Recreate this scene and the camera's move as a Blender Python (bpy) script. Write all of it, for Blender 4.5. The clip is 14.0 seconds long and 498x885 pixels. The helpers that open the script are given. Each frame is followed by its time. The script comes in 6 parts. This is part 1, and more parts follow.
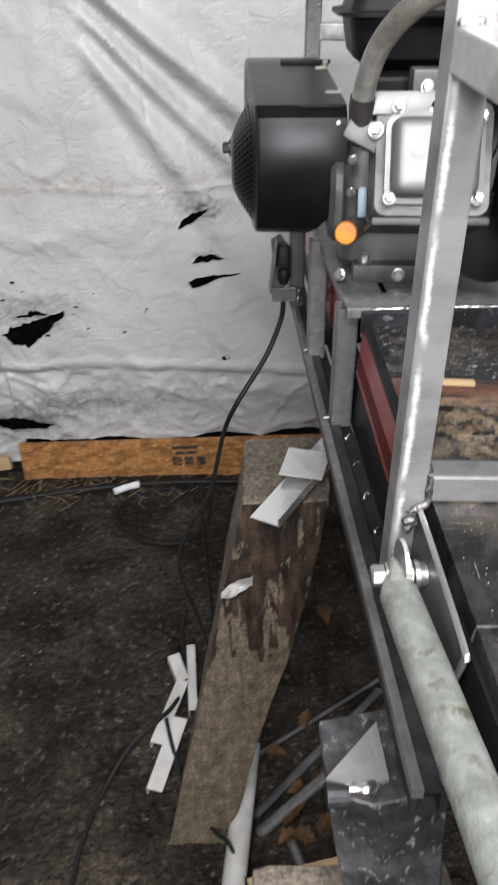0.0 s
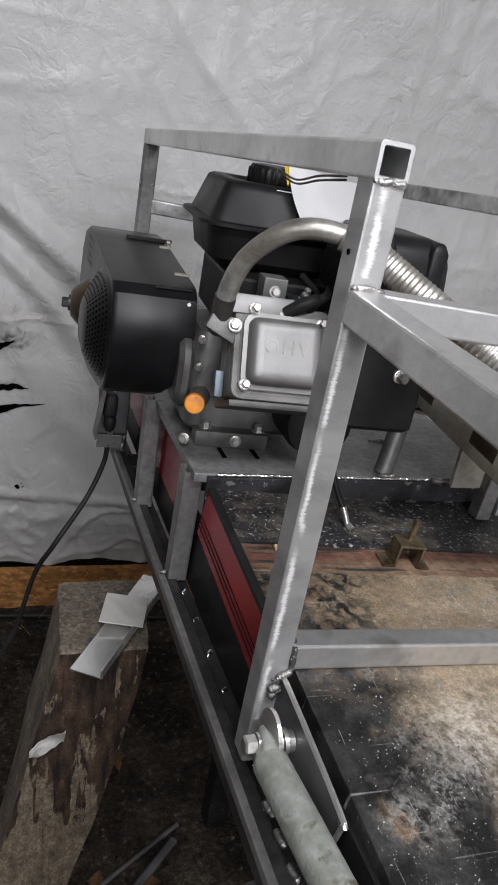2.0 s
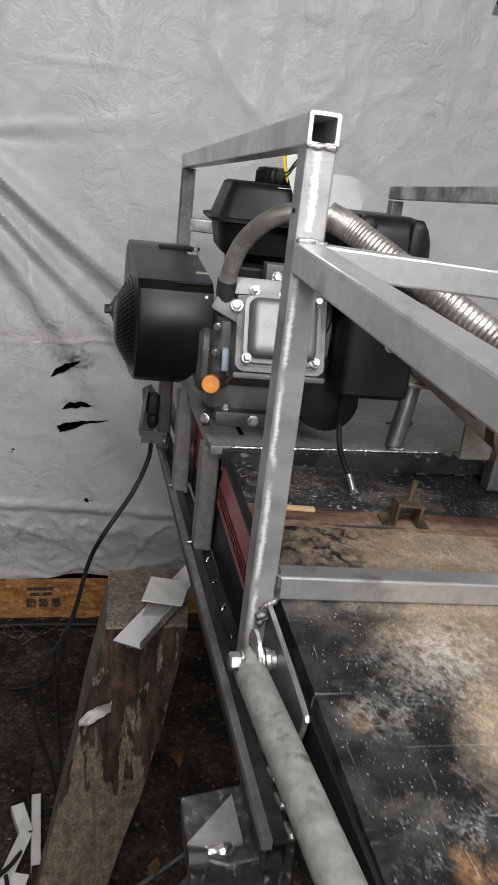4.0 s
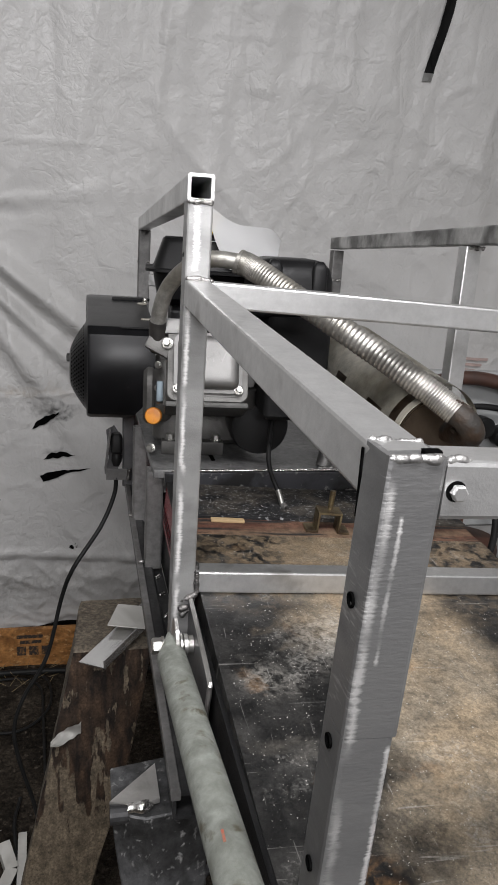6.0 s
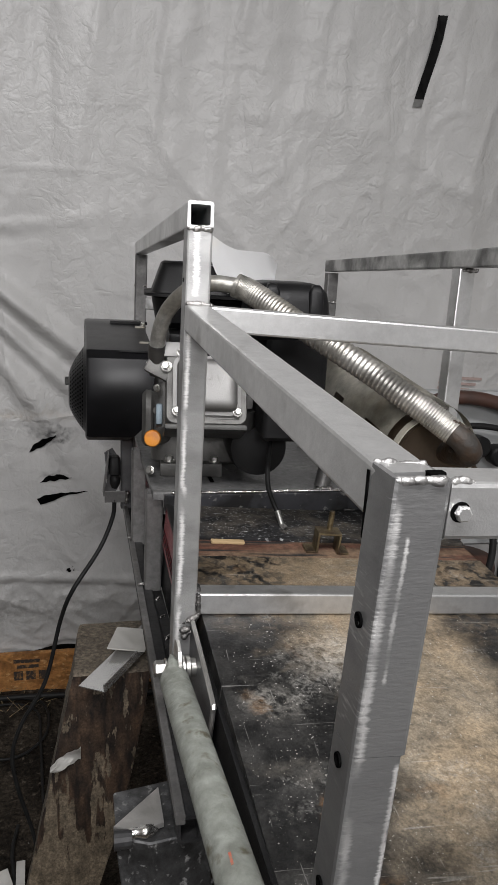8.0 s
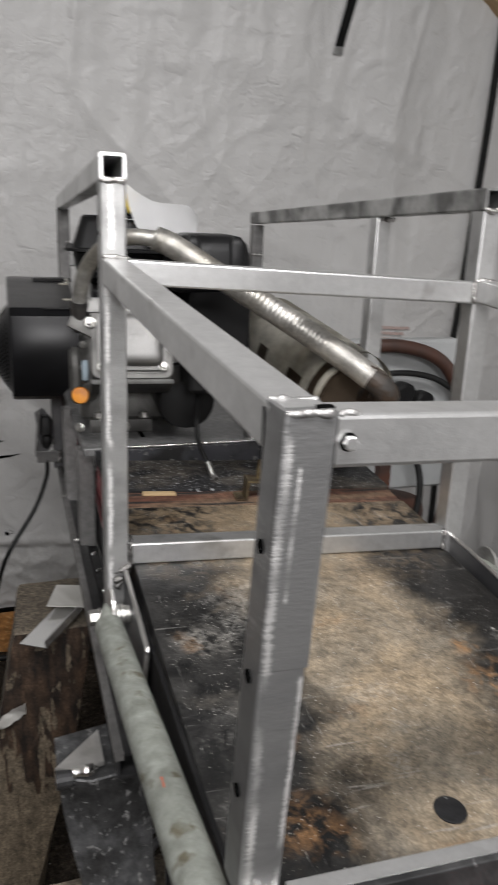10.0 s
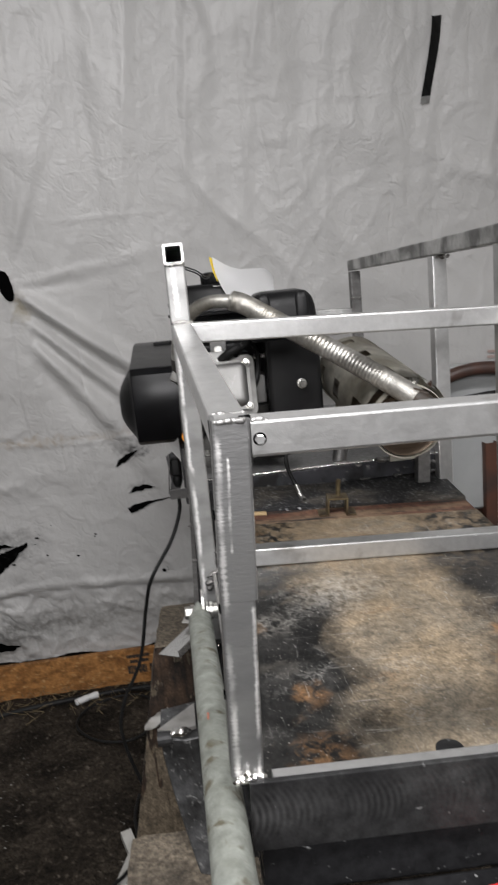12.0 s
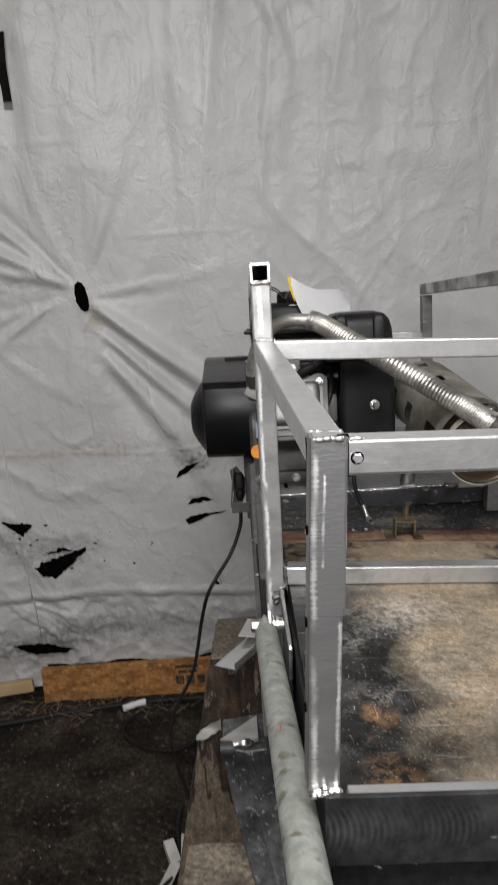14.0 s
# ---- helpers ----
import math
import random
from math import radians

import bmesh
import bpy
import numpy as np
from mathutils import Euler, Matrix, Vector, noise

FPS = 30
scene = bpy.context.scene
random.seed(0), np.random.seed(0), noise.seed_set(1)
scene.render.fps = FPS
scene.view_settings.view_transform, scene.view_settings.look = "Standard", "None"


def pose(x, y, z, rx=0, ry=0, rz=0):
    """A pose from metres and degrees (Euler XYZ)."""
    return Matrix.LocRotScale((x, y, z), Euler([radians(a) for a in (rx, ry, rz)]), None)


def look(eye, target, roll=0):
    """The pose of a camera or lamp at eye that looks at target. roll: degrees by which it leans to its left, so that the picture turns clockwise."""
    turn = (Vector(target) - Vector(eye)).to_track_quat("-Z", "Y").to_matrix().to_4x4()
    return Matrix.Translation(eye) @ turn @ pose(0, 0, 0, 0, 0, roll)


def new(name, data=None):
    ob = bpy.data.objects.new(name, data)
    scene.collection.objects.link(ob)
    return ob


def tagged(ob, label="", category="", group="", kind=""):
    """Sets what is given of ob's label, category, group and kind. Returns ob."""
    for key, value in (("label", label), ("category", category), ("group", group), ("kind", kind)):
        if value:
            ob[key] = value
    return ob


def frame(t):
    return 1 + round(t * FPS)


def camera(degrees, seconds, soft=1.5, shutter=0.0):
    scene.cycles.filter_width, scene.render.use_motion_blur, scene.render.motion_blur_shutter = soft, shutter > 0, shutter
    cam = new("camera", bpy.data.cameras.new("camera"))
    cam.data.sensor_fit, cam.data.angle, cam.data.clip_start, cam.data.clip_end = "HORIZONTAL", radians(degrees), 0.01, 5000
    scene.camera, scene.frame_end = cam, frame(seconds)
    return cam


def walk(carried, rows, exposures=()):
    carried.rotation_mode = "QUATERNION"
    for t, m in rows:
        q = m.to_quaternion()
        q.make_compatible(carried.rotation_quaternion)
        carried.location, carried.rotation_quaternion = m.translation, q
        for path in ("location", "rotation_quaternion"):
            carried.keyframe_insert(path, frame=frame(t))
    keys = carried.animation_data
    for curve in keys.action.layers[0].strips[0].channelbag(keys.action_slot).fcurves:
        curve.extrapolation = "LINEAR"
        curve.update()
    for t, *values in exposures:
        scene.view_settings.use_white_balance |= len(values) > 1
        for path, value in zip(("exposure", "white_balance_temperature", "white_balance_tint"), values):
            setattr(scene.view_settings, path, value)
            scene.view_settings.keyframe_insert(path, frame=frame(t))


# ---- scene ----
cam = camera(37.4, 14.0, 1.0, 0.5)
PATH = [
    (0, (-0.136, -0.47, 1.417), (-0.074, 1.216, 0.342), -0.6),
    (0.5, (-0.19, -0.448, 1.438), (0.109, 1.264, 0.447), 4.3),
    (1, (-0.221, -0.439, 1.448), (0.279, 1.268, 0.533), 7.9),
    (1.5, (-0.228, -0.467, 1.462), (0.408, 1.244, 0.645), 9.9),
    (2, (-0.238, -0.467, 1.473), (0.446, 1.259, 0.729), 10.6),
    (2.5, (-0.242, -0.468, 1.475), (0.451, 1.271, 0.773), 10.5),
    (5, (-0.102, -0.704, 1.417), (0.218, 1.168, 0.79), 4.2),
    (5.5, (-0.09, -0.727, 1.424), (0.292, 1.153, 0.857), 3.7),
    (6, (-0.095, -0.728, 1.433), (0.342, 1.15, 0.902), 3.6),
    (6.5, (-0.093, -0.73, 1.435), (0.358, 1.154, 0.936), 3.4),
    (7, (-0.095, -0.733, 1.437), (0.357, 1.158, 0.968), 3.2),
    (9.5, (-0.109, -0.734, 1.434), (0.345, 1.14, 0.901), 3.2),
    (10, (-0.09, -0.758, 1.434), (0.512, 1.058, 0.853), 2.2),
    (10.5, (-0.059, -0.717, 1.441), (0.654, 1.044, 0.814), 0.7),
    (11, (-0.047, -0.769, 1.449), (0.515, 1.051, 0.841), -0.1),
    (11.5, (-0.006, -0.908, 1.443), (0.326, 0.986, 0.89), -3.1),
    (12, (0.005, -0.945, 1.449), (0.167, 0.996, 0.995), -5.6),
    (12.5, (-0.006, -0.952, 1.452), (0.094, 1.01, 1.076), -5.6),
    (13, (-0.016, -0.961, 1.456), (0.036, 1.012, 1.133), -5.4),
    (13.5, (-0.024, -0.96, 1.455), (-0.003, 1.017, 1.153), -5.0),
    (14, (-0.028, -0.957, 1.454), (0.001, 1.003, 1.055), -3.4),
]
walk(cam, [(t, look(eye, target, roll)) for t, eye, target, roll in PATH],
     [(0.0, 0.90, 6250, 12), (1.0, 0.56, 6250, 12), (1.5, 0.48, 6250, 12), (2.0, 0.28, 6250, 12), (2.5, 0.28, 6280, 12), (5.0, 0.24, 6380, 11), (5.5, 0.22, 6400, 11), (6.0, 0.08, 6420, 11),
      (7.0, 0.02, 6450, 10.5), (9.5, 0.02, 6470, 10.5), (10.5, 0.10, 6500, 10.5), (11.5, 0.02, 6470, 10.5), (12.5, 0.04, 6470, 10.5), (14.0, 0.02, 6480, 10.5)])

# ---- light ----
world = bpy.data.worlds.new("shed_air")
scene.world = world
world.use_nodes = True
world.node_tree.nodes["Background"].inputs[0].default_value = (0.9, 0.93, 1.0, 1)
world.node_tree.nodes["Background"].inputs[1].default_value = 0.04


def lamp(name, eye, target, power, sx, sy, colour=(1, 0.97, 0.93)):
    d = bpy.data.lights.new(name, "AREA")
    d.shape, d.size, d.size_y, d.energy, d.color = "RECTANGLE", sx, sy, power, colour
    ob = new(name, d)
    ob.matrix_world = look(eye, target)
    return ob


lamp("work_lamp", (-0.08, -0.95, 2.45), (-0.10, -0.72, 0.8), 39, 1.5, 0.18, (1, 0.985, 0.985))
# unseen fill behind the camera, added to light the tarp evenly
lamp("fill_lamp", (-0.30, -2.3, 1.98), (-0.35, 1.2, 0.10), 38, 1.3, 0.35, (1, 0.985, 0.985))


# ---- materials ----
def mat(name, colour, rough=0.6, metal=0.0, second=None, scale=20.0, detail=6.0, lo=0.4, hi=0.6, bump=0.0, bump_scale=200.0,
        stretch=(1, 1, 1), rough2=None, third=None, scale3=60.0, lo3=0.6, hi3=0.7, deep=0.002, metal2=None):
    m = bpy.data.materials.new(name)
    m.use_nodes = True
    nt = m.node_tree
    b = nt.nodes["Principled BSDF"]
    b.inputs["Base Color"].default_value = (*colour, 1)
    b.inputs["Roughness"].default_value, b.inputs["Metallic"].default_value = rough, metal
    tc = nt.nodes.new("ShaderNodeTexCoord")
    mp = nt.nodes.new("ShaderNodeMapping")
    mp.inputs["Scale"].default_value = stretch
    nt.links.new(tc.outputs["Object"], mp.inputs[0])

    def noisy(sc, a, z, dt=detail, dist=0.3):
        n = nt.nodes.new("ShaderNodeTexNoise")
        n.inputs["Scale"].default_value, n.inputs["Detail"].default_value, n.inputs["Distortion"].default_value = sc, dt, dist
        nt.links.new(mp.outputs[0], n.inputs["Vector"])
        r = nt.nodes.new("ShaderNodeMapRange")
        r.inputs[1].default_value, r.inputs[2].default_value = a, z
        nt.links.new(n.outputs[0], r.inputs[0])
        return r.outputs[0], n.outputs[0]

    def mix(fac, a, c):
        x = nt.nodes.new("ShaderNodeMix")
        x.data_type = "RGBA"
        nt.links.new(fac, x.inputs[0])
        for sock, v in ((x.inputs[6], a), (x.inputs[7], c)):
            if isinstance(v, tuple):
                sock.default_value = (*v, 1)
            else:
                nt.links.new(v, sock)
        return x.outputs[2]

    col = None
    if second:
        f, raw = noisy(scale, lo, hi)
        col = mix(f, colour, second)
        if rough2 is not None:
            r = nt.nodes.new("ShaderNodeMapRange")
            r.inputs[3].default_value, r.inputs[4].default_value = rough, rough2
            nt.links.new(f, r.inputs[0])
            nt.links.new(r.outputs[0], b.inputs["Roughness"])
        if metal2 is not None:
            r = nt.nodes.new("ShaderNodeMapRange")
            r.inputs[3].default_value, r.inputs[4].default_value = metal, metal2
            nt.links.new(f, r.inputs[0])
            nt.links.new(r.outputs[0], b.inputs["Metallic"])
    if third:
        f3, raw3 = noisy(scale3, lo3, hi3, 4.0)
        col = mix(f3, col if col is not None else colour, third)
    if col is not None:
        nt.links.new(col, b.inputs["Base Color"])
    if bump:
        f, raw = noisy(bump_scale, 0, 1)
        bp = nt.nodes.new("ShaderNodeBump")
        bp.inputs["Strength"].default_value, bp.inputs["Distance"].default_value = bump, deep
        nt.links.new(raw, bp.inputs["Height"])
        nt.links.new(bp.outputs[0], b.inputs["Normal"])
    return m


ALU = mat("brushed_aluminium", (0.74, 0.74, 0.735), 0.30, 0.88, (0.55, 0.55, 0.545), 6, 10, 0.36, 0.66, 0.12, 140, (1, 1, 1), 0.46, (0.30, 0.29, 0.275), 20, 0.60, 0.82)
ALU2 = mat("mottled_aluminium", (0.58, 0.58, 0.57), 0.38, 0.85, (0.22, 0.22, 0.215), 16, 5, 0.42, 0.62, 0.15, 200, (1, 1, 1), 0.5)
ALU3 = mat("ground_aluminium", (0.33, 0.33, 0.328), 0.36, 0.8, (0.20, 0.20, 0.20), 12, 8, 0.4, 0.65, 0.08, 160, (1, 1, 2.5), 0.5)
GROUNDALU = mat("ground_bare_metal", (0.66, 0.65, 0.63), 0.34, 0.9, (0.42, 0.41, 0.39), 25, 6, 0.4, 0.7, 0.25, 200, (1, 1, 3), 0.5)
STEEL = mat("dark_mill_steel", (0.10, 0.10, 0.105), 0.46, 0.75, (0.30, 0.295, 0.29), 6, 9, 0.45, 0.75, 0.2, 150, rough2=0.6)
SILL = mat("oily_mill_steel", (0.022, 0.022, 0.023), 0.48, 0.4, (0.055, 0.054, 0.053), 7, 9, 0.45, 0.75, 0.2, 150, rough2=0.55)
STEELPALE = mat("scuffed_steel_and_post_shade", (0.25, 0.245, 0.24), 0.42, 0.65, (0.12, 0.118, 0.115), 8, 8, 0.4, 0.7, 0.2, 150, rough2=0.55)
BLACKSTEEL = mat("black_painted_steel", (0.012, 0.012, 0.013), 0.42, 0.1, (0.032, 0.032, 0.032), 10, 8, 0.5, 0.75, 0.15, 120, third=(0.25, 0.25, 0.25), scale3=130, lo3=0.68, hi3=0.74)
PLATE = mat("scuffed_steel_plate", (0.15, 0.15, 0.152), 0.40, 0.5, (0.28, 0.28, 0.275), 12, 12, 0.42, 0.66, 0.15, 150, (1, 1, 1), 0.55, (0.45, 0.45, 0.44), 240, 0.72, 0.78)
SCORCHED = mat("heat_blued_steel", (0.075, 0.076, 0.085), 0.45, 0.7, (0.03, 0.03, 0.03), 22, 8, 0.42, 0.6, 0.3, 120, third=(0.42, 0.42, 0.40), scale3=60, lo3=0.62, hi3=0.72)
GRIMY = mat("grimy_worn_steel", (0.085, 0.086, 0.088), 0.42, 0.5, (0.035, 0.035, 0.035), 18, 12, 0.42, 0.62, 0.3, 140, third=(0.24, 0.24, 0.235), scale3=140, lo3=0.60, hi3=0.70)
BEAD = mat("weld_metal", (0.42, 0.41, 0.40), 0.35, 0.95, (0.2, 0.19, 0.18), 90, 4, 0.4, 0.65, 0.3, 700)
SHINYBEAD = mat("bright_weld_metal", (0.86, 0.85, 0.83), 0.24, 1.0, (0.55, 0.54, 0.52), 120, 4, 0.45, 0.7, 0.2, 900)
DARKBEAD = mat("sooty_weld_metal", (0.09, 0.088, 0.085), 0.45, 0.8, (0.26, 0.25, 0.24), 80, 4, 0.45, 0.65, 0.4, 500)
FILED = mat("filed_weld_metal", (0.44, 0.435, 0.425), 0.46, 0.85, (0.26, 0.255, 0.25), 240, 4, 0.4, 0.65, 0.25, 500)
ZINC = mat("zinc_plated_steel", (0.52, 0.515, 0.49), 0.34, 0.9, (0.30, 0.295, 0.275), 60, 4, 0.45, 0.7, 0.08, 600)
CHROME = mat("bright_steel", (0.58, 0.565, 0.53), 0.42, 0.85, (0.38, 0.35, 0.29), 16, 6, 0.42, 0.75, 0.05, 300)
BLACKM = mat("black_satin_paint", (0.004, 0.004, 0.0045), 0.30, 0.0, (0.006, 0.006, 0.007), 30, 6, 0.4, 0.7, 0.06, 900, rough2=0.34, third=(0.035, 0.035, 0.035), scale3=170, lo3=0.73, hi3=0.78)
BLACKP = mat("black_plastic", (0.008, 0.008, 0.0085), 0.36, 0.0, (0.014, 0.014, 0.014), 12, 8, 0.45, 0.7, 0.12, 900, rough2=0.55)
CAST = mat("silver_cast_cover", (0.235, 0.232, 0.226), 0.46, 0.6, (0.195, 0.192, 0.187), 30, 6, 0.4, 0.7, 0.15, 900)
DARKCAST = mat("grey_cast_block", (0.15, 0.148, 0.14), 0.5, 0.5, (0.065, 0.063, 0.06), 18, 8, 0.4, 0.65, 0.3, 350)
GALV = mat("galvanised_pipe", (0.19, 0.20, 0.175), 0.55, 0.25, (0.29, 0.305, 0.275), 60, 12, 0.36, 0.64, 0.4, 180, third=(0.11, 0.10, 0.07), scale3=55, lo3=0.60, hi3=0.70)
RED = mat("red_paint", (0.27, 0.010, 0.020), 0.22, 0.0, (0.14, 0.007, 0.013), 6, 6, 0.4, 0.7, 0.05, 200, third=(0.05, 0.01, 0.01), scale3=40, lo3=0.66, hi3=0.74)
REDPLASTIC = mat("bright_red_plastic", (0.62, 0.03, 0.03), 0.35)
DULLRED = mat("faded_red_paint", (0.42, 0.11, 0.07), 0.6, 0.0, (0.30, 0.16, 0.11), 300, 4, 0.4, 0.6)
ORANGE = mat("orange_plastic", (0.80, 0.30, 0.02), 0.42, 0.0, (0.62, 0.2, 0.015), 50, 4, 0.45, 0.7, 0.1, 500)
GROUNDSTEEL = mat("swirl_ground_steel", (0.032, 0.032, 0.033), 0.40, 0.5, (0.065, 0.065, 0.065), 14, 8, 0.42, 0.7, 0.1, 150, rough2=0.5, third=(0.22, 0.22, 0.22), scale3=120, lo3=0.70, hi3=0.76)
SOIL = mat("dark_soil", (0.018, 0.0145, 0.011), 0.92, 0.0, (0.064, 0.052, 0.040), 6, 14, 0.40, 0.70, 1.0, 34, third=(0.085, 0.072, 0.058), scale3=60, lo3=0.60, hi3=0.74, deep=0.032)
OSB = mat("strand_board", (0.42, 0.195, 0.06), 0.62, 0.0, (0.25, 0.11, 0.032), 20, 5, 0.42, 0.58, 0.35, 70, (1, 1, 2.2), third=(0.50, 0.29, 0.12), scale3=44, lo3=0.60, hi3=0.66)
PALEWOOD = mat("pale_softwood", (0.52, 0.38, 0.21), 0.7, 0.0, (0.42, 0.29, 0.15), 9, 8, 0.4, 0.65, 0.3, 90, (1, 6, 1))
REDPLANK = mat("red_brown_plank", (0.115, 0.048, 0.030), 0.75, 0.0, (0.19, 0.125, 0.08), 10, 10, 0.42, 0.62, 0.5, 70, (0.5, 5, 1), third=(0.02, 0.02, 0.02), scale3=18, lo3=0.58, hi3=0.68)
BOARD = mat("scuffed_black_board", (0.020, 0.020, 0.021), 0.55, 0.0, (0.105, 0.092, 0.075), 15, 14, 0.48, 0.72, 0.7, 60, (1.0, 1.6, 1), third=(0.34, 0.345, 0.35), scale3=150, lo3=0.60, hi3=0.70)
GREYSTEEL = mat("dusty_muffler_steel", (0.48, 0.46, 0.40), 0.5, 0.2, (0.28, 0.255, 0.20), 10, 8, 0.42, 0.68, 0.2, 180)
BROWNSTEEL = mat("heat_browned_steel", (0.13, 0.098, 0.07), 0.38, 0.8, (0.10, 0.075, 0.055), 18, 8, 0.4, 0.65, 0.15, 180)
RUSTY = mat("rusty_weld", (0.055, 0.036, 0.024), 0.6, 0.5, (0.05, 0.046, 0.042), 45, 6, 0.42, 0.6, 0.6, 200)
RUBBER = mat("black_rubber", (0.012, 0.012, 0.012), 0.5, 0.0, (0.02, 0.02, 0.02), 30, 4, 0.4, 0.7, 0.1, 400)
HOSE = mat("brown_rubber_hose", (0.075, 0.035, 0.025), 0.45, 0.0, (0.05, 0.028, 0.022), 20, 4, 0.4, 0.7, 0.1, 300)
PAPER = mat("white_paper_tag", (0.82, 0.82, 0.82), 0.6, 0.0, (0.76, 0.76, 0.76), 8, 4, 0.4, 0.7, 0.05, 100)
YELLOW = mat("yellow_print", (0.80, 0.60, 0.02), 0.5)
ALUSHEET = mat("cut_sheet_metal", (0.82, 0.82, 0.81), 0.22, 0.9, (0.62, 0.62, 0.61), 6, 6, 0.4, 0.7, 0.06, 120, rough2=0.36)
WHITESTRIP = mat("dusty_white_metal", (0.60, 0.59, 0.56), 0.5, 0.2, (0.40, 0.39, 0.36), 14, 6, 0.42, 0.7, 0.1, 120)
DARK_HOLE = mat("black_void", (0.003, 0.003, 0.003), 0.9, 0.0, (0.012, 0.012, 0.012), 60, 4, 0.55, 0.75)
PRINT = mat("faded_red_print", (0.52, 0.40, 0.37), 0.6)
STENCIL = mat("dark_stencil", (0.04, 0.03, 0.025), 0.8, 0.0, (0.25, 0.13, 0.05), 90, 4, 0.5, 0.62)
UNSEENWALL = mat("dark_unseen_wall", (0.11, 0.09, 0.07), 0.8, 0.0, (0.07, 0.06, 0.05), 5, 8, 0.4, 0.65, 0.3, 40)
ROOFSHEET = mat("pale_roof_sheet", (0.45, 0.45, 0.44), 0.6, 0.0, (0.36, 0.36, 0.35), 4, 6, 0.4, 0.7, 0.2, 40)
FOAM = mat("yellowed_foam", (0.55, 0.46, 0.28), 0.85, 0.0, (0.66, 0.60, 0.44), 22, 6, 0.4, 0.6, 0.8, 60)
GREYTAPE = mat("grey_tape", (0.30, 0.30, 0.29), 0.55, 0.0, (0.4, 0.4, 0.39), 30, 4)
LEAF = mat("dry_leaf", (0.22, 0.12, 0.05), 0.75, 0.0, (0.12, 0.065, 0.03), 30, 6, 0.4, 0.65, 0.4, 150)
CRUMB = mat("pale_crumbs", (0.42, 0.41, 0.39), 0.7, 0.0, (0.25, 0.23, 0.2), 25, 4, 0.4, 0.6)
STRAW = mat("dry_straw", (0.28, 0.21, 0.11), 0.8, 0.0, (0.16, 0.12, 0.07), 30, 4)
CASTEDGE = mat("cast_lettering", (0.19, 0.187, 0.182), 0.5, 0.45, (0.29, 0.286, 0.278), 60, 4)
ZINC2 = mat("dull_plated_tin", (0.085, 0.085, 0.082), 0.5, 0.7, (0.05, 0.049, 0.046), 30, 6, 0.4, 0.7, 0.1, 300)
BLUEZINC = mat("blue_passivated_plate", (0.12, 0.15, 0.17), 0.5, 0.7, (0.07, 0.085, 0.095), 40, 4, 0.4, 0.7, 0.05, 400)
HEADER = mat("tinged_header_steel", (0.40, 0.393, 0.37), 0.40, 0.6, (0.27, 0.255, 0.22), 14, 8, 0.42, 0.65, 0.1, 260)
RUBBERISH = mat("blackened_sleeve", (0.03, 0.03, 0.03), 0.5, 0.4, (0.06, 0.055, 0.05), 30, 6, 0.4, 0.65, 0.2, 300)
BRASSY = mat("yellow_plated_steel", (0.24, 0.195, 0.115), 0.42, 0.8, (0.10, 0.07, 0.045), 60, 6, 0.42, 0.65, 0.3, 300)
PANEL = mat("pale_panel_paint", (0.40, 0.41, 0.41), 0.45, 0.0, (0.32, 0.33, 0.33), 9, 6, 0.4, 0.7, 0.08, 200)
RUSTBAR = mat("rusty_painted_bar", (0.11, 0.045, 0.028), 0.6, 0.2, (0.06, 0.035, 0.028), 16, 8, 0.4, 0.65, 0.3, 150)


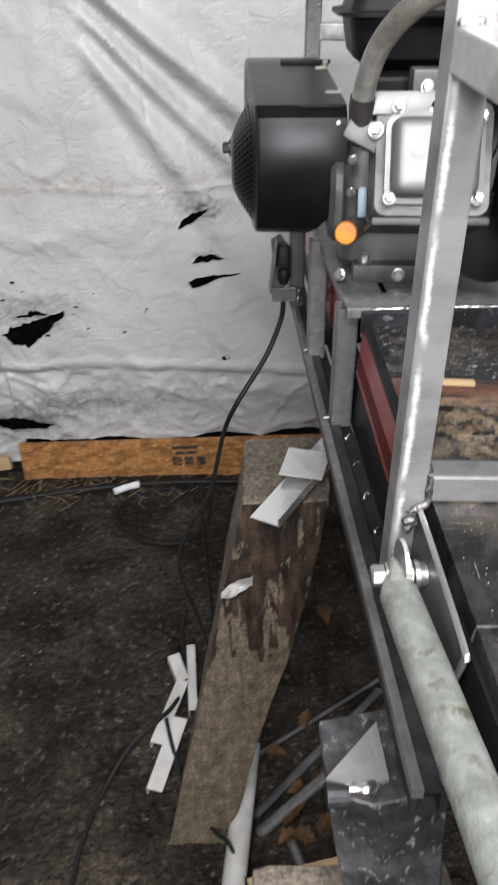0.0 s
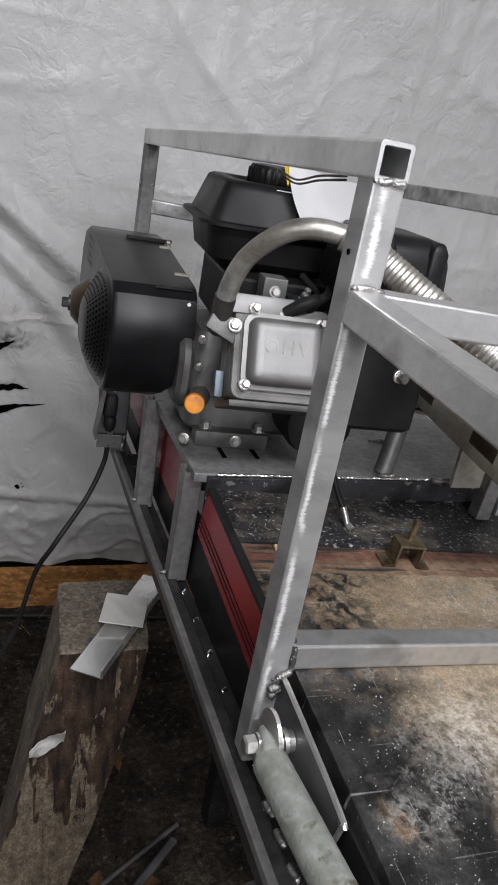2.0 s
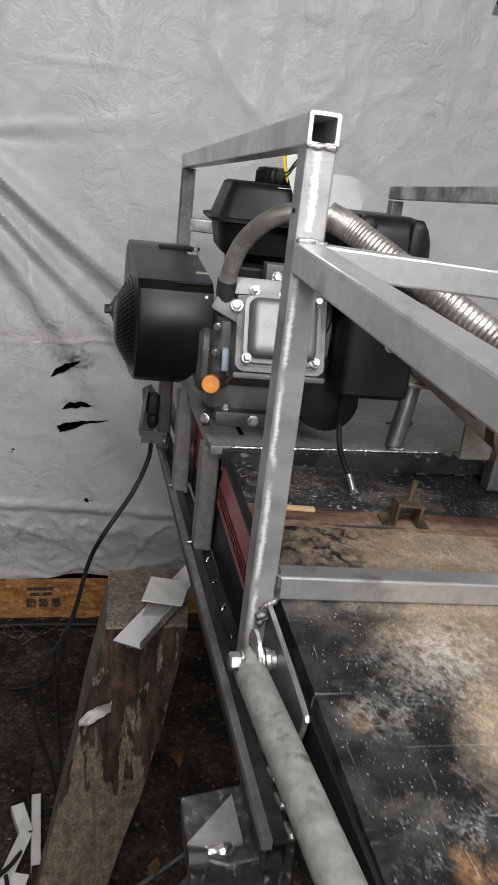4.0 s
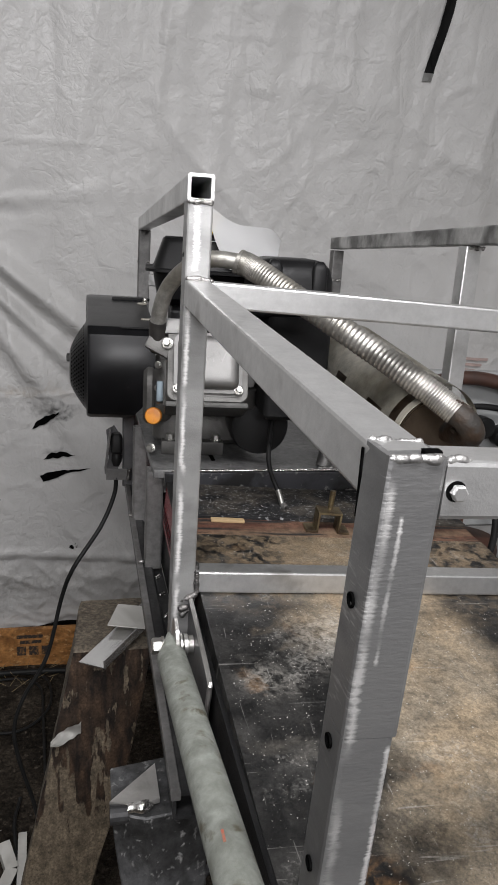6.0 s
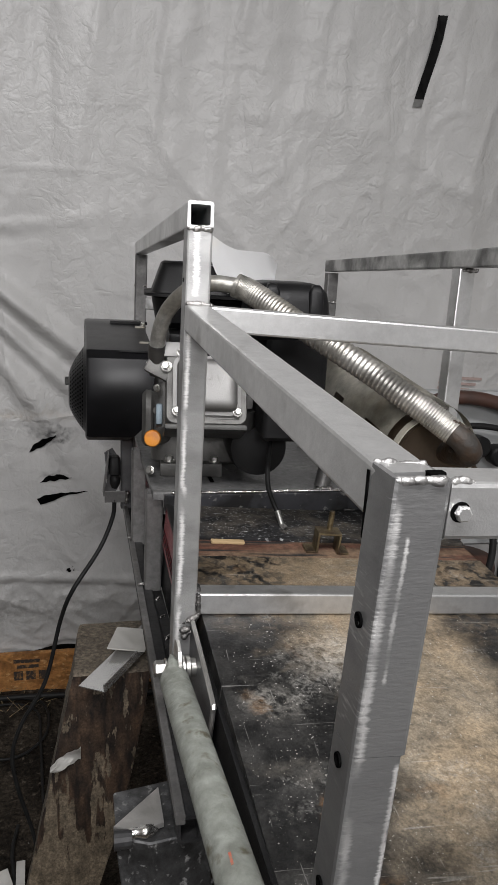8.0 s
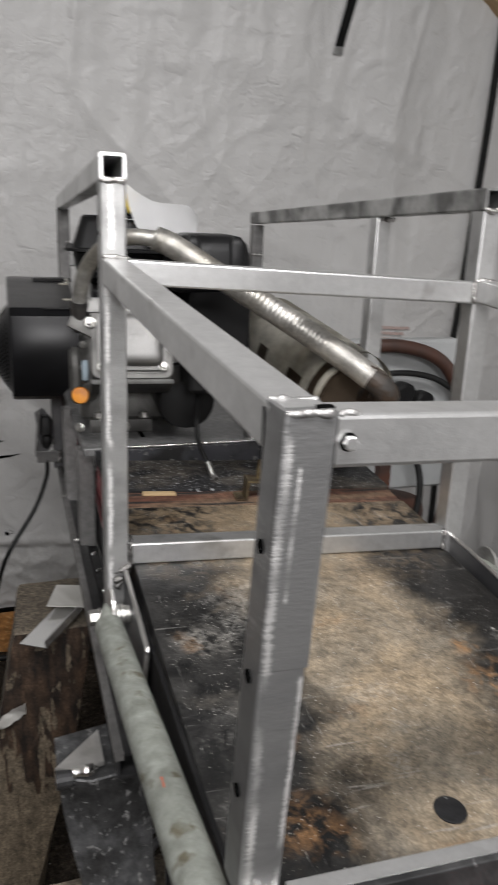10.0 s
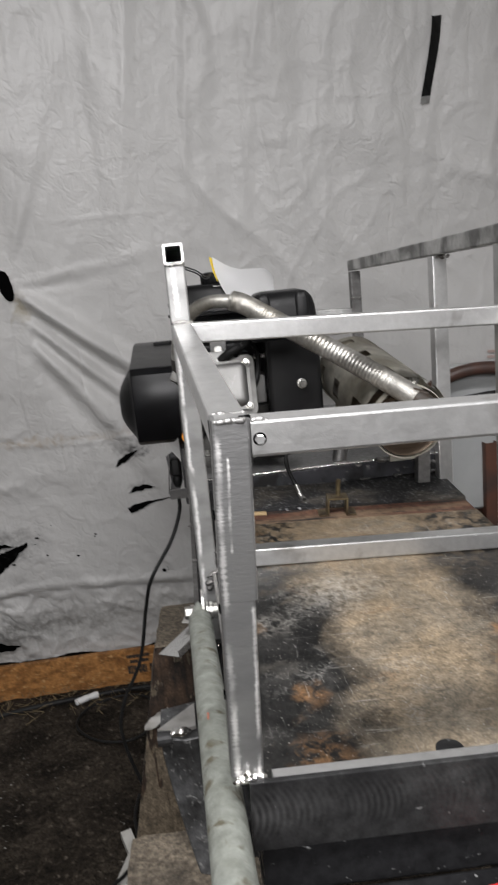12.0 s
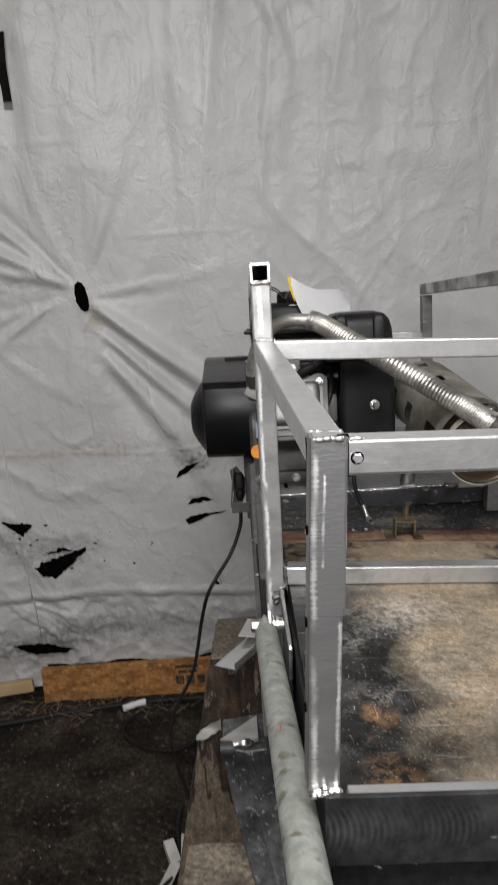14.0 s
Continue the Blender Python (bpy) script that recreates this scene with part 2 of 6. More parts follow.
def ground_bands(m, lines):
    """Bare bands where a grinder ran down the metal, cross-hatched by its grit; lines of (x at the top, z, x at the foot, z, width)."""
    nt = m.node_tree
    b = nt.nodes["Principled BSDF"]
    tc = nt.nodes.new("ShaderNodeTexCoord")
    sep = nt.nodes.new("ShaderNodeSeparateXYZ")
    nt.links.new(tc.outputs["Object"], sep.inputs[0])

    def calc(op, a, c, d=None, clamp=False):
        n = nt.nodes.new("ShaderNodeMath")
        n.operation, n.use_clamp = op, clamp
        for sock, v in zip(n.inputs, (a, c, d)):
            if v is None:
                continue
            if isinstance(v, (int, float)):
                sock.default_value = v
            else:
                nt.links.new(v, sock)
        return n.outputs[0]

    def noisy(stretch, detail=4.0):
        mp = nt.nodes.new("ShaderNodeMapping")
        mp.inputs["Scale"].default_value = stretch
        nt.links.new(tc.outputs["Object"], mp.inputs[0])
        n = nt.nodes.new("ShaderNodeTexNoise")
        n.inputs["Scale"].default_value, n.inputs["Detail"].default_value = 1.0, detail
        nt.links.new(mp.outputs[0], n.inputs["Vector"])
        return n.outputs[0]

    hatch = noisy((90, 90, 900), 3.0)
    wander = noisy((20, 20, 55), 3.0)
    breaks = noisy((30, 30, 24), 2.0)
    total = None
    for x0, z0, x1, z1, w in lines:
        slope = (x0 - x1) / (z0 - z1)
        cx = calc("MULTIPLY_ADD", sep.outputs[2], slope, x1 - slope * z1)
        off = calc("ABSOLUTE", calc("SUBTRACT", calc("MULTIPLY_ADD", wander, w * 1.0, calc("SUBTRACT", sep.outputs[0], cx)), w * 0.5), 0.0)
        reach = calc("MULTIPLY_ADD", hatch, w * 1.5, w * 0.05)
        f = calc("MULTIPLY", calc("SUBTRACT", reach, off), 1.6 / w, clamp=True)
        f = calc("MULTIPLY", f, calc("MULTIPLY_ADD", breaks, 6.0, -1.9, True), clamp=True)
        edge = calc("MULTIPLY_ADD", wander, 0.010, sep.outputs[2])
        f = calc("MULTIPLY", f, calc("MULTIPLY", calc("SUBTRACT", edge, z1 + 0.005), 400.0, clamp=True), clamp=True)
        f = calc("MULTIPLY", f, calc("MULTIPLY", calc("SUBTRACT", z0 + 0.005, edge), 400.0, clamp=True), clamp=True)
        total = f if total is None else calc("MAXIMUM", total, f)
    mx = nt.nodes.new("ShaderNodeMix")
    mx.data_type = "RGBA"
    nt.links.new(total, mx.inputs[0])
    nt.links.new(b.inputs["Base Color"].links[0].from_socket, mx.inputs[6])
    mx.inputs[7].default_value = (0.88, 0.87, 0.86, 1)
    nt.links.new(mx.outputs[2], b.inputs["Base Color"])
    bp = nt.nodes.new("ShaderNodeBump")
    bp.inputs["Strength"].default_value, bp.inputs["Distance"].default_value = 0.25, 0.0005
    nt.links.new(calc("MULTIPLY", hatch, calc("MULTIPLY_ADD", total, 0.8, 0.25)), bp.inputs["Height"])
    nt.links.new(b.inputs["Normal"].links[0].from_socket, bp.inputs["Normal"])
    nt.links.new(bp.outputs[0], b.inputs["Normal"])


def speckle(m, scale, lo, hi, detail=6.0):
    """Uneven tone at a fine scale: grit, scuffs and handling."""
    nt = m.node_tree
    b = nt.nodes["Principled BSDF"]
    tc = nt.nodes.new("ShaderNodeTexCoord")
    n = nt.nodes.new("ShaderNodeTexNoise")
    n.inputs["Scale"].default_value, n.inputs["Detail"].default_value, n.inputs["Roughness"].default_value = scale, detail, 0.7
    nt.links.new(tc.outputs["Object"], n.inputs["Vector"])
    r = nt.nodes.new("ShaderNodeMapRange")
    r.inputs[1].default_value, r.inputs[2].default_value, r.inputs[3].default_value, r.inputs[4].default_value = 0.32, 0.68, lo, hi
    nt.links.new(n.outputs[0], r.inputs[0])
    mx = nt.nodes.new("ShaderNodeVectorMath")
    mx.operation = "SCALE"
    nt.links.new(b.inputs["Base Color"].links[0].from_socket, mx.inputs[0])
    nt.links.new(r.outputs[0], mx.inputs["Scale"])
    nt.links.new(mx.outputs[0], b.inputs["Base Color"])


ALUPOST = mat("scraped_aluminium", (0.40, 0.40, 0.395), 0.38, 0.6, (0.24, 0.24, 0.235), 12, 10, 0.4, 0.65, 0.15, 160, (1, 1, 2), 0.52)


def fine_relief(m, scale, strength, deep, stretch=(1, 1, 1)):
    """A second, finer relief over whatever the material has."""
    nt = m.node_tree
    b = nt.nodes["Principled BSDF"]
    tc = nt.nodes.new("ShaderNodeTexCoord")
    mp = nt.nodes.new("ShaderNodeMapping")
    mp.inputs["Scale"].default_value = stretch
    nt.links.new(tc.outputs["Object"], mp.inputs[0])
    n = nt.nodes.new("ShaderNodeTexNoise")
    n.inputs["Scale"].default_value, n.inputs["Detail"].default_value = scale, 5
    nt.links.new(mp.outputs[0], n.inputs["Vector"])
    bp = nt.nodes.new("ShaderNodeBump")
    bp.inputs["Strength"].default_value, bp.inputs["Distance"].default_value = strength, deep
    nt.links.new(n.outputs[0], bp.inputs["Height"])
    if b.inputs["Normal"].links:
        nt.links.new(b.inputs["Normal"].links[0].from_socket, bp.inputs["Normal"])
    nt.links.new(bp.outputs[0], b.inputs["Normal"])


for m_, args in ((ALU, (900, 0.25, 0.0004)), (ALU2, (800, 0.3, 0.0005)), (ALU3, (700, 0.22, 0.0005, (0.35, 1, 1.6))), (GALV, (600, 0.4, 0.0008)), (STEEL, (600, 0.35, 0.0006)), (STEELPALE, (600, 0.35, 0.0006)),
                 (SILL, (600, 0.4, 0.0006)), (PLATE, (700, 0.35, 0.0006)), (BOARD, (420, 0.5, 0.0012)), (SOIL, (140, 0.8, 0.006)), (GROUNDSTEEL, (500, 0.35, 0.0005)), (GRIMY, (500, 0.4, 0.0006)), (REDPLANK, (400, 0.4, 0.001)), (OSB, (220, 0.4, 0.002))):
    fine_relief(m_, *args)
ground_bands(ALU3, ((0.0236, 1.348, 0.0146, 1.165, 0.0034), (0.0292, 1.330, 0.0255, 1.262, 0.0016), (0.0162, 1.172, 0.0130, 1.088, 0.0036), (0.0365, 1.222, 0.0290, 1.088, 0.0024), (0.0440, 1.300, 0.0400, 1.210, 0.0007)))
fine_relief(ALUPOST, 700, 0.4, 0.0006)
ground_bands(ALUPOST, ((0.0048, 1.365, 0.0036, 1.20, 0.0036), (0.0052, 1.205, 0.0030, 1.00, 0.0042), (0.0100, 1.47, 0.0100, 1.40, 0.0050)))
for m_, scale, lo, hi in ((ALU, 90, 0.90, 1.08), (ALU2, 60, 0.8, 1.12), (BOARD, 90, 0.4, 1.6), (REDPLANK, 80, 0.5, 1.4), (PLATE, 90, 0.65, 1.3), (GALV, 110, 0.84, 1.14), (SILL, 70, 0.5, 1.5), (STEELPALE, 90, 0.75, 1.2), (SOIL, 60, 0.4, 1.6), (SOIL, 220, 0.5, 1.6), (GROUNDSTEEL, 90, 0.6, 1.4), (GRIMY, 80, 0.5, 1.6), (BLACKSTEEL, 80, 0.5, 1.6), (OSB, 60, 0.6, 1.4), (GREYSTEEL, 40, 0.7, 1.2), (HEADER, 60, 0.6, 1.2), (CHROME, 70, 0.6, 1.2), (REDPLANK, 25, 0.6, 1.3)):
    speckle(m_, scale, lo, hi)


def tarp_material():
    """White woven plastic: patchy crumpling, faint weave, soot smudges and a yellowed stain."""
    m = mat("white_tarp", (0.64, 0.635, 0.625), 0.40, 0.0, (0.54, 0.535, 0.525), 2.2, 9, 0.38, 0.72, 0.0, 60, rough2=0.55, third=(0.44, 0.43, 0.41), scale3=26, lo3=0.68, hi3=0.88)
    nt = m.node_tree
    b = nt.nodes["Principled BSDF"]
    tc = nt.nodes.new("ShaderNodeTexCoord")

    def noisy(sc, detail=3.0, dist=0.6, vec=None):
        n = nt.nodes.new("ShaderNodeTexNoise")
        n.inputs["Scale"].default_value, n.inputs["Detail"].default_value, n.inputs["Distortion"].default_value = sc, detail, dist
        nt.links.new(vec or tc.outputs["Object"], n.inputs["Vector"])
        return n

    def calc(op, a, c, clamp=False):
        n = nt.nodes.new("ShaderNodeMath")
        n.operation, n.use_clamp = op, clamp
        for sock, v in ((n.inputs[0], a), (n.inputs[1], c)):
            if isinstance(v, (int, float)):
                sock.default_value = v
            else:
                nt.links.new(v, sock)
        return n.outputs[0]

    patch = calc("MULTIPLY_ADD", noisy(1.6, 3.0).outputs[0], 3.2, True)
    patch.node.inputs[2].default_value = -1.05
    last = None
    tall = nt.nodes.new("ShaderNodeMapping")
    tall.inputs["Scale"].default_value = (1.0, 1.0, 0.09)
    tall.inputs["Rotation"].default_value = (0, 0.10, 0)
    nt.links.new(tc.outputs["Object"], tall.inputs[0])
    for sc, strength, dist, typ in ((9.0, 0.5, 0.020, "fold"), (6.0, 0.4, 0.016, "ridge"), (17.0, 0.55, 0.009, "ridge"), (46.0, 0.65, 0.0040, "ridge"), (120.0, 0.5, 0.0015, "ridge"), (800.0, 0.12, 0.0006, "fine")):
        h = noisy(sc, 2.0, 0.6, tall.outputs[0] if typ == "fold" else None).outputs[0]
        if typ != "fine":
            h = calc("MINIMUM", calc("ABSOLUTE", calc("SUBTRACT", h, 0.5), 0.0), 0.10)
            h = calc("MULTIPLY", h, calc("ADD", calc("MULTIPLY", patch, 0.8), 0.2))
        bp = nt.nodes.new("ShaderNodeBump")
        bp.inputs["Strength"].default_value, bp.inputs["Distance"].default_value = strength, dist * (2.2 if typ != "fine" else 1)
        nt.links.new(h, bp.inputs["Height"])
        if last is not None:
            nt.links.new(last, bp.inputs["Normal"])
        last = bp.outputs[0]
    nt.links.new(last, b.inputs["Normal"])
    # smudges: ellipses in the tarp's plane with frayed rims
    wob = nt.nodes.new("ShaderNodeVectorMath")
    wob.operation = "MULTIPLY_ADD"
    nt.links.new(noisy(22, 6.0).outputs["Color"], wob.inputs[0])
    wob.inputs[1].default_value = (0.11, 0.0, 0.11)
    nt.links.new(tc.outputs["Object"], wob.inputs[2])
    streak = noisy(60, 5.0)
    col = b.inputs["Base Color"].links[0].from_socket
    for x, z, rx, rz, tint, amount in ((-0.165, 0.918, 0.075, 0.030, (0.06, 0.06, 0.06), 0.85), (-0.18, 0.775, 0.05, 0.016, (0.10, 0.10, 0.10), 0.6), (-0.67, 0.60, 0.16, 0.085, (0.14, 0.14, 0.14), 0.75),
                                       (-0.83, 0.65, 0.12, 0.10, (0.20, 0.20, 0.20), 0.6), (-0.66, 0.26, 0.22, 0.06, (0.12, 0.12, 0.115), 0.9), (-0.445, 1.40, 0.030, 0.055, (0.36, 0.31, 0.20), 0.8),
                                       (-0.50, 0.975, 0.42, 0.020, (0.44, 0.38, 0.31), 0.75), (-0.10, 0.30, 0.30, 0.11, (0.36, 0.35, 0.33), 0.5), (-0.9, 0.20, 0.30, 0.10, (0.18, 0.175, 0.165), 0.8), (-0.45, 0.27, 0.35, 0.10, (0.30, 0.29, 0.275), 0.7)):
        mp = nt.nodes.new("ShaderNodeMapping")
        mp.inputs["Scale"].default_value = (1 / rx, 0, 1 / rz)
        mp.inputs["Location"].default_value = (-(x + 0.055) / rx, 0, -(z + 0.055) / rz)
        nt.links.new(wob.outputs[0], mp.inputs[0])
        ln = nt.nodes.new("ShaderNodeVectorMath")
        ln.operation = "LENGTH"
        nt.links.new(mp.outputs[0], ln.inputs[0])
        q = nt.nodes.new("ShaderNodeMapRange")
        q.inputs[1].default_value, q.inputs[2].default_value, q.inputs[4].default_value = 1.15, 0.2, amount
        nt.links.new(ln.outputs["Value"], q.inputs[0])
        f = calc("MULTIPLY", q.outputs[0], calc("MULTIPLY_ADD", streak.outputs[0], 2.4, True), True)
        f.node.inputs[1].links[0].from_node.inputs[2].default_value = -0.55
        mx = nt.nodes.new("ShaderNodeMix")
        mx.data_type = "RGBA"
        nt.links.new(f, mx.inputs[0])
        nt.links.new(col, mx.inputs[6])
        mx.inputs[7].default_value = (*tint, 1)
        col = mx.outputs[2]
    nt.links.new(col, b.inputs["Base Color"])
    return m


TARP = tarp_material()


def deck_material():
    """Black paint worn to tan along the middle, rust blotches, white dust and scratches."""
    m = bpy.data.materials.new("worn_black_deck")
    m.use_nodes = True
    nt = m.node_tree
    b = nt.nodes["Principled BSDF"]
    tc = nt.nodes.new("ShaderNodeTexCoord")

    def noisy(sc, lo, hi, detail=8.0, stretch=(1, 1, 1), off=(0, 0, 0)):
        mp = nt.nodes.new("ShaderNodeMapping")
        mp.inputs["Scale"].default_value, mp.inputs["Location"].default_value = stretch, off
        nt.links.new(tc.outputs["Object"], mp.inputs[0])
        n = nt.nodes.new("ShaderNodeTexNoise")
        n.inputs["Scale"].default_value, n.inputs["Detail"].default_value, n.inputs["Distortion"].default_value = sc, detail, 0.5
        n.inputs["Roughness"].default_value = 0.62
        nt.links.new(mp.outputs[0], n.inputs["Vector"])
        r = nt.nodes.new("ShaderNodeMapRange")
        r.inputs[1].default_value, r.inputs[2].default_value = lo, hi
        nt.links.new(n.outputs[0], r.inputs[0])
        return r.outputs[0], n.outputs[0]

    def math_node(op, a, c):
        n = nt.nodes.new("ShaderNodeMath")
        n.operation = op
        n.use_clamp = True
        for sock, v in ((n.inputs[0], a), (n.inputs[1], c)):
            if isinstance(v, (int, float)):
                sock.default_value = v
            else:
                nt.links.new(v, sock)
        return n.outputs[0]

    def mix(fac, a, c):
        x = nt.nodes.new("ShaderNodeMix")
        x.data_type = "RGBA"
        nt.links.new(fac, x.inputs[0])
        for sock, v in ((x.inputs[6], a), (x.inputs[7], c)):
            if isinstance(v, tuple):
                sock.default_value = (*v, 1)
            else:
                nt.links.new(v, sock)
        return x.outputs[2]

    # a worn lane along the middle, its edges broken up by noise
    sep = nt.nodes.new("ShaderNodeSeparateXYZ")
    nt.links.new(tc.outputs["Object"], sep.inputs[0])
    f1, raw1 = noisy(7, 0, 1, 10)
    wob = nt.nodes.new("ShaderNodeMath")
    wob.operation = "MULTIPLY_ADD"
    nt.links.new(raw1, wob.inputs[0])
    wob.inputs[1].default_value, wob.inputs[2].default_value = 0.34, -0.17
    sx = nt.nodes.new("ShaderNodeMath")
    sx.operation = "SUBTRACT"
    nt.links.new(sep.outputs[0], sx.inputs[0])
    sx.inputs[1].default_value = 0.240
    ab = nt.nodes.new("ShaderNodeMath")
    ab.operation = "ABSOLUTE"
    nt.links.new(sx.outputs[0], ab.inputs[0])
    ad = nt.nodes.new("ShaderNodeMath")
    ad.operation = "ADD"
    nt.links.new(ab.outputs[0], ad.inputs[0])
    nt.links.new(wob.outputs[0], ad.inputs[1])
    lane = nt.nodes.new("ShaderNodeMapRange")
    lane.inputs[1].default_value, lane.inputs[2].default_value = 0.125, 0.045
    nt.links.new(ad.outputs[0], lane.inputs[0])
    fine, rawf = noisy(120, 0.38, 0.60, 10)
    lane_f = math_node("MULTIPLY", lane.outputs[0], math_node("ADD", math_node("MULTIPLY", fine, 0.4), 0.66))
    tan_var, _ = noisy(11, 0.4, 0.65, 8)
    tan = mix(tan_var, (0.272, 0.213, 0.143), (0.205, 0.178, 0.138))
    grime, _ = noisy(30, 0.45, 0.7, 8)
    black = mix(grime, (0.010, 0.010, 0.010), (0.040, 0.039, 0.037))
    col = mix(lane_f, black, tan)
    rust, _ = noisy(9, 0.62, 0.70, 9, (1, 1, 1), (3.3, 1.2, 0))
    col = mix(math_node("MULTIPLY", rust, 0.5), col, (0.25, 0.155, 0.085))
    geo = nt.nodes.new("ShaderNodeVectorMath")
    geo.operation = "MULTIPLY_ADD"
    wn = nt.nodes.new("ShaderNodeTexNoise")
    wn.inputs["Scale"].default_value, wn.inputs["Detail"].default_value = 38, 6
    nt.links.new(tc.outputs["Object"], wn.inputs["Vector"])
    nt.links.new(wn.outputs["Color"], geo.inputs[0])
    geo.inputs[1].default_value = (0.05, 0.05, 0.0)
    nt.links.new(tc.outputs["Object"], geo.inputs[2])

    def spot(x, y, r, soft):
        d = nt.nodes.new("ShaderNodeVectorMath")
        d.operation = "DISTANCE"
        nt.links.new(geo.outputs[0], d.inputs[0])
        d.inputs[1].default_value = (x + 0.025, y + 0.025, 1.02)
        q = nt.nodes.new("ShaderNodeMapRange")
        q.inputs[1].default_value, q.inputs[2].default_value = r, r * soft
        nt.links.new(d.outputs["Value"], q.inputs[0])
        return q.outputs[0]

    grit, _ = noisy(70, 0.42, 0.58, 8, (1, 1, 1), (2.2, 4.1, 0))
    for x, y, r in ((0.098, -0.288, 0.022), (0.094, -0.372, 0.032), (0.345, -0.250, 0.040), (0.425, -0.330, 0.036), (0.335, -0.195, 0.012), (0.20, -0.435, 0.026)):
        col = mix(math_node("MULTIPLY", spot(x, y, r * 1.15, 0.1), math_node("MULTIPLY", grit, 0.9)), col, (0.27, 0.15, 0.07))
    for x, y, r in ((0.150, -0.095, 0.065), (0.076, -0.148, 0.036), (0.195, -0.072, 0.050)):
        col = mix(math_node("MULTIPLY", spot(x, y, r, 0.1), math_node("MULTIPLY", fine, 0.45)), col, (0.44, 0.42, 0.38))
    for x, y, r in ((0.275, -0.430, 0.030), (0.15, -0.44, 0.022), (0.40, -0.06, 0.09), (0.41, -0.16, 0.05)):
        col = mix(math_node("MULTIPLY", spot(x, y, r, 0.5), 0.85), col, (0.018, 0.017, 0.016))
    for x, y, r in ((0.13, 0.10, 0.16), (0.30, 0.09, 0.18), (0.22, 0.20, 0.12), (0.42, 0.12, 0.12)):
        col = mix(math_node("MULTIPLY", spot(x, y, r, 0.3), math_node("MULTIPLY", grit, 0.75)), col, (0.225, 0.170, 0.110))
    dark, _ = noisy(13, 0.62, 0.68, 9, (1, 1, 1), (7.3, 5.2, 0))
    col = mix(math_node("MULTIPLY", dark, 0.45), col, (0.018, 0.017, 0.016))
    dust, _ = noisy(16, 0.56, 0.74, 10, (1, 1, 1), (1.9, 9.4, 0))
    dustf, _ = noisy(260, 0.46, 0.58, 4)
    col = mix(math_node("MULTIPLY", math_node("MULTIPLY", dust, dustf), 0.45), col, (0.46, 0.45, 0.42))
    scratch, _ = noisy(9, 0.66, 0.70, 3, (1, 22, 1), (0.7, 2.9, 0))
    scratch2, _ = noisy(11, 0.67, 0.71, 3, (24, 1.5, 1), (4.7, 0.9, 0))
    col = mix(math_node("MULTIPLY", math_node("MAXIMUM", scratch, scratch2), 0.35), col, (0.40, 0.39, 0.37))
    pale, _ = noisy(6, 0.58, 0.74, 6, (1, 1, 1), (5.1, 2.2, 0))
    col = mix(math_node("MULTIPLY", pale, 0.32), col, (0.38, 0.35, 0.30))
    speck, _ = noisy(330, 0.70, 0.73, 2)
    col = mix(math_node("MULTIPLY", speck, 0.75), col, (0.50, 0.49, 0.45))
    nt.links.new(col, b.inputs["Base Color"])
    r = nt.nodes.new("ShaderNodeMapRange")
    r.inputs[3].default_value, r.inputs[4].default_value = 0.36, 0.62
    nt.links.new(lane_f, r.inputs[0])
    nt.links.new(r.outputs[0], b.inputs["Roughness"])
    bp = nt.nodes.new("ShaderNodeBump")
    bp.inputs["Strength"].default_value, bp.inputs["Distance"].default_value = 0.45, 0.0015
    nt.links.new(rawf, bp.inputs["Height"])
    nt.links.new(bp.outputs[0], b.inputs["Normal"])
    return m


DECK = deck_material()
speckle(DECK, 30, 0.72, 1.22)
speckle(DECK, 420, 0.55, 1.42)


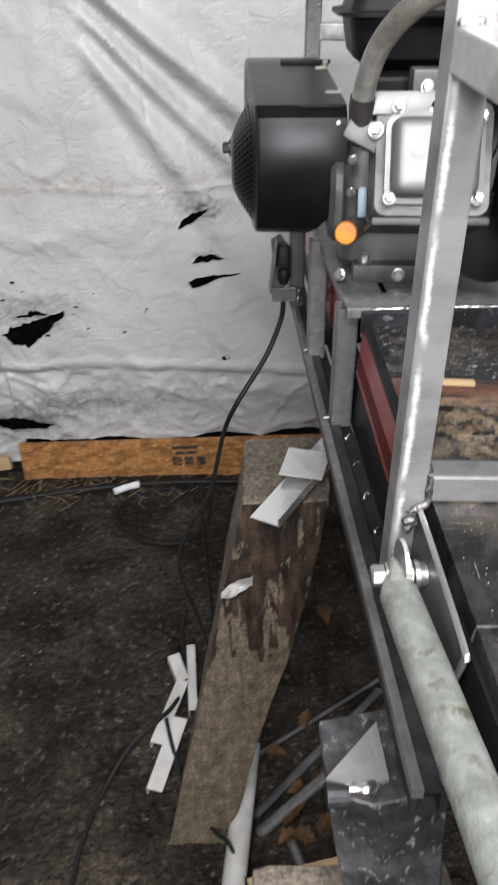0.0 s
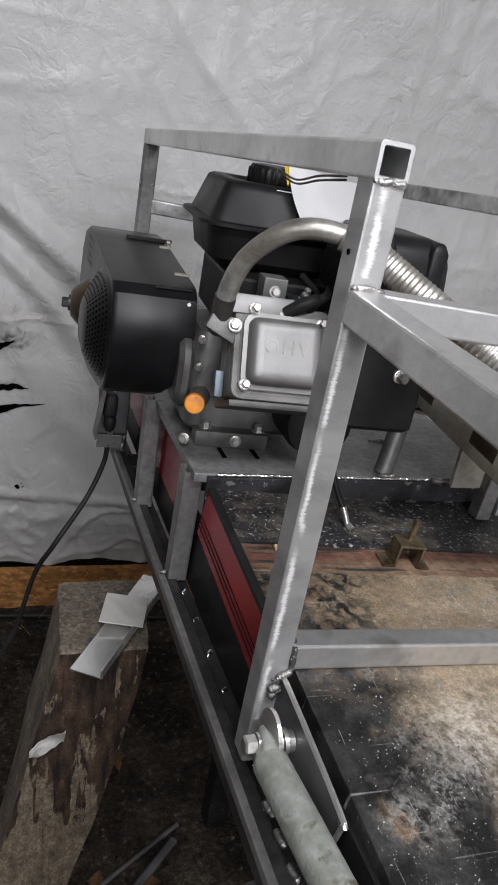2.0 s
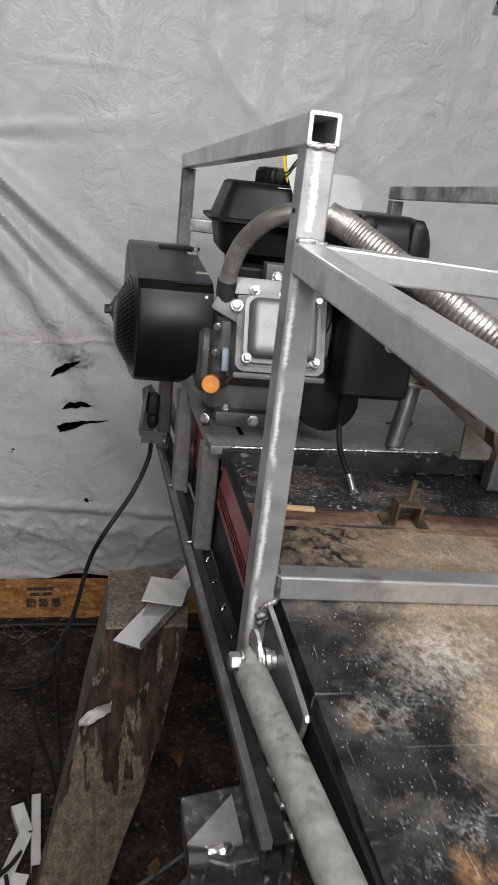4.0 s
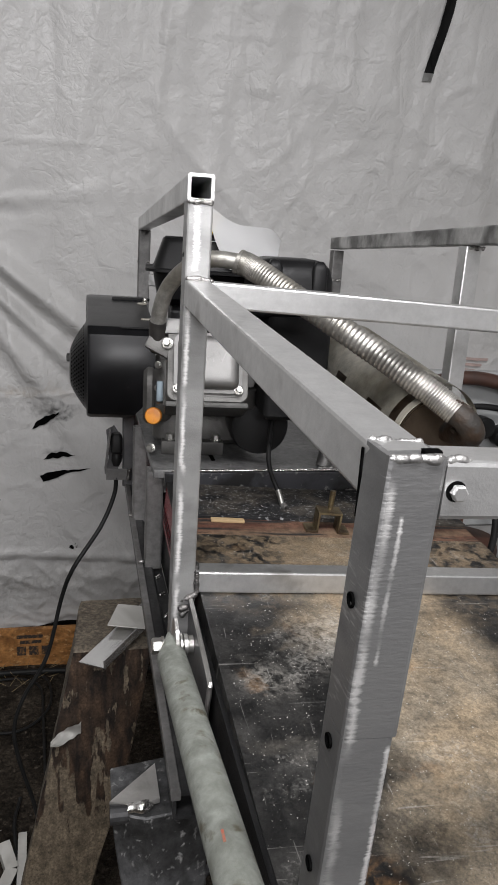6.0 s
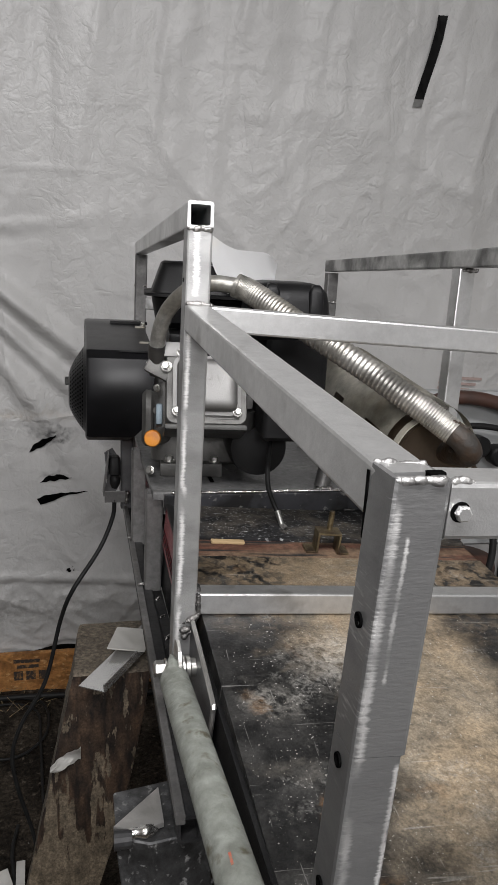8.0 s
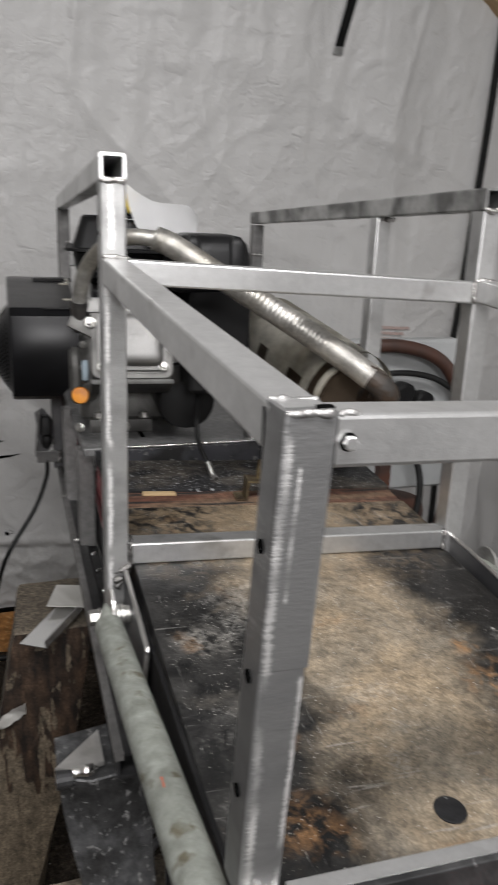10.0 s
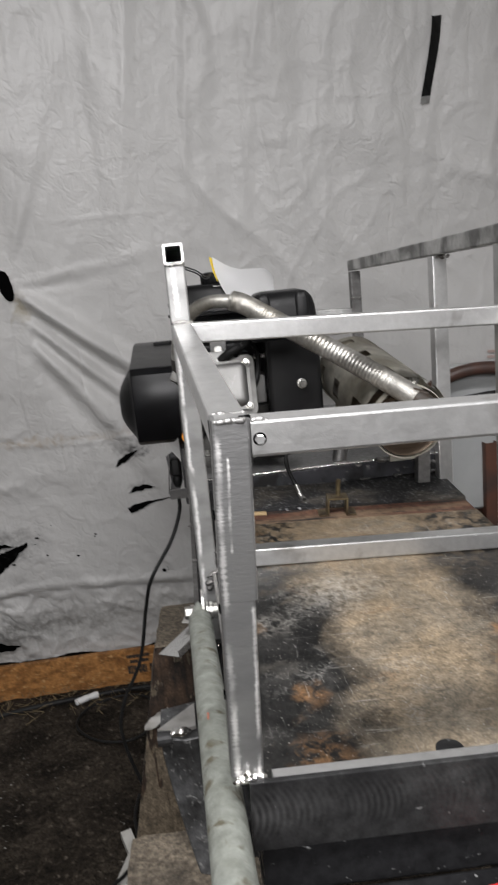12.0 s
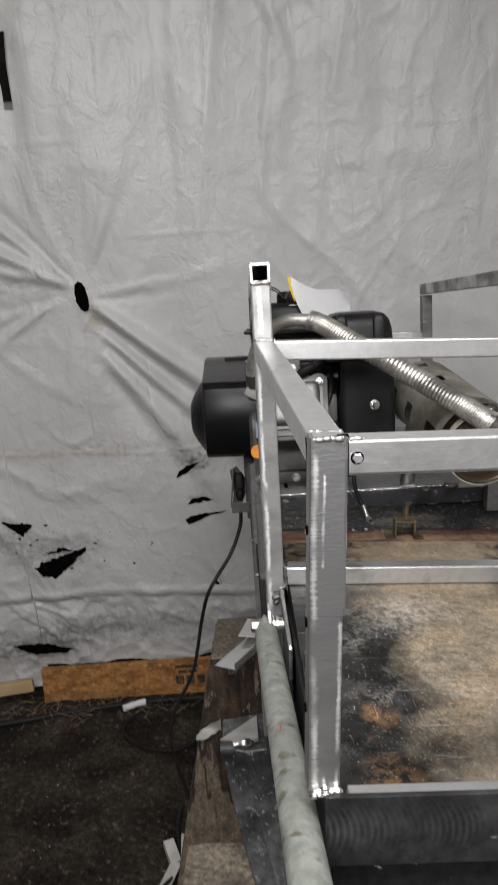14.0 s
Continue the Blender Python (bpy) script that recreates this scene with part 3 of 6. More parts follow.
def timber_material():
    """Old dark red-brown paint, flaking off to grey bare wood along a ragged line."""
    m = mat("flaking_painted_timber", (0.012, 0.008, 0.006), 0.6, 0.0, (0.056, 0.034, 0.021), 20, 11, 0.4, 0.65, 0.7, 45, (3, 3, 0.7))
    nt = m.node_tree
    b = nt.nodes["Principled BSDF"]
    paint = b.inputs["Base Color"].links[0].from_socket
    tc = nt.nodes.new("ShaderNodeTexCoord")
    mp = nt.nodes.new("ShaderNodeMapping")
    mp.inputs["Scale"].default_value = (4.0, 4.0, 0.6)
    nt.links.new(tc.outputs["Object"], mp.inputs[0])
    n = nt.nodes.new("ShaderNodeTexNoise")
    n.inputs["Scale"].default_value, n.inputs["Detail"].default_value = 11, 6
    nt.links.new(mp.outputs[0], n.inputs["Vector"])
    sep = nt.nodes.new("ShaderNodeSeparateXYZ")
    nt.links.new(tc.outputs["Object"], sep.inputs[0])
    a = nt.nodes.new("ShaderNodeMath")
    a.operation = "MULTIPLY_ADD"
    nt.links.new(n.outputs[0], a.inputs[0])
    a.inputs[1].default_value = 0.55
    nt.links.new(sep.outputs[2], a.inputs[2])
    r = nt.nodes.new("ShaderNodeMapRange")
    r.inputs[1].default_value, r.inputs[2].default_value = 0.742, 0.758
    nt.links.new(a.outputs[0], r.inputs[0])
    grain = nt.nodes.new("ShaderNodeTexNoise")
    grain.inputs["Scale"].default_value, grain.inputs["Detail"].default_value = 26, 8
    nt.links.new(mp.outputs[0], grain.inputs["Vector"])
    wood = nt.nodes.new("ShaderNodeMix")
    wood.data_type = "RGBA"
    nt.links.new(grain.outputs[0], wood.inputs[0])
    wood.inputs[6].default_value, wood.inputs[7].default_value = (0.035, 0.028, 0.020, 1), (0.20, 0.160, 0.112, 1)
    # scattered flakes, long with the grain, where the paint has come off
    mp2 = nt.nodes.new("ShaderNodeMapping")
    mp2.inputs["Scale"].default_value, mp2.inputs["Location"].default_value = (3.2, 3.2, 0.75), (1.7, 0.4, 2.1)
    nt.links.new(tc.outputs["Object"], mp2.inputs[0])
    n2 = nt.nodes.new("ShaderNodeTexNoise")
    n2.inputs["Scale"].default_value, n2.inputs["Detail"].default_value, n2.inputs["Roughness"].default_value = 15, 7, 0.6
    nt.links.new(mp2.outputs[0], n2.inputs["Vector"])
    whole = nt.nodes.new("ShaderNodeMapRange")
    whole.inputs[1].default_value, whole.inputs[2].default_value = 0.600, 0.585
    nt.links.new(n2.outputs[0], whole.inputs[0])
    painted = nt.nodes.new("ShaderNodeMath")
    painted.operation = "MULTIPLY"
    nt.links.new(r.outputs[0], painted.inputs[0])
    nt.links.new(whole.outputs[0], painted.inputs[1])
    x = nt.nodes.new("ShaderNodeMix")
    x.data_type = "RGBA"
    nt.links.new(painted.outputs[0], x.inputs[0])
    nt.links.new(wood.outputs[2], x.inputs[6])
    nt.links.new(paint, x.inputs[7])
    nt.links.new(x.outputs[2], b.inputs["Base Color"])
    return m


def swirl(m):
    """Rows of overlapping arcs left by a grinding disc, in patches."""
    nt = m.node_tree
    b = nt.nodes["Principled BSDF"]
    tc = nt.nodes.new("ShaderNodeTexCoord")
    base = b.inputs["Base Color"].links[0].from_socket
    sep = nt.nodes.new("ShaderNodeSeparateXYZ")
    nt.links.new(tc.outputs["Object"], sep.inputs[0])

    def calc(op, a, c, d=0.0, clamp=False):
        n = nt.nodes.new("ShaderNodeMath")
        n.operation, n.use_clamp = op, clamp
        for sock, v in zip(n.inputs, (a, c, d)):
            if isinstance(v, (int, float)):
                sock.default_value = v
            else:
                nt.links.new(v, sock)
        return n.outputs[0]

    dz = calc("SUBTRACT", calc("MULTIPLY_ADD", sep.outputs[0], 0.045, sep.outputs[2]), 1.060)
    bend = calc("MULTIPLY_ADD", calc("MULTIPLY", dz, dz), 16.0, sep.outputs[0])
    vec = nt.nodes.new("ShaderNodeCombineXYZ")
    nt.links.new(bend, vec.inputs[0])
    w = nt.nodes.new("ShaderNodeTexWave")
    w.inputs["Scale"].default_value, w.inputs["Distortion"].default_value, w.inputs["Detail"].default_value = 62, 0.8, 2.0
    nt.links.new(vec.outputs[0], w.inputs["Vector"])
    n = nt.nodes.new("ShaderNodeTexNoise")
    n.inputs["Scale"].default_value, n.inputs["Detail"].default_value = 17, 5
    nt.links.new(tc.outputs["Object"], n.inputs["Vector"])
    patch = calc("MULTIPLY_ADD", n.outputs[0], 4.0, -1.75, True)
    middle = calc("SUBTRACT", 1.0, calc("MULTIPLY", calc("ABSOLUTE", dz, 0.0), 38.0), 0.0, True)
    f = calc("MULTIPLY", calc("MULTIPLY", w.outputs[1], patch), calc("MULTIPLY", middle, 0.55), 0.0, True)
    x_ = nt.nodes.new("ShaderNodeMix")
    x_.data_type = "RGBA"
    nt.links.new(f, x_.inputs[0])
    nt.links.new(base, x_.inputs[6])
    x_.inputs[7].default_value = (0.13, 0.13, 0.13, 1)
    nt.links.new(x_.outputs[2], b.inputs["Base Color"])


swirl(GROUNDSTEEL)
TIMBER = timber_material()
for m_, level in ((BLACKM, 0.26), (BLACKP, 0.18), (RUBBER, 0.2), (DARK_HOLE, 0.0), (BLACKSTEEL, 0.3), (DECK, 0.35), (SOIL, 0.15), (TIMBER, 0.3), (BOARD, 0.3)):
    m_.node_tree.nodes["Principled BSDF"].inputs["Specular IOR Level"].default_value = level
speckle(TIMBER, 45, 0.5, 1.4)
speckle(TIMBER, 240, 0.4, 1.5)
TIMBEREND = mat("sawn_timber", (0.155, 0.130, 0.098), 0.8, 0.0, (0.085, 0.068, 0.050), 26, 10, 0.35, 0.68, 0.6, 60, (5, 5, 0.6))
speckle(TIMBEREND, 150, 0.3, 1.6)
speckle(TIMBEREND, 14, 0.45, 1.45)
fine_relief(TIMBEREND, 60, 0.6, 0.003, (4, 4, 0.6))
fine_relief(TIMBER, 60, 0.6, 0.003, (4, 4, 0.6))


# ---- builders ----
def part(name, bm, material, parent=None, label="", smooth=False):
    me = bpy.data.meshes.new(name)
    bmesh.ops.recalc_face_normals(bm, faces=bm.faces)
    bm.to_mesh(me)
    bm.free()
    me.materials.append(material)
    if smooth:
        for p in me.polygons:
            p.use_smooth = True
        me.set_sharp_from_angle(angle=radians(40))
    ob = new(name, me)
    if parent:
        ob.parent = parent
    if label:
        ob["label"] = label
    return ob


def thing(name, label, category, group="", kind=""):
    return tagged(new(name), label, category, group, kind)


def box(bm, a, b, m=None, bevel=0.0):
    """A block between two corners, turned by m."""
    a, b = Vector(a), Vector(b)
    made = bmesh.ops.create_cube(bm, size=1.0)["verts"]
    bmesh.ops.transform(bm, matrix=Matrix.Translation((a + b) / 2) @ Matrix.Diagonal((*(abs(v) for v in b - a), 1)), verts=made)
    if bevel:
        edges = list({e for v in made for e in v.link_edges})
        out = bmesh.ops.bevel(bm, geom=edges, offset=bevel, segments=2, affect="EDGES", profile=0.6)
        made = list({v for f in out["faces"] for v in f.verts} | {v for v in made if v.is_valid})
        made = [v for v in made if v.is_valid]
    if m:
        bmesh.ops.transform(bm, matrix=m, verts=made)
    return bm


def along(p0, p1, up=(0, 0, 1)):
    """A frame at p0 with z towards p1 and y as near up as it goes."""
    z = (Vector(p1) - Vector(p0)).normalized()
    x = Vector(up).cross(z).normalized()
    y = z.cross(x)
    return Matrix.Translation(p0) @ Matrix((x, y, z)).transposed().to_4x4()


def loft(bm, rings, closed=True, cap0=False, cap1=False):
    rows = [[bm.verts.new(p) for p in ring] for ring in rings]
    n = len(rows[0])
    for a, b in zip(rows, rows[1:]):
        for i in range(n if closed else n - 1):
            bm.faces.new((a[i], a[(i + 1) % n], b[(i + 1) % n], b[i]))
    if cap0:
        bm.faces.new(rows[0][::-1])
    if cap1:
        bm.faces.new(rows[-1])
    return rows


def rounded(w, h, r, seg=3, n=None):
    """Points of a rectangle w by h with rounded corners."""
    out = []
    for cx, cy, a0 in ((w / 2 - r, h / 2 - r, 0), (r - w / 2, h / 2 - r, 90), (r - w / 2, r - h / 2, 180), (w / 2 - r, r - h / 2, 270)):
        for i in range(seg + 1):
            a = radians(a0 + 90 * i / seg)
            out.append((cx + r * math.cos(a), cy + r * math.sin(a)))
    return out


def tube(bm, p0, p1, w=0.0254, h=0.0254, wall=0.003, up=(0, 0, 1), r=0.0022, open_ends=True):
    """A square hollow section from p0 to p1 (the section's middle)."""
    m = along(p0, p1, up)
    length = (Vector(p1) - Vector(p0)).length
    outer, inner = rounded(w, h, r, 2), rounded(w - 2 * wall, h - 2 * wall, r * 0.6, 2)
    spans = [0.0, length]
    rings = [[m @ Vector((x, y, z)) for x, y in inner] for z in (length * 0.5, 0.0)] if open_ends else []
    rings += [[m @ Vector((x, y, z)) for x, y in outer] for z in spans]
    if open_ends:
        rings += [[m @ Vector((x, y, z)) for x, y in inner] for z in (length, length * 0.5)]
    loft(bm, rings, True, not open_ends, not open_ends)
    return bm


def rod(bm, p0, p1, r0, r1=None, seg=16, caps=True):
    m = along(p0, p1, (0, 0, 1) if abs((Vector(p1) - Vector(p0)).normalized().z) < 0.95 else (0, 1, 0))
    length = (Vector(p1) - Vector(p0)).length
    r1 = r0 if r1 is None else r1
    rings = [[m @ Vector((r * math.cos(2 * math.pi * i / seg), r * math.sin(2 * math.pi * i / seg), z)) for i in range(seg)] for r, z in ((r0, 0), (r1, length))]
    loft(bm, rings, True, caps, caps)
    return bm


def lathe(bm, profile, m, seg=32, cap=True):
    """Turns (radius, z) pairs round m's z."""
    rings = [[m @ Vector((r * math.cos(2 * math.pi * i / seg), r * math.sin(2 * math.pi * i / seg), z)) for i in range(seg)] for r, z in profile]
    loft(bm, rings, True, cap, cap)
    return bm


def smooth_path(points, steps=8):
    """A curve through the points."""
    p = [Vector(q) for q in points]
    p = [2 * p[0] - p[1]] + p + [2 * p[-1] - p[-2]]
    out = []
    for i in range(1, len(p) - 2):
        a, b, c, d = p[i - 1:i + 3]
        for k in range(steps):
            t = k / steps
            out.append(0.5 * ((2 * b) + (c - a) * t + (2 * a - 5 * b + 4 * c - d) * t * t + (3 * b - a - 3 * c + d) * t ** 3))
    return out + [p[-2]]


def sweep(bm, pts, r, seg=10, caps=True):
    """A round bar along points; r a number or a function of the fraction along it."""
    pts = [Vector(q) for q in pts]
    up = Vector((0.13, 0.2, 0.97))
    rings = []
    for i, q in enumerate(pts):
        d = (pts[min(i + 1, len(pts) - 1)] - pts[max(i - 1, 0)]).normalized()
        x = up.cross(d).normalized() if abs(up.dot(d)) < 0.99 else Vector((1, 0, 0))
        y = d.cross(x)
        rad = r(i / (len(pts) - 1)) if callable(r) else r
        rings.append([q + rad * (math.cos(2 * math.pi * k / seg) * x + math.sin(2 * math.pi * k / seg) * y) for k in range(seg)])
        up = y
    loft(bm, rings, True, caps, caps)
    return bm


def bm_new():
    return bmesh.new()


# ---- structure ----
def sheet(fn, nu, nv):
    bm = bm_new()
    loft(bm, [[fn(i / nu, j / nv) for i in range(nu + 1)] for j in range(nv + 1)], False)
    return bm


def ridge(x, z, seed):
    """Sharp creases: high along the lines where the noise crosses zero."""
    return max(0.0, 1 - 5.5 * abs(noise.noise((x, z, seed))))


HOLE = (-0.472, 1.472)


# folds drawn to the tied hole: direction, offset, where they begin, how far they reach, depth, width, widening
FOLDS = (
    (152, 0.010, 0.03, 0.50, 0.042, 0.012, 0.042), (136, 0.000, 0.04, 0.45, 0.034, 0.010, 0.038), (165, 0.020, 0.05, 0.36, 0.022, 0.009, 0.036),
    (110, 0.000, 0.06, 0.25, 0.010, 0.012, 0.040), (68, 0.000, 0.07, 0.22, 0.014, 0.010, 0.045), (8, 0.005, 0.03, 0.20, 0.014, 0.009, 0.040),
    (-40, 0.000, 0.03, 0.80, 0.058, 0.017, 0.034), (-46, 0.040, 0.10, 0.70, 0.040, 0.015, 0.026), (-56, 0.060, 0.16, 0.60, 0.030, 0.020, 0.034),
    (-148, 0.030, 0.09, 0.22, 0.026, 0.009, 0.040), (-166, 0.000, 0.05, 0.26, 0.012, 0.010, 0.040), (-100, 0.020, 0.10, 0.30, 0.010, 0.014, 0.050),
)


def crease(t, w):
    return math.exp(-(t / w) ** 2)


def tarp_y(x, z):
    """How far back the tarp hangs at x and z: leaning, sagging, creased, gathered round its tied hole."""
    y = 1.60 - 0.19 * (z - 0.15)
    y += 0.030 * noise.noise((x * 0.9, z * 0.7, 3.1)) + 0.010 * noise.noise((x * 3.5, z * 0.9, 7.7))
    high = min(1.0, max(0.0, (z - 1.2) / 0.6))
    y += high * (0.016 * noise.noise((x * 6.5 + 0.6 * z, z * 0.45, 2.2)) + 0.008 * noise.noise((x * 14, z * 0.8, 6.2)) - 0.006 * ridge(x * 5 - 0.7 * z, z * 0.35, 21.0))
    dx, dz = x - HOLE[0], z - HOLE[1]
    d = math.hypot(dx, dz)
    calm = min(1.0, max(0.0, (d - 0.05) / 0.10))
    patchy = 0.35 + 0.65 * max(0.0, min(1.0, 0.5 + 1.6 * noise.noise((x * 1.7, z * 1.9, 12.0))))
    y -= calm * (0.007 * ridge(x * 2.2 + 0.5 * z, z * 0.55, 1.0) + 0.008 * patchy * ridge(x * 3.1 + 0.8 * z, z * 3.0 + x, 5.0))
    y -= calm * patchy * (0.0040 * ridge(x * 7.0, z * 6.0, 9.0) + 0.0022 * ridge(x * 14.0, z * 12.0, 2.0))
    for deg, off, start, reach, deep, w0, grow in FOLDS:
        c, sn = math.cos(radians(deg)), math.sin(radians(deg))
        run = dx * c + dz * sn - start
        if run > 0 and d < 1.4:
            bend = 0.05 * run * noise.noise((run * 2.3, deg, 0.5))
            across = dx * sn - dz * c - off + bend
            g = min(1.0, run * 9) * math.exp(-run / reach)
            w = w0 + grow * run
            y -= deep * g * (crease(across, w) - 0.55 * crease(across - 1.9 * w, w * 0.9))
    y -= 0.014 * math.exp(-(d / 0.09) ** 2)
    seam = 0.965 + 0.02 * noise.noise((x * 3, 0.3, 1.0))
    y -= 0.005 * crease(z - seam, 0.007) * (0.4 + 0.6 * max(0, noise.noise((x * 4, 9.0, 2.0)) + 0.4))
    for zz, sd in ((1.64, 3.0), (1.90, 6.0), (1.33, 8.0)):
        y -= 0.004 * crease(z - zz - 0.01 * noise.noise((x * 3, sd, 1.0)), 0.006) * max(0.0, noise.noise((x * 2.5, sd, 7.0)) * 2)
    hem = 0.425 - 0.10 * max(0.0, x + 0.45) - 0.05 * max(0.0, -0.62 - x) + 0.022 * noise.noise((x * 4, 4.0, 0.0))
    if x < 0.9:
        under = min(1.0, max(0.0, (hem - z) / 0.02)) * min(1.0, (0.9 - x) / 0.4)
        y -= under * 0.62 * (-0.030 + 0.014 * noise.noise((x * 6, z * 6, 1.0)) + 0.022 * abs(noise.noise((x * 5 + 2 * z, z * 8, 8.0))) + 0.012 * ridge(x * 6 + 3 * z, z * 9, 15.0) + 0.006 * ridge(x * 13, z * 16 + 3 * x, 16.0))
        y -= 0.005 * crease(z - hem - 0.014, 0.014)
    return y


def tarp_point(u, v):
    x = -2.62 + 1.52 * u / 0.08 if u < 0.08 else -1.10 + 2.82 * (u - 0.08) / 0.92
    low = 0.125 + 0.03 * noise.noise((x * 5, 1.0, 0.0)) - (0.09 if x < -0.80 else 0.0)
    z = low + (2.75 - low) * v
    return (x, tarp_y(x, z), z)


wall_tarp = tagged(part("wall_tarp", sheet(tarp_point, 560, 350), TARP, None, "", True),
                   "creased white woven plastic tarp hung as a shed wall, torn and smudged", "tarp", kind="structure")


def tarp_patch(name, ring, material, lift=0.006, parent=wall_tarp, jag=0.011, fine=60):
    """A flat rag of the given outline (x, z) that follows the tarp."""
    pts = []
    n = len(ring)
    for k in range(n):
        (x0, z0), (x1, z1) = ring[k], ring[(k + 1) % n]
        for q in range(fine // n + 1):
            f = q / (fine // n + 1)
            x, z = x0 + (x1 - x0) * f, z0 + (z1 - z0) * f
            pts.append((x + jag * noise.noise((x * 60, z * 60, 1)), z + jag * noise.noise((x * 60, z * 60, 5))))
    cx, cz = sum(p[0] for p in pts) / len(pts), sum(p[1] for p in pts) / len(pts)
    bm = bm_new()
    rows = []
    for f in (1.0, 0.66, 0.33, 0.04):
        row = []
        for x, z in pts:
            px, pz = cx + (x - cx) * f, cz + (z - cz) * f
            row.append((px, tarp_y(px, pz) - lift, pz))
        rows.append(row)
    loft(bm, rows, True, False, True)
    return part(name, bm, material, parent)


for ring in (
    ((-0.228, 0.700), (-0.20, 0.712), (-0.150, 0.719), (-0.075, 0.722), (-0.15, 0.706), (-0.216, 0.678)),
    ((-0.216, 0.758), (-0.195, 0.776), (-0.160, 0.782), (-0.122, 0.768), (-0.165, 0.762)),
    ((-0.243, 0.858), (-0.228, 0.884), (-0.205, 0.898), (-0.168, 0.915), (-0.185, 0.890), (-0.215, 0.868)),
    ((-0.765, 0.556), (-0.70, 0.585), (-0.578, 0.618), (-0.635, 0.555), (-0.70, 0.508), (-0.745, 0.520)),
    ((-0.853, 0.735), (-0.80, 0.728), (-0.75, 0.716), (-0.79, 0.678)),
    ((-0.72, 0.605), (-0.66, 0.622), (-0.63, 0.612), (-0.68, 0.602)),
    ((-0.90, 0.235), (-0.80, 0.238), (-0.68, 0.205), (-0.72, 0.186), (-0.84, 0.190)),
    ((-0.138, 0.443), (-0.126, 0.441), (-0.128, 0.432), (-0.139, 0.434)),
):
    tarp_patch("tear", ring, DARK_HOLE, 0.026 if ring[0][1] < 0.3 else 0.007, jag=0.010 if ring[0][0] < -0.5 else 0.005)
bm = bm_new()
rng = random.Random(77)
for cx, cz, sx, sz, n in ((-0.70, 0.60, 0.09, 0.035, 20), (-0.78, 0.71, 0.05, 0.03, 14), (-0.45, 0.63, 0.10, 0.06, 5), (-0.13, 0.44, 0.012, 0.006, 6)):
    for _ in range(n):
        x, z, r = rng.gauss(cx, sx), rng.gauss(cz, sz), 0.0042 * rng.random() ** 2 + 0.0012
        ring = [(x + r * rng.uniform(0.6, 2.0) * math.cos(q * 1.05), z + r * rng.uniform(0.5, 1.1) * math.sin(q * 1.05)) for q in range(6)]
        bm.faces.new([bm.verts.new((px, tarp_y(px, pz) - 0.004, pz)) for px, pz in ring])
tagged(part("burn_specks", bm, DARK_HOLE, wall_tarp), kind="stuff")
tarp_patch("tied_hole", [(HOLE[0] + 0.019 * math.sin(k * 0.5236) - 0.004 * math.cos(k * 0.5236), HOLE[1] - 0.002 + 0.046 * math.cos(k * 0.5236)) for k in range(12)], DARK_HOLE, 0.006, jag=0.004, fine=48)
for k in range(3):
    tarp_patch("printed_mark", ((1.02, 1.118 - 0.018 * k), (1.17 - 0.02 * k, 1.112 - 0.018 * k), (1.17 - 0.02 * k, 1.103 - 0.018 * k), (1.02, 1.109 - 0.018 * k)), PRINT, 0.012, jag=0.0)


def ground_point(u, v):
    x, y = -3.2 + 6.4 * u, -3.4 + 5.6 * v
    near = math.exp(-((x + 0.4) ** 2 + (y - 0.9) ** 2) / 1.5)
    z = 0.014 * noise.noise((x * 2.2, y * 2.2, 0)) + near * (0.008 * noise.noise((x * 11, y * 11, 2)) + 0.005 * noise.noise((x * 31, y * 31, 4)))
    pit = math.hypot((x + 0.36) / 0.17, (y - 1.33) / 0.11)
    z -= 0.02 * max(0, 1 - pit)
    return (x, y, z - 0.004)


tagged(part("ground", sheet(ground_point, 300, 280), SOIL, None, "", True), "dark trodden soil floor with dust and crumbs", "ground", kind="structure")
skirt = tagged(part("baseboard", box(bm_new(), (-0.81, 1.565, -0.01), (0.9, 1.583, 0.135), None, 0.002), OSB), "strip of orange-brown strand board at the tarp's foot", "board", kind="structure")
for k, (x0, w, z) in enumerate(((-0.315, 0.085, 0.108), (-0.305, 0.07, 0.088), (-0.315, 0.03, 0.055), (-0.275, 0.03, 0.055), (-0.235, 0.028, 0.055))):
    part("stencil_mark", box(bm_new(), (x0, 1.5632, z - (0.006 if k < 2 else 0.016)), (x0 + w, 1.5648, z + (0.006 if k < 2 else 0.016))), STENCIL, skirt)
tagged(part("trim_board", box(bm_new(), (-0.5, -0.012, 0), (0.5, 0.012, 0.045), pose(-1.33, 1.50, 0.035, 0, -4, 4), 0.003), PALEWOOD), "pale softwood batten on the soil by the tarp", "batten", kind="structure")

# right wall, then the unseen walls and roof slopes added to close the shed
tagged(part("wall_side", sheet(lambda u, v: (1.62 + 0.02 * noise.noise((u * 30, v * 9, 1)) - 0.015 * ridge(u * 12, v * 5, 3), 1.75 - 5.0 * u, 0.02 + 2.3 * v), 200, 60), TARP, None, "", True), "white plastic tarp side wall of the shed", "tarp", kind="structure")
# these two walls are never in view; their dark colour cuts bounce and reflections
tagged(part("unseen_wall_left", sheet(lambda u, v: (-2.6, 1.75 - 5.0 * u, 2.6 * v), 20, 10), UNSEENWALL), "unseen dark wall added to dim what the metal reflects", "wall", kind="structure")
tagged(part("unseen_wall_back", sheet(lambda u, v: (-2.7 + 4.5 * u, -3.2, 2.9 * v), 20, 10), UNSEENWALL), "unseen dark wall added to dim what the metal reflects", "wall", kind="structure")
# roof slopes out of view, added pale so that lamp light bounces down
roof = bm_new()
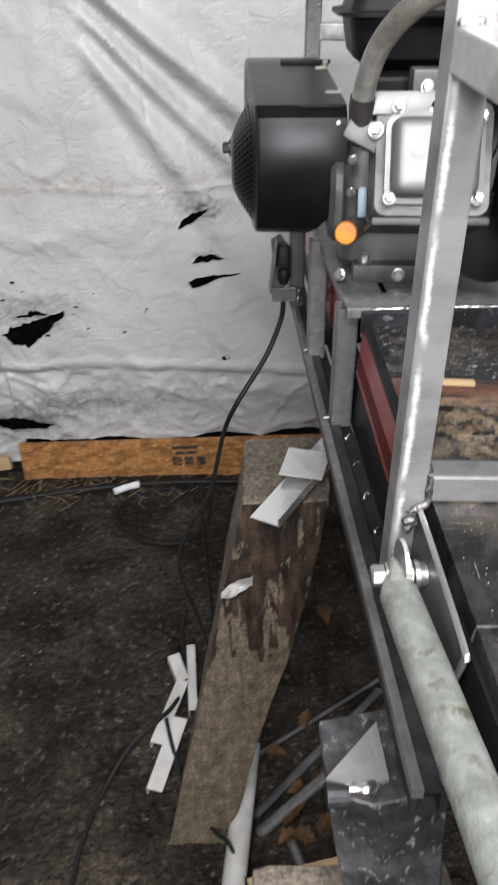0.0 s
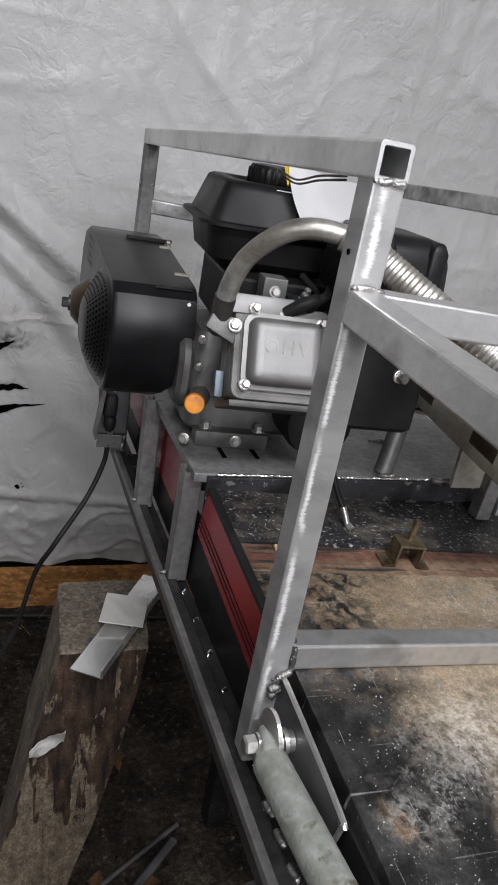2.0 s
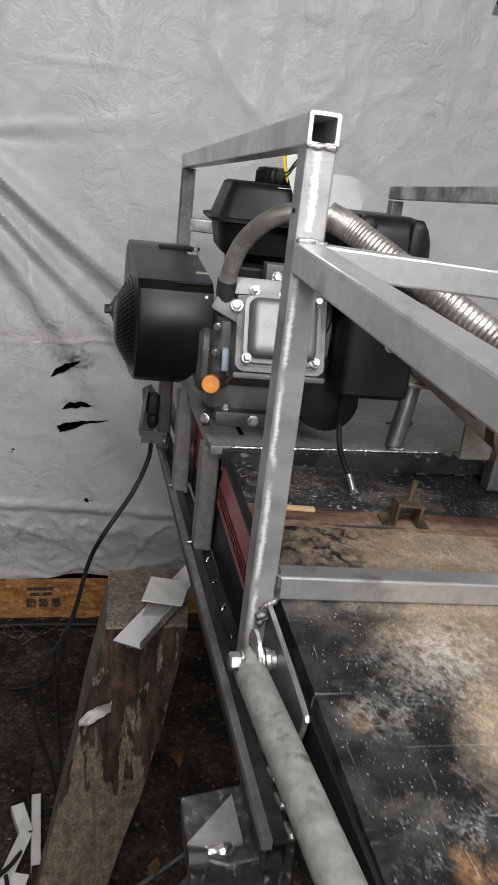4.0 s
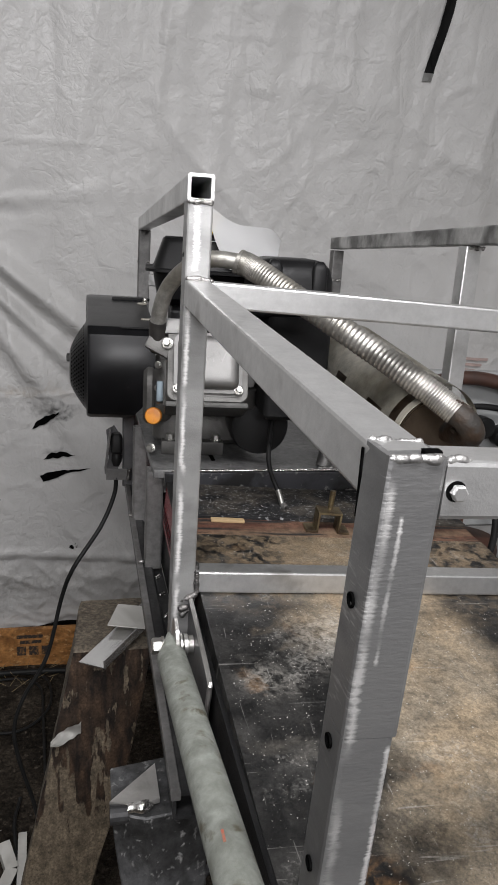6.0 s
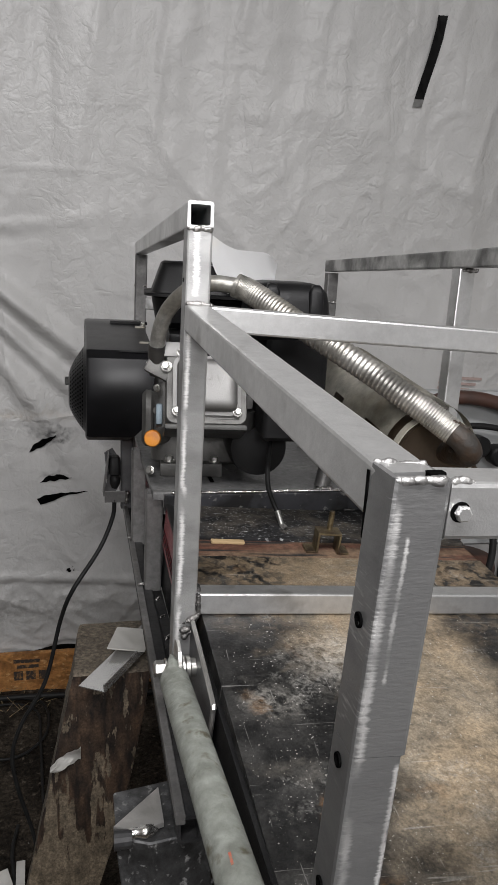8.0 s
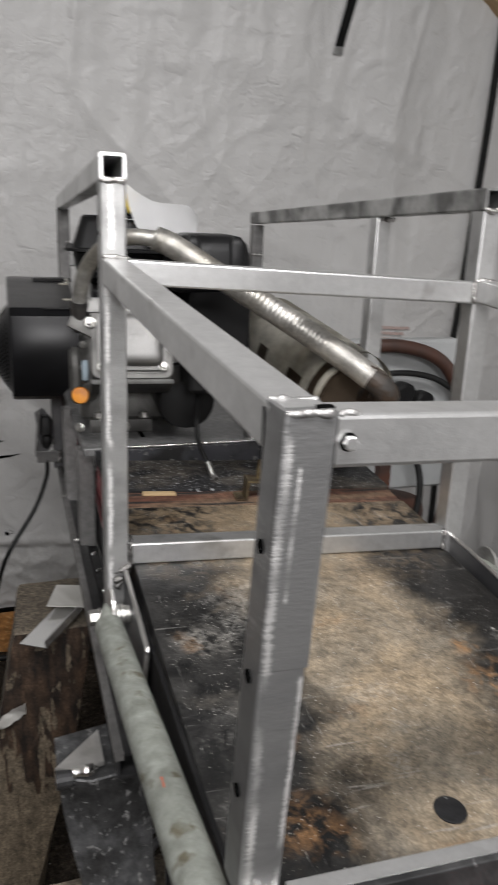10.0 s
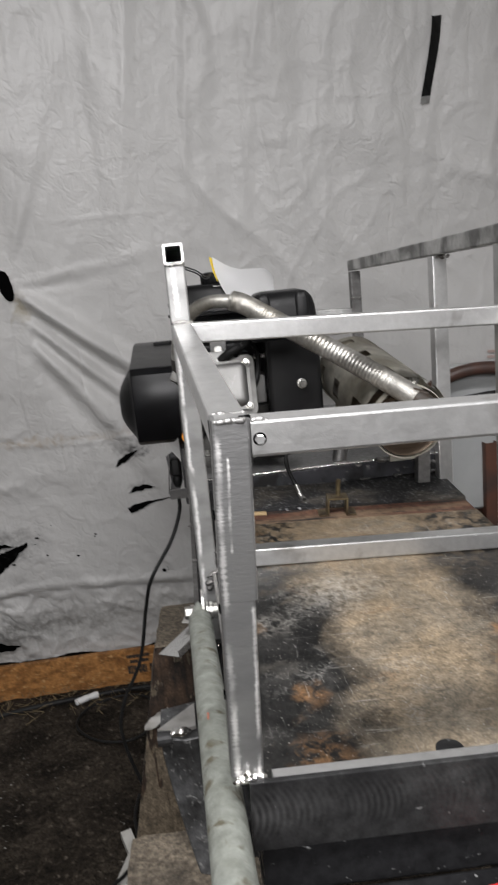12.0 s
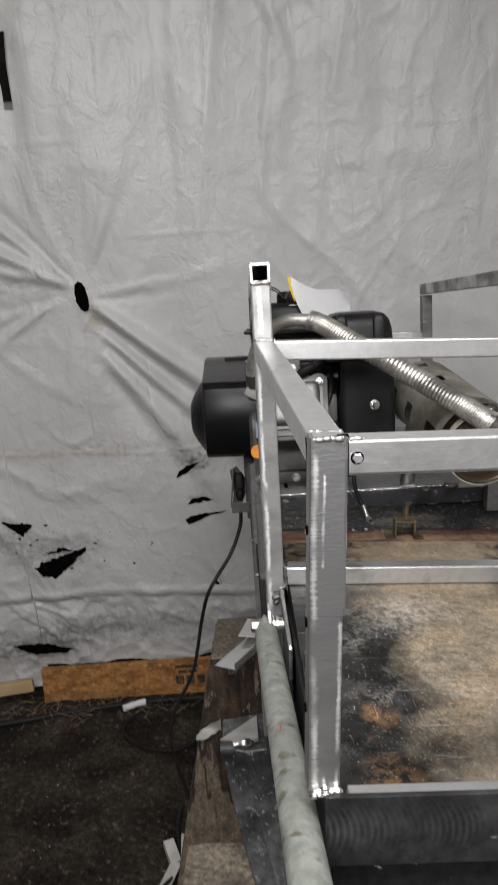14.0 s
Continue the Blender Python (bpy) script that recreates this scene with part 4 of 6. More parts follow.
for sgn, x_low in ((1, 1.66), (-1, -2.65)):
    ridge_x = -0.05
    box(roof, (-0.5, -2.6, 0), (0.5, 2.6, 0.02), Matrix.Translation(((ridge_x + x_low) / 2, -0.75, (3.05 + (1.72 if sgn > 0 else 1.5)) / 2)) @ pose(0, 0, 0, 0, math.degrees(math.atan2(3.05 - (1.72 if sgn > 0 else 1.5), abs(x_low - ridge_x))) * sgn, 0) @ Matrix.Diagonal((math.hypot(x_low - ridge_x, 3.05 - (1.72 if sgn > 0 else 1.5)) + 0.06, 1, 1, 1)))
tagged(part("ceiling", roof, ROOFSHEET), "unseen pale roof slopes added to close the shed and bounce light", "ceiling", kind="structure")
for k, (a, b) in enumerate((((0.80, 1.215, 2.305), (1.72, 1.26, 1.735)), ((-0.44, 1.16, 2.449), (-1.4, 1.22, 1.777)))):
    rafter = tagged(part("rafter", tube(bm_new(), a, b, 0.038, 0.089, 0.01, (0, 1, 0), 0.003, False), PALEWOOD), "pale softwood roof rafter against the tarp", "rafter", kind="structure")
tagged(part("rafter_gusset", box(bm_new(), (-0.20, -0.006, -0.09), (0.20, 0.006, 0.12), pose(1.47, 1.185, 2.01, 0, 31, 0), 0.002), PALEWOOD), "pale plywood gusset nailed across the rafter", "gusset", kind="structure")
stud = tagged(part("wall_stud", box(bm_new(), (-0.019, -0.045, 1.28), (0.019, 0.045, 2.0), pose(1.56, 1.02, 0.0, 0, 1.5, 0), 0.003), PALEWOOD), "pale softwood wall stud with foam at its edges", "stud", kind="structure")
tagged(part("wall_stud", box(bm_new(), (-0.012, -0.02, 0), (0.012, 0.02, 2.0), pose(1.535, 1.08, 0.0, 0, 1.5, 0), 0.003), FOAM), "strip of yellowed foam beside the stud", "foam strip", kind="structure")


def strap(name, label, top, bottom, width, curl, end=True):
    """A flat band hanging against the tarp, with a grey end."""
    ob = thing(name, label, "strap")
    (x0, z0), (x1, z1) = top, bottom

    def point(u, v, extra=0.0):
        x, z = x0 + (x1 - x0) * v + width * (u - 0.5), z0 + (z1 - z0) * v
        return (x + curl * math.sin(3 * v), tarp_y(x, z) - 0.012 - 0.006 * math.sin(5 * v) - extra, z + 0.006 * noise.noise((u * 9, v * 3, 2)) * (v < 0.05))
    bm = sheet(lambda u, v: point(u, v), 4, 24)
    bmesh.ops.solidify(bm, geom=bm.faces, thickness=0.002)
    part("band", bm, RUBBER, ob)
    if end:
        dx, dz = (x1 - x0) * 0.09, (z1 - z0) * 0.09
        bm = sheet(lambda u, v: (lambda p: (p[0], p[1] - 0.001, p[2]))(point(u, 1 + 0.10 * v)), 3, 4)
        bmesh.ops.solidify(bm, geom=bm.faces, thickness=0.002)
        part("strap_end", bm, GREYTAPE, ob, "dull grey strap end")
    return ob


strap("hanging_strap", "black strap hanging on the tarp with a grey end", (0.816, 2.08), (0.793, 1.885), 0.026, 0.003)
strap("hanging_strap", "black strap hanging on the tarp with a grey end", (-0.592, 2.17), (-0.603, 2.005), 0.024, -0.003)
tagged(part("rubber_cable", sweep(bm_new(), smooth_path([(1.268, tarp_y(1.27, 2.0) - 0.02, 2.02), (1.298, tarp_y(1.30, 1.7) - 0.02, 1.69), (1.330, tarp_y(1.33, 1.3) - 0.02, 1.25), (1.353, tarp_y(1.35, 0.9) - 0.02, 0.887), (1.415, tarp_y(1.41, 0.4) - 0.02, 0.395), (1.43, tarp_y(1.43, 0.3) - 0.02, 0.0)], 6), 0.0105, 8), RUBBER), "black cable hanging down the tarp from the rafter", "cable")
tagged(part("rubber_cable", sweep(bm_new(), smooth_path([(1.36, 1.235, 1.93), (1.42, 1.235, 1.87), (1.48, 1.235, 1.79), (1.53, 1.22, 1.70), (1.56, 1.21, 1.4)], 6), 0.006, 8), RUBBER), "black cable running down from the rafter's end", "cable")

# ---- the frame of square tubes ----
T = 0.0127


def weld(parent, spans, material=None, name="weld_bead", r=0.0032, seed=1):
    """Rippled beads of molten metal, uneven in width."""
    made = []
    for k, (a, b) in enumerate(spans):
        a, b = Vector(a), Vector(b)
        ln = (b - a).length
        n = max(10, int(ln / (r * 0.22)))
        sd = seed + 3.7 * k
        d = (b - a).normalized()
        pts = [a.lerp(b, q / n) + Vector((noise.noise((q * 0.13, sd, 0)), noise.noise((q * 0.13, sd, 3)), noise.noise((q * 0.13, sd, 6)))) * r * 0.45 for q in range(n + 1)]

        def width(f, sd=sd, ln=ln):
            end = min(1.0, 0.35 + 5 * min(f, 1 - f) * ln / (r * 4))
            return r * end * (0.78 + 0.09 * abs(math.sin(f * ln / r * 2.9)) + 0.45 * noise.noise((f * ln / r * 0.45, sd, 9)))
        bm = sweep(bm_new(), pts, width, 9)
        if r > 0.003:
            rg = random.Random(seed + k)
            for _ in range(int(ln / (r * 1.6))):
                c = a.lerp(b, rg.random()) + Vector((rg.uniform(-1, 1), rg.uniform(-1, 1), rg.uniform(-1, 1))) * r * 0.75
                made_v = bmesh.ops.create_icosphere(bm, subdivisions=1, radius=r * rg.uniform(0.2, 0.5))["verts"]
                bmesh.ops.translate(bm, verts=made_v, vec=c)
        made.append(tagged(part(name, bm, material or BEAD, parent, "", True), kind="stuff"))
    return made


def hexhead(bm, m, across, height):
    lathe(bm, [(across / 1.732, 0), (across / 1.732, height * 0.85), (across / 2.1, height)], m, 6)
    return bm


def bolt(parent, p, d, across=0.010, height=0.006, washer=True, material=None, name="bolt"):
    """A hexagon head whose axis points along d."""
    m = along(p, Vector(p) + Vector(d), (0, 0, 1) if abs(Vector(d).normalized().z) < 0.9 else (0, 1, 0))
    bm = bm_new()
    if washer:
        lathe(bm, [(across * 0.80, -0.001), (across * 0.80, 0.0008), (across * 0.70, 0.0012)], m, 20)
    hexhead(bm, m @ Matrix.Translation((0, 0, 0.001)), across, height)
    return part(name, bm, material or ZINC, parent, "", False)


cage = thing("machine_frame", "welded cage of brushed square aluminium tubes on a dark steel base", "frame")
bars = (
    ("post", (0.0105, T, 0.952), (T, T, 1.465), (0, 1, 0), ALUPOST),
    ("top_bar", (T, 0.0, 1.4775), (0.0335, 0.972, 1.4525), (0, 0, 1), ALU),
    ("post", (0.447, T, 0.99), (0.4465, T, 1.452), (0, 1, 0), ALU),
    ("top_bar", (0.4470, 0.0, 1.4655), (0.470, 0.945, 1.436), (0, 0, 1), ALU2),
    ("side_rail", (T, 0.0, 1.379), (0.0335, -0.4595, 1.3415), (0, 0, 1), ALU),
    ("side_rail", (0.447, 0.0, 1.362), (0.476, -0.4595, 1.328), (0, 0, 1), ALU),
    ("front_rail", (0.0465, -0.4585, 1.3400), (0.4655, -0.4585, 1.3275), (0, 0, 1), ALU),
    ("cross_rail", (0.0254, T, 1.378), (0.4340, T, 1.3600), (0, 0, 1), ALU),
    ("cross_rail", (0.0240, T, 1.0675), (0.4340, T, 1.0440), (0, 0, 1), ALU),
    # the shade at the back is put into the rear posts' darker material
    ("rear_post", (0.0310, 0.959, 0.93), (0.0335, 0.959, 1.4395), (0, 1, 0), STEELPALE),
    ("rear_post", (0.4700, 0.932, 1.02), (0.4700, 0.932, 1.4210), (0, 1, 0), STEELPALE),
    ("middle_post", (0.4520, 0.288, 1.02), (0.4535, 0.288, 1.4425), (0, 1, 0), ALU),
    ("rear_rail", (0.0440, 0.959, 1.333), (0.4570, 0.932, 1.318), (0, 0, 1), ALU2),
)
for n, a, b, up, m in bars:
    part(n, tube(bm_new(), a, b, up=up), m, cage)
part("front_post", tube(bm_new(), (0.02724, -0.4595, 1.2262), (0.0337, -0.4595, 1.3545), 0.0262, 0.0254, 0.003, (0, 1, 0)), ALU3, cage, "brushed grey post with bright grinder streaks")
part("front_post", tube(bm_new(), (0.0196, -0.4595, 1.0870), (0.02634, -0.4595, 1.2260), 0.0244, 0.0254, 0.003, (0, 1, 0)), ALU3, cage, "brushed grey post with bright grinder streaks")
# drilled holes in the posts, as dark sleeves
for y, z in ((-0.4595, 1.2870), (-0.4595, 1.2170), (-0.4595, 1.1490)):
    x = 0.0073 + 0.0505 * (z - 1.087) - 0.0024
    part("drilled_hole", lathe(bm_new(), [(0.0036, 0), (0.0036, 0.0012), (0.0027, 0.0012), (0.0025, -0.001)], pose(x + 0.0021, y, z, 0, -90, 0), 14), DARK_HOLE, cage)
for z in (1.415, 1.20, 1.10):
    part("drilled_hole", lathe(bm_new(), [(0.0022, 0), (0.0022, 0.0006)], pose(-0.0004, T, z, 0, -90, 0), 12), DARK_HOLE, cage)
weld(cage, (((0.000, -0.0005, 1.4645), (0.0254, -0.0005, 1.4645)), ((0.001, -0.001, 1.3925), (0.0254, -0.001, 1.3925))), r=0.0030)
weld(cage, (((0.026, 0.0, 1.391), (0.026, 0.0254, 1.391)),), r=0.0034, seed=5)
weld(cage, (((0.0255, 0.0, 1.054), (0.0255, 0.0, 1.080)), ((0.026, 0.004, 1.0805), (0.026, 0.022, 1.0805))), DARKBEAD, r=0.0034, seed=5)
weld(cage, (((0.0215, -0.4715, 1.3538), (0.045, -0.4715, 1.3538)), ((0.022, -0.446, 1.3545), (0.046, -0.449, 1.3535)), ((0.046, -0.4695, 1.3525), (0.060, -0.468, 1.352))), FILED, r=0.0024, seed=8)
part("open_joint", box(bm_new(), (0.0400, -0.4640, 1.3500), (0.0480, -0.4590, 1.3549), None, 0.0008), DARK_HOLE, cage, "dark gap left open between the tubes")
weld(cage, (((0.012, -0.4745, 1.0885), (0.0335, -0.4745, 1.0880)), ((0.008, -0.4760, 1.0870), (0.024, -0.4770, 1.0885)), ((0.017, -0.4750, 1.0910), (0.023, -0.4750, 1.0920))), SHINYBEAD, r=0.0032, seed=9)
weld(cage, (((0.434, -0.001, 1.374), (0.4595, -0.001, 1.374)), ((0.4335, -0.001, 1.348), (0.4335, -0.001, 1.374)), ((0.4345, -0.0008, 1.4535), (0.4595, -0.0008, 1.4535)), ((0.4335, 0.0, 1.030), (0.4335, 0.0, 1.058))), r=0.0036, seed=12)
weld(cage, (((0.018, 0.958, 1.372), (0.046, 0.946, 1.372)), ((0.4555, 0.92, 1.355), (0.483, 0.92, 1.355)), ((0.444, 0.276, 1.4405), (0.470, 0.276, 1.4405))), r=0.0036, seed=20)
bolt(cage, (0.0520, -0.4715, 1.3400), (0, -1, 0), 0.0062, 0.0030, False, ALU)
part("open_joint", box(bm_new(), (0.0196, -0.4480, 1.3200), (0.0212, -0.4456, 1.3515), None, 0.0003), DARK_HOLE, cage)
part("grinding_pit", lathe(bm_new(), [(0.0046, 0), (0.0040, 0.0003)], pose(0.0520, -0.4713, 1.3398, 90, 0, 0), 16), DARK_HOLE, cage)

# dark steel base: sills, uprights, beams, bed
BED = Matrix.Translation((0.02, 0.0, 1.0545)) @ pose(0, 0, 0, 4.57, 3.43, 0) @ Matrix.Translation((-0.02, 0.0, -1.0200))   # the bed falls to the front and to its far side
BOARDS = BED @ Matrix.Translation((0, 0, -0.016))


def laid(ob, m):
    ob.matrix_basis = m @ ob.matrix_basis
    return ob


base = thing("steel_base", "dark welded steel bed frame with red and black side panels", "chassis")
for n, a, b, up, w, h, m in (
    ("sill", (-0.0065, -0.186, 0.9415), (0.0040, 0.985, 0.9005), (0, 0, 1), 0.022, 0.027, SILL),
    ("upright", (0.009, 0.330, 0.935), (0.008, 0.325, 1.094), (0, 1, 0), 0.0254, 0.0254, STEELPALE),
    ("upright", (0.004, 0.545, 0.925), (0.003, 0.555, 1.100), (0, 1, 0), 0.0254, 0.0254, STEELPALE),
    ("upright", (-0.004, 0.760, 0.920), (-0.006, 0.765, 1.100), (0, 1, 0), 0.0254, 0.0254, STEEL),
    ("sill", (0.470, -0.20, 0.940), (0.470, 0.985, 0.899), (0, 0, 1), 0.0254, 0.030, STEEL),
    ("upright", (0.462, 0.340, 0.935), (0.460, 0.335, 1.094), (0, 1, 0), 0.0254, 0.0254, STEEL),
    ("lower_beam", (0.024, -0.455, 1.008), (0.52, -0.455, 0.985), (0, 0, 1), 0.040, 0.050, BLACKSTEEL),
    ("lower_beam", (0.026, -0.500, 0.962), (0.52, -0.500, 0.945), (0, 0, 1), 0.045, 0.045, BLACKSTEEL),
):
    part(n, tube(bm_new(), a, b, w, h, 0.003, up, 0.003), m, base)
bm = bm_new()
box(bm, (0.016, -0.0025, -0.058), (0.52, 0.0025, 0.0), pose(0.004, -0.479, 1.0885, 0, 2.6, 0), 0.0008)
part("front_lip", bm, GROUNDSTEEL, base, "dark front plate with swirling grinder marks")
part("lip_edge", box(bm_new(), (0.034, 0.0027, -0.012), (0.52, 0.014, -0.0015), pose(0.004, -0.479, 1.0885, 0, 2.6, 0), 0.001), ALU, base, "bright bare metal lip")
laid(part("deck_plate", box(bm_new(), (0.030, -0.4615, 0.992), (0.438, 0.0255, 1.020), None, 0.001), DECK, base, "black deck plate worn to tan with rust and dust"), BED)
laid(part("rear_board", box(bm_new(), (0.030, 0.0265, 1.022), (0.450, 0.1370, 1.040), None, 0.001), DECK, base, "black board worn to tan"), BOARDS)
laid(part("rear_board", box(bm_new(), (0.030, 0.1900, 1.022), (0.452, 0.3215, 1.041), None, 0.001), BOARD, base, "scuffed black board"), BOARDS)
laid(part("plank", box(bm_new(), (0.030, 0.1390, 1.022), (0.450, 0.1885, 1.0375), None, 0.001), REDPLANK, base, "bare red-brown wooden plank"), BOARDS)
laid(part("splinter", box(bm_new(), (0.066, 0.1760, 1.0378), (0.112, 0.1850, 1.0420), pose(0, 0, 0, 0, 0, -1.0), 0.0015), PALEWOOD, base, "pale broken splinter"), BOARDS)
laid(part("plank_edge", box(bm_new(), (0.030, 0.1368, 1.0300), (0.450, 0.1392, 1.0400), None, 0.0005), REDPLANK, base), BOARDS)
part("side_panel", box(bm_new(), (0.0242, -0.4600, 0.930), (0.0292, 0.900, 1.028), None, 0.0008), BLACKP, base, "black side panel")
laid(part("red_band", box(bm_new(), (0.0216, 0.0120, 0.975), (0.0240, 0.296, 1.036), pose(0, 0, 0, 0, 0, 0), 0.0006), RED, base, "glossy red band"), BOARDS)
part("red_band", box(bm_new(), (0.0216, 0.3600, 0.985), (0.0240, 0.880, 1.085), None, 0.0006), RED, base, "glossy red band")
for k in range(3):
    laid(part("band_line", box(bm_new(), (0.0206, 0.0140, 0.986 + 0.007 * k), (0.0214, 0.295, 0.9872 + 0.007 * k)), BLACKP, base), BOARDS)
laid(part("edge_trim", box(bm_new(), (0.0205, 0.0300, 1.0362), (0.0298, 0.296, 1.0425), None, 0.0015), RUBBER, base, "black rubber edge trim"), BOARDS)
part("side_panel", box(bm_new(), (0.4390, -0.4600, 0.930), (0.4440, 0.900, 1.000), None, 0.0008), BLACKP, base, "black side panel")
part("sill_edge", tube(bm_new(), (-0.0150, -0.186, 0.9530), (-0.0045, 0.985, 0.9120), 0.0085, 0.010, 0.001, (0, 0, 1), 0.0008, False), STEELPALE, base, "bright scraped outer edge")
part("inner_ledge", box(bm_new(), (0.0025, -0.1800, 0.935), (0.0240, 0.900, 0.938), pose(0, 0.0, 0.0, -1.9, 0, 0), 0.0005), SILL, base)
for sx, s0 in ((0.0190, 1), (0.4440, -1)):
    bm = bm_new()
    ring = [(0.004, 0.950), (0.006, 1.047), (-0.012, 1.049), (-0.130, 1.036), (-0.138, 1.026), (-0.120, 0.950)]
    loft(bm, [[(sx + d, y, z) for y, z in ring] for d in (-0.0015, 0.0018)], True, True, True)
    plate = part("gusset", bm, STEEL, base, "dark gusset plate with a bright cut edge")
    part("cut_edge", sweep(bm_new(), smooth_path([(sx + 0.0002, y, z) for y, z in ring[1:5]] + [(sx + 0.0002, -0.1265, 0.985)], 4), 0.0026, 6), GROUNDALU, plate, "bright cut edge")
weld(base, [((0.0105, y - 0.002, 0.9395 - 0.033 * y), (0.0195, y + 0.006, 0.9405 - 0.033 * y)) for y in (0.295, 0.235, 0.17, 0.107, 0.05, 0.005)], SHINYBEAD, r=0.0034, seed=41)
weld(base, [((-0.014, 0.325, 0.944), (-0.004, 0.325, 0.944)), ((-0.018, 0.530, 0.940), (-0.008, 0.530, 0.940)), ((0.016, 0.32, 1.095), (0.020, 0.32, 1.085))], BEAD, r=0.0036, seed=44)
weld(base, [((0.0045, -0.045 - 0.03 * k, 0.953 - 0.001 * k), (0.0065, -0.064 - 0.03 * k, 0.954)) for k in range(5)], BEAD, r=0.0044, seed=47)
weld(base, (((0.012, -0.002, 1.048), (0.026, -0.002, 1.056)), ((0.006, -0.004, 1.036), (0.016, -0.004, 1.044)), ((0.008, -0.003, 1.030), (0.022, -0.003, 1.040))), DARKBEAD, r=0.0042, seed=49)
# engine platform
part("platform", box(bm_new(), (0.004, 0.2990, 1.088), (0.470, 0.860, 1.100), None, 0.001), PLATE, base, "dark scuffed steel platform")
part("platform_edge", box(bm_new(), (0.020, 0.2930, 1.068), (0.470, 0.2988, 1.0975), None, 0.001), SCORCHED, base, "heat-blued front angle")
# black plate added in place of the shade seen under the platform
part("gap_shade_plate", box(bm_new(), (0.030, 0.3220, 1.0200), (0.450, 0.3260, 1.0875), None, 0.0005), BLACKSTEEL, base)
for x in (0.055, 0.10):
    part("slot", box(bm_new(), (x - 0.003, 0.345, 1.1002), (x + 0.003, 0.375, 1.1012), pose(0, 0, 0, 0, 0, 0)), DARK_HOLE, base)
weld(base, (((0.030, 0.2945, 1.1005), (0.470, 0.2945, 1.1005)),), SHINYBEAD, r=0.0026, seed=51)
weld(base, (((0.330, 0.290, 1.101), (0.420, 0.290, 1.101)),), BEAD, r=0.0052, seed=53)
weld(base, (((0.256, 0.301, 1.1015), (0.282, 0.301, 1.1015)), ((0.300, 0.420, 1.1015), (0.345, 0.420, 1.1015)), ((0.300, 0.560, 1.1015), (0.345, 0.560, 1.1015))), BEAD, r=0.0036, seed=55)
for x in (0.05, 0.09, 0.15, 0.22, 0.30, 0.36, 0.42):
    weld(base, (((x, 0.2920, 1.0690), (x + 0.018, 0.2920, 1.0690)),), DARKBEAD, r=0.0030, seed=int(x * 1000))
# pedestal and legs below
for x in (0.31, 0.42):
    for y in (-0.30, 0.70):
        part("leg", tube(bm_new(), (x, y, -0.01), (x, y, 0.935), 0.05, 0.05, 0.004, (0, 1, 0), 0.004), BLACKSTEEL, base)
for y in (-0.30, 0.70):
    part("cross_member", tube(bm_new(), (0.01, y, 0.905), (0.47, y, 0.905), 0.05, 0.05, 0.004, (0, 0, 1), 0.004), BLACKSTEEL, base)

# support bracket at the sill's front end, standing on a timber
bracket = thing("support_bracket", "grimy steel support bracket with a bright triangular plate", "bracket")
bm = bm_new()
ring = [(-0.070, -0.120), (-0.0245, -0.074), (-0.0240, -0.122), (-0.045, -0.128)]
loft(bm, [[(x, y, z) for x, y in ring] for z in (0.889, 0.894)], True, True, True)
part("top_plate", bm, GROUNDALU, bracket, "bare bright triangular plate")
bm = bm_new()
rows = []
for k in range(9):
    f = k / 8
    w0, w1 = -0.068 + 0.030 * f ** 1.5, 0.020
    y0 = -0.125 - 0.045 * f ** 1.6
    z = 0.886 - 0.158 * f
    rows.append([(w0, y0, z), (w0 + 0.030, y0 - 0.012, z), (w1, y0 - 0.004, z), (w1, y0 + 0.075, z), (w0, y0 + 0.060, z)])
loft(bm, rows, True, True, True)
bmesh.ops.bevel(bm, geom=list(bm.edges), offset=0.0015, segments=1, affect="EDGES")
part("body", bm, GRIMY, bracket, "worn dark body with scraped edges")
weld(bracket, (((-0.060, -0.126, 0.890), (-0.030, -0.126, 0.890)),), SHINYBEAD, r=0.0062, seed=61)
part("cap", rod(bm_new(), (-0.070, -0.128, 0.886), (-0.054, -0.128, 0.886), 0.009, 0.008, 14), BLACKSTEEL, bracket)
bracket.location = (-0.002, -0.036, 0.034)
red_lever = thing("lever", "short red lever on the lower steel beam", "lever")
part("arm", box(bm_new(), (-0.020, -0.004, -0.002), (0.020, 0.004, 0.003), pose(0.192, -0.515, 0.994, 0, -4, 0), 0.0015), REDPLASTIC, red_lever, "red plastic grip")
part("pin", rod(bm_new(), (0.200, -0.505, 0.962), (0.198, -0.512, 0.993), 0.003, 0.004, 10), ZINC, red_lever)

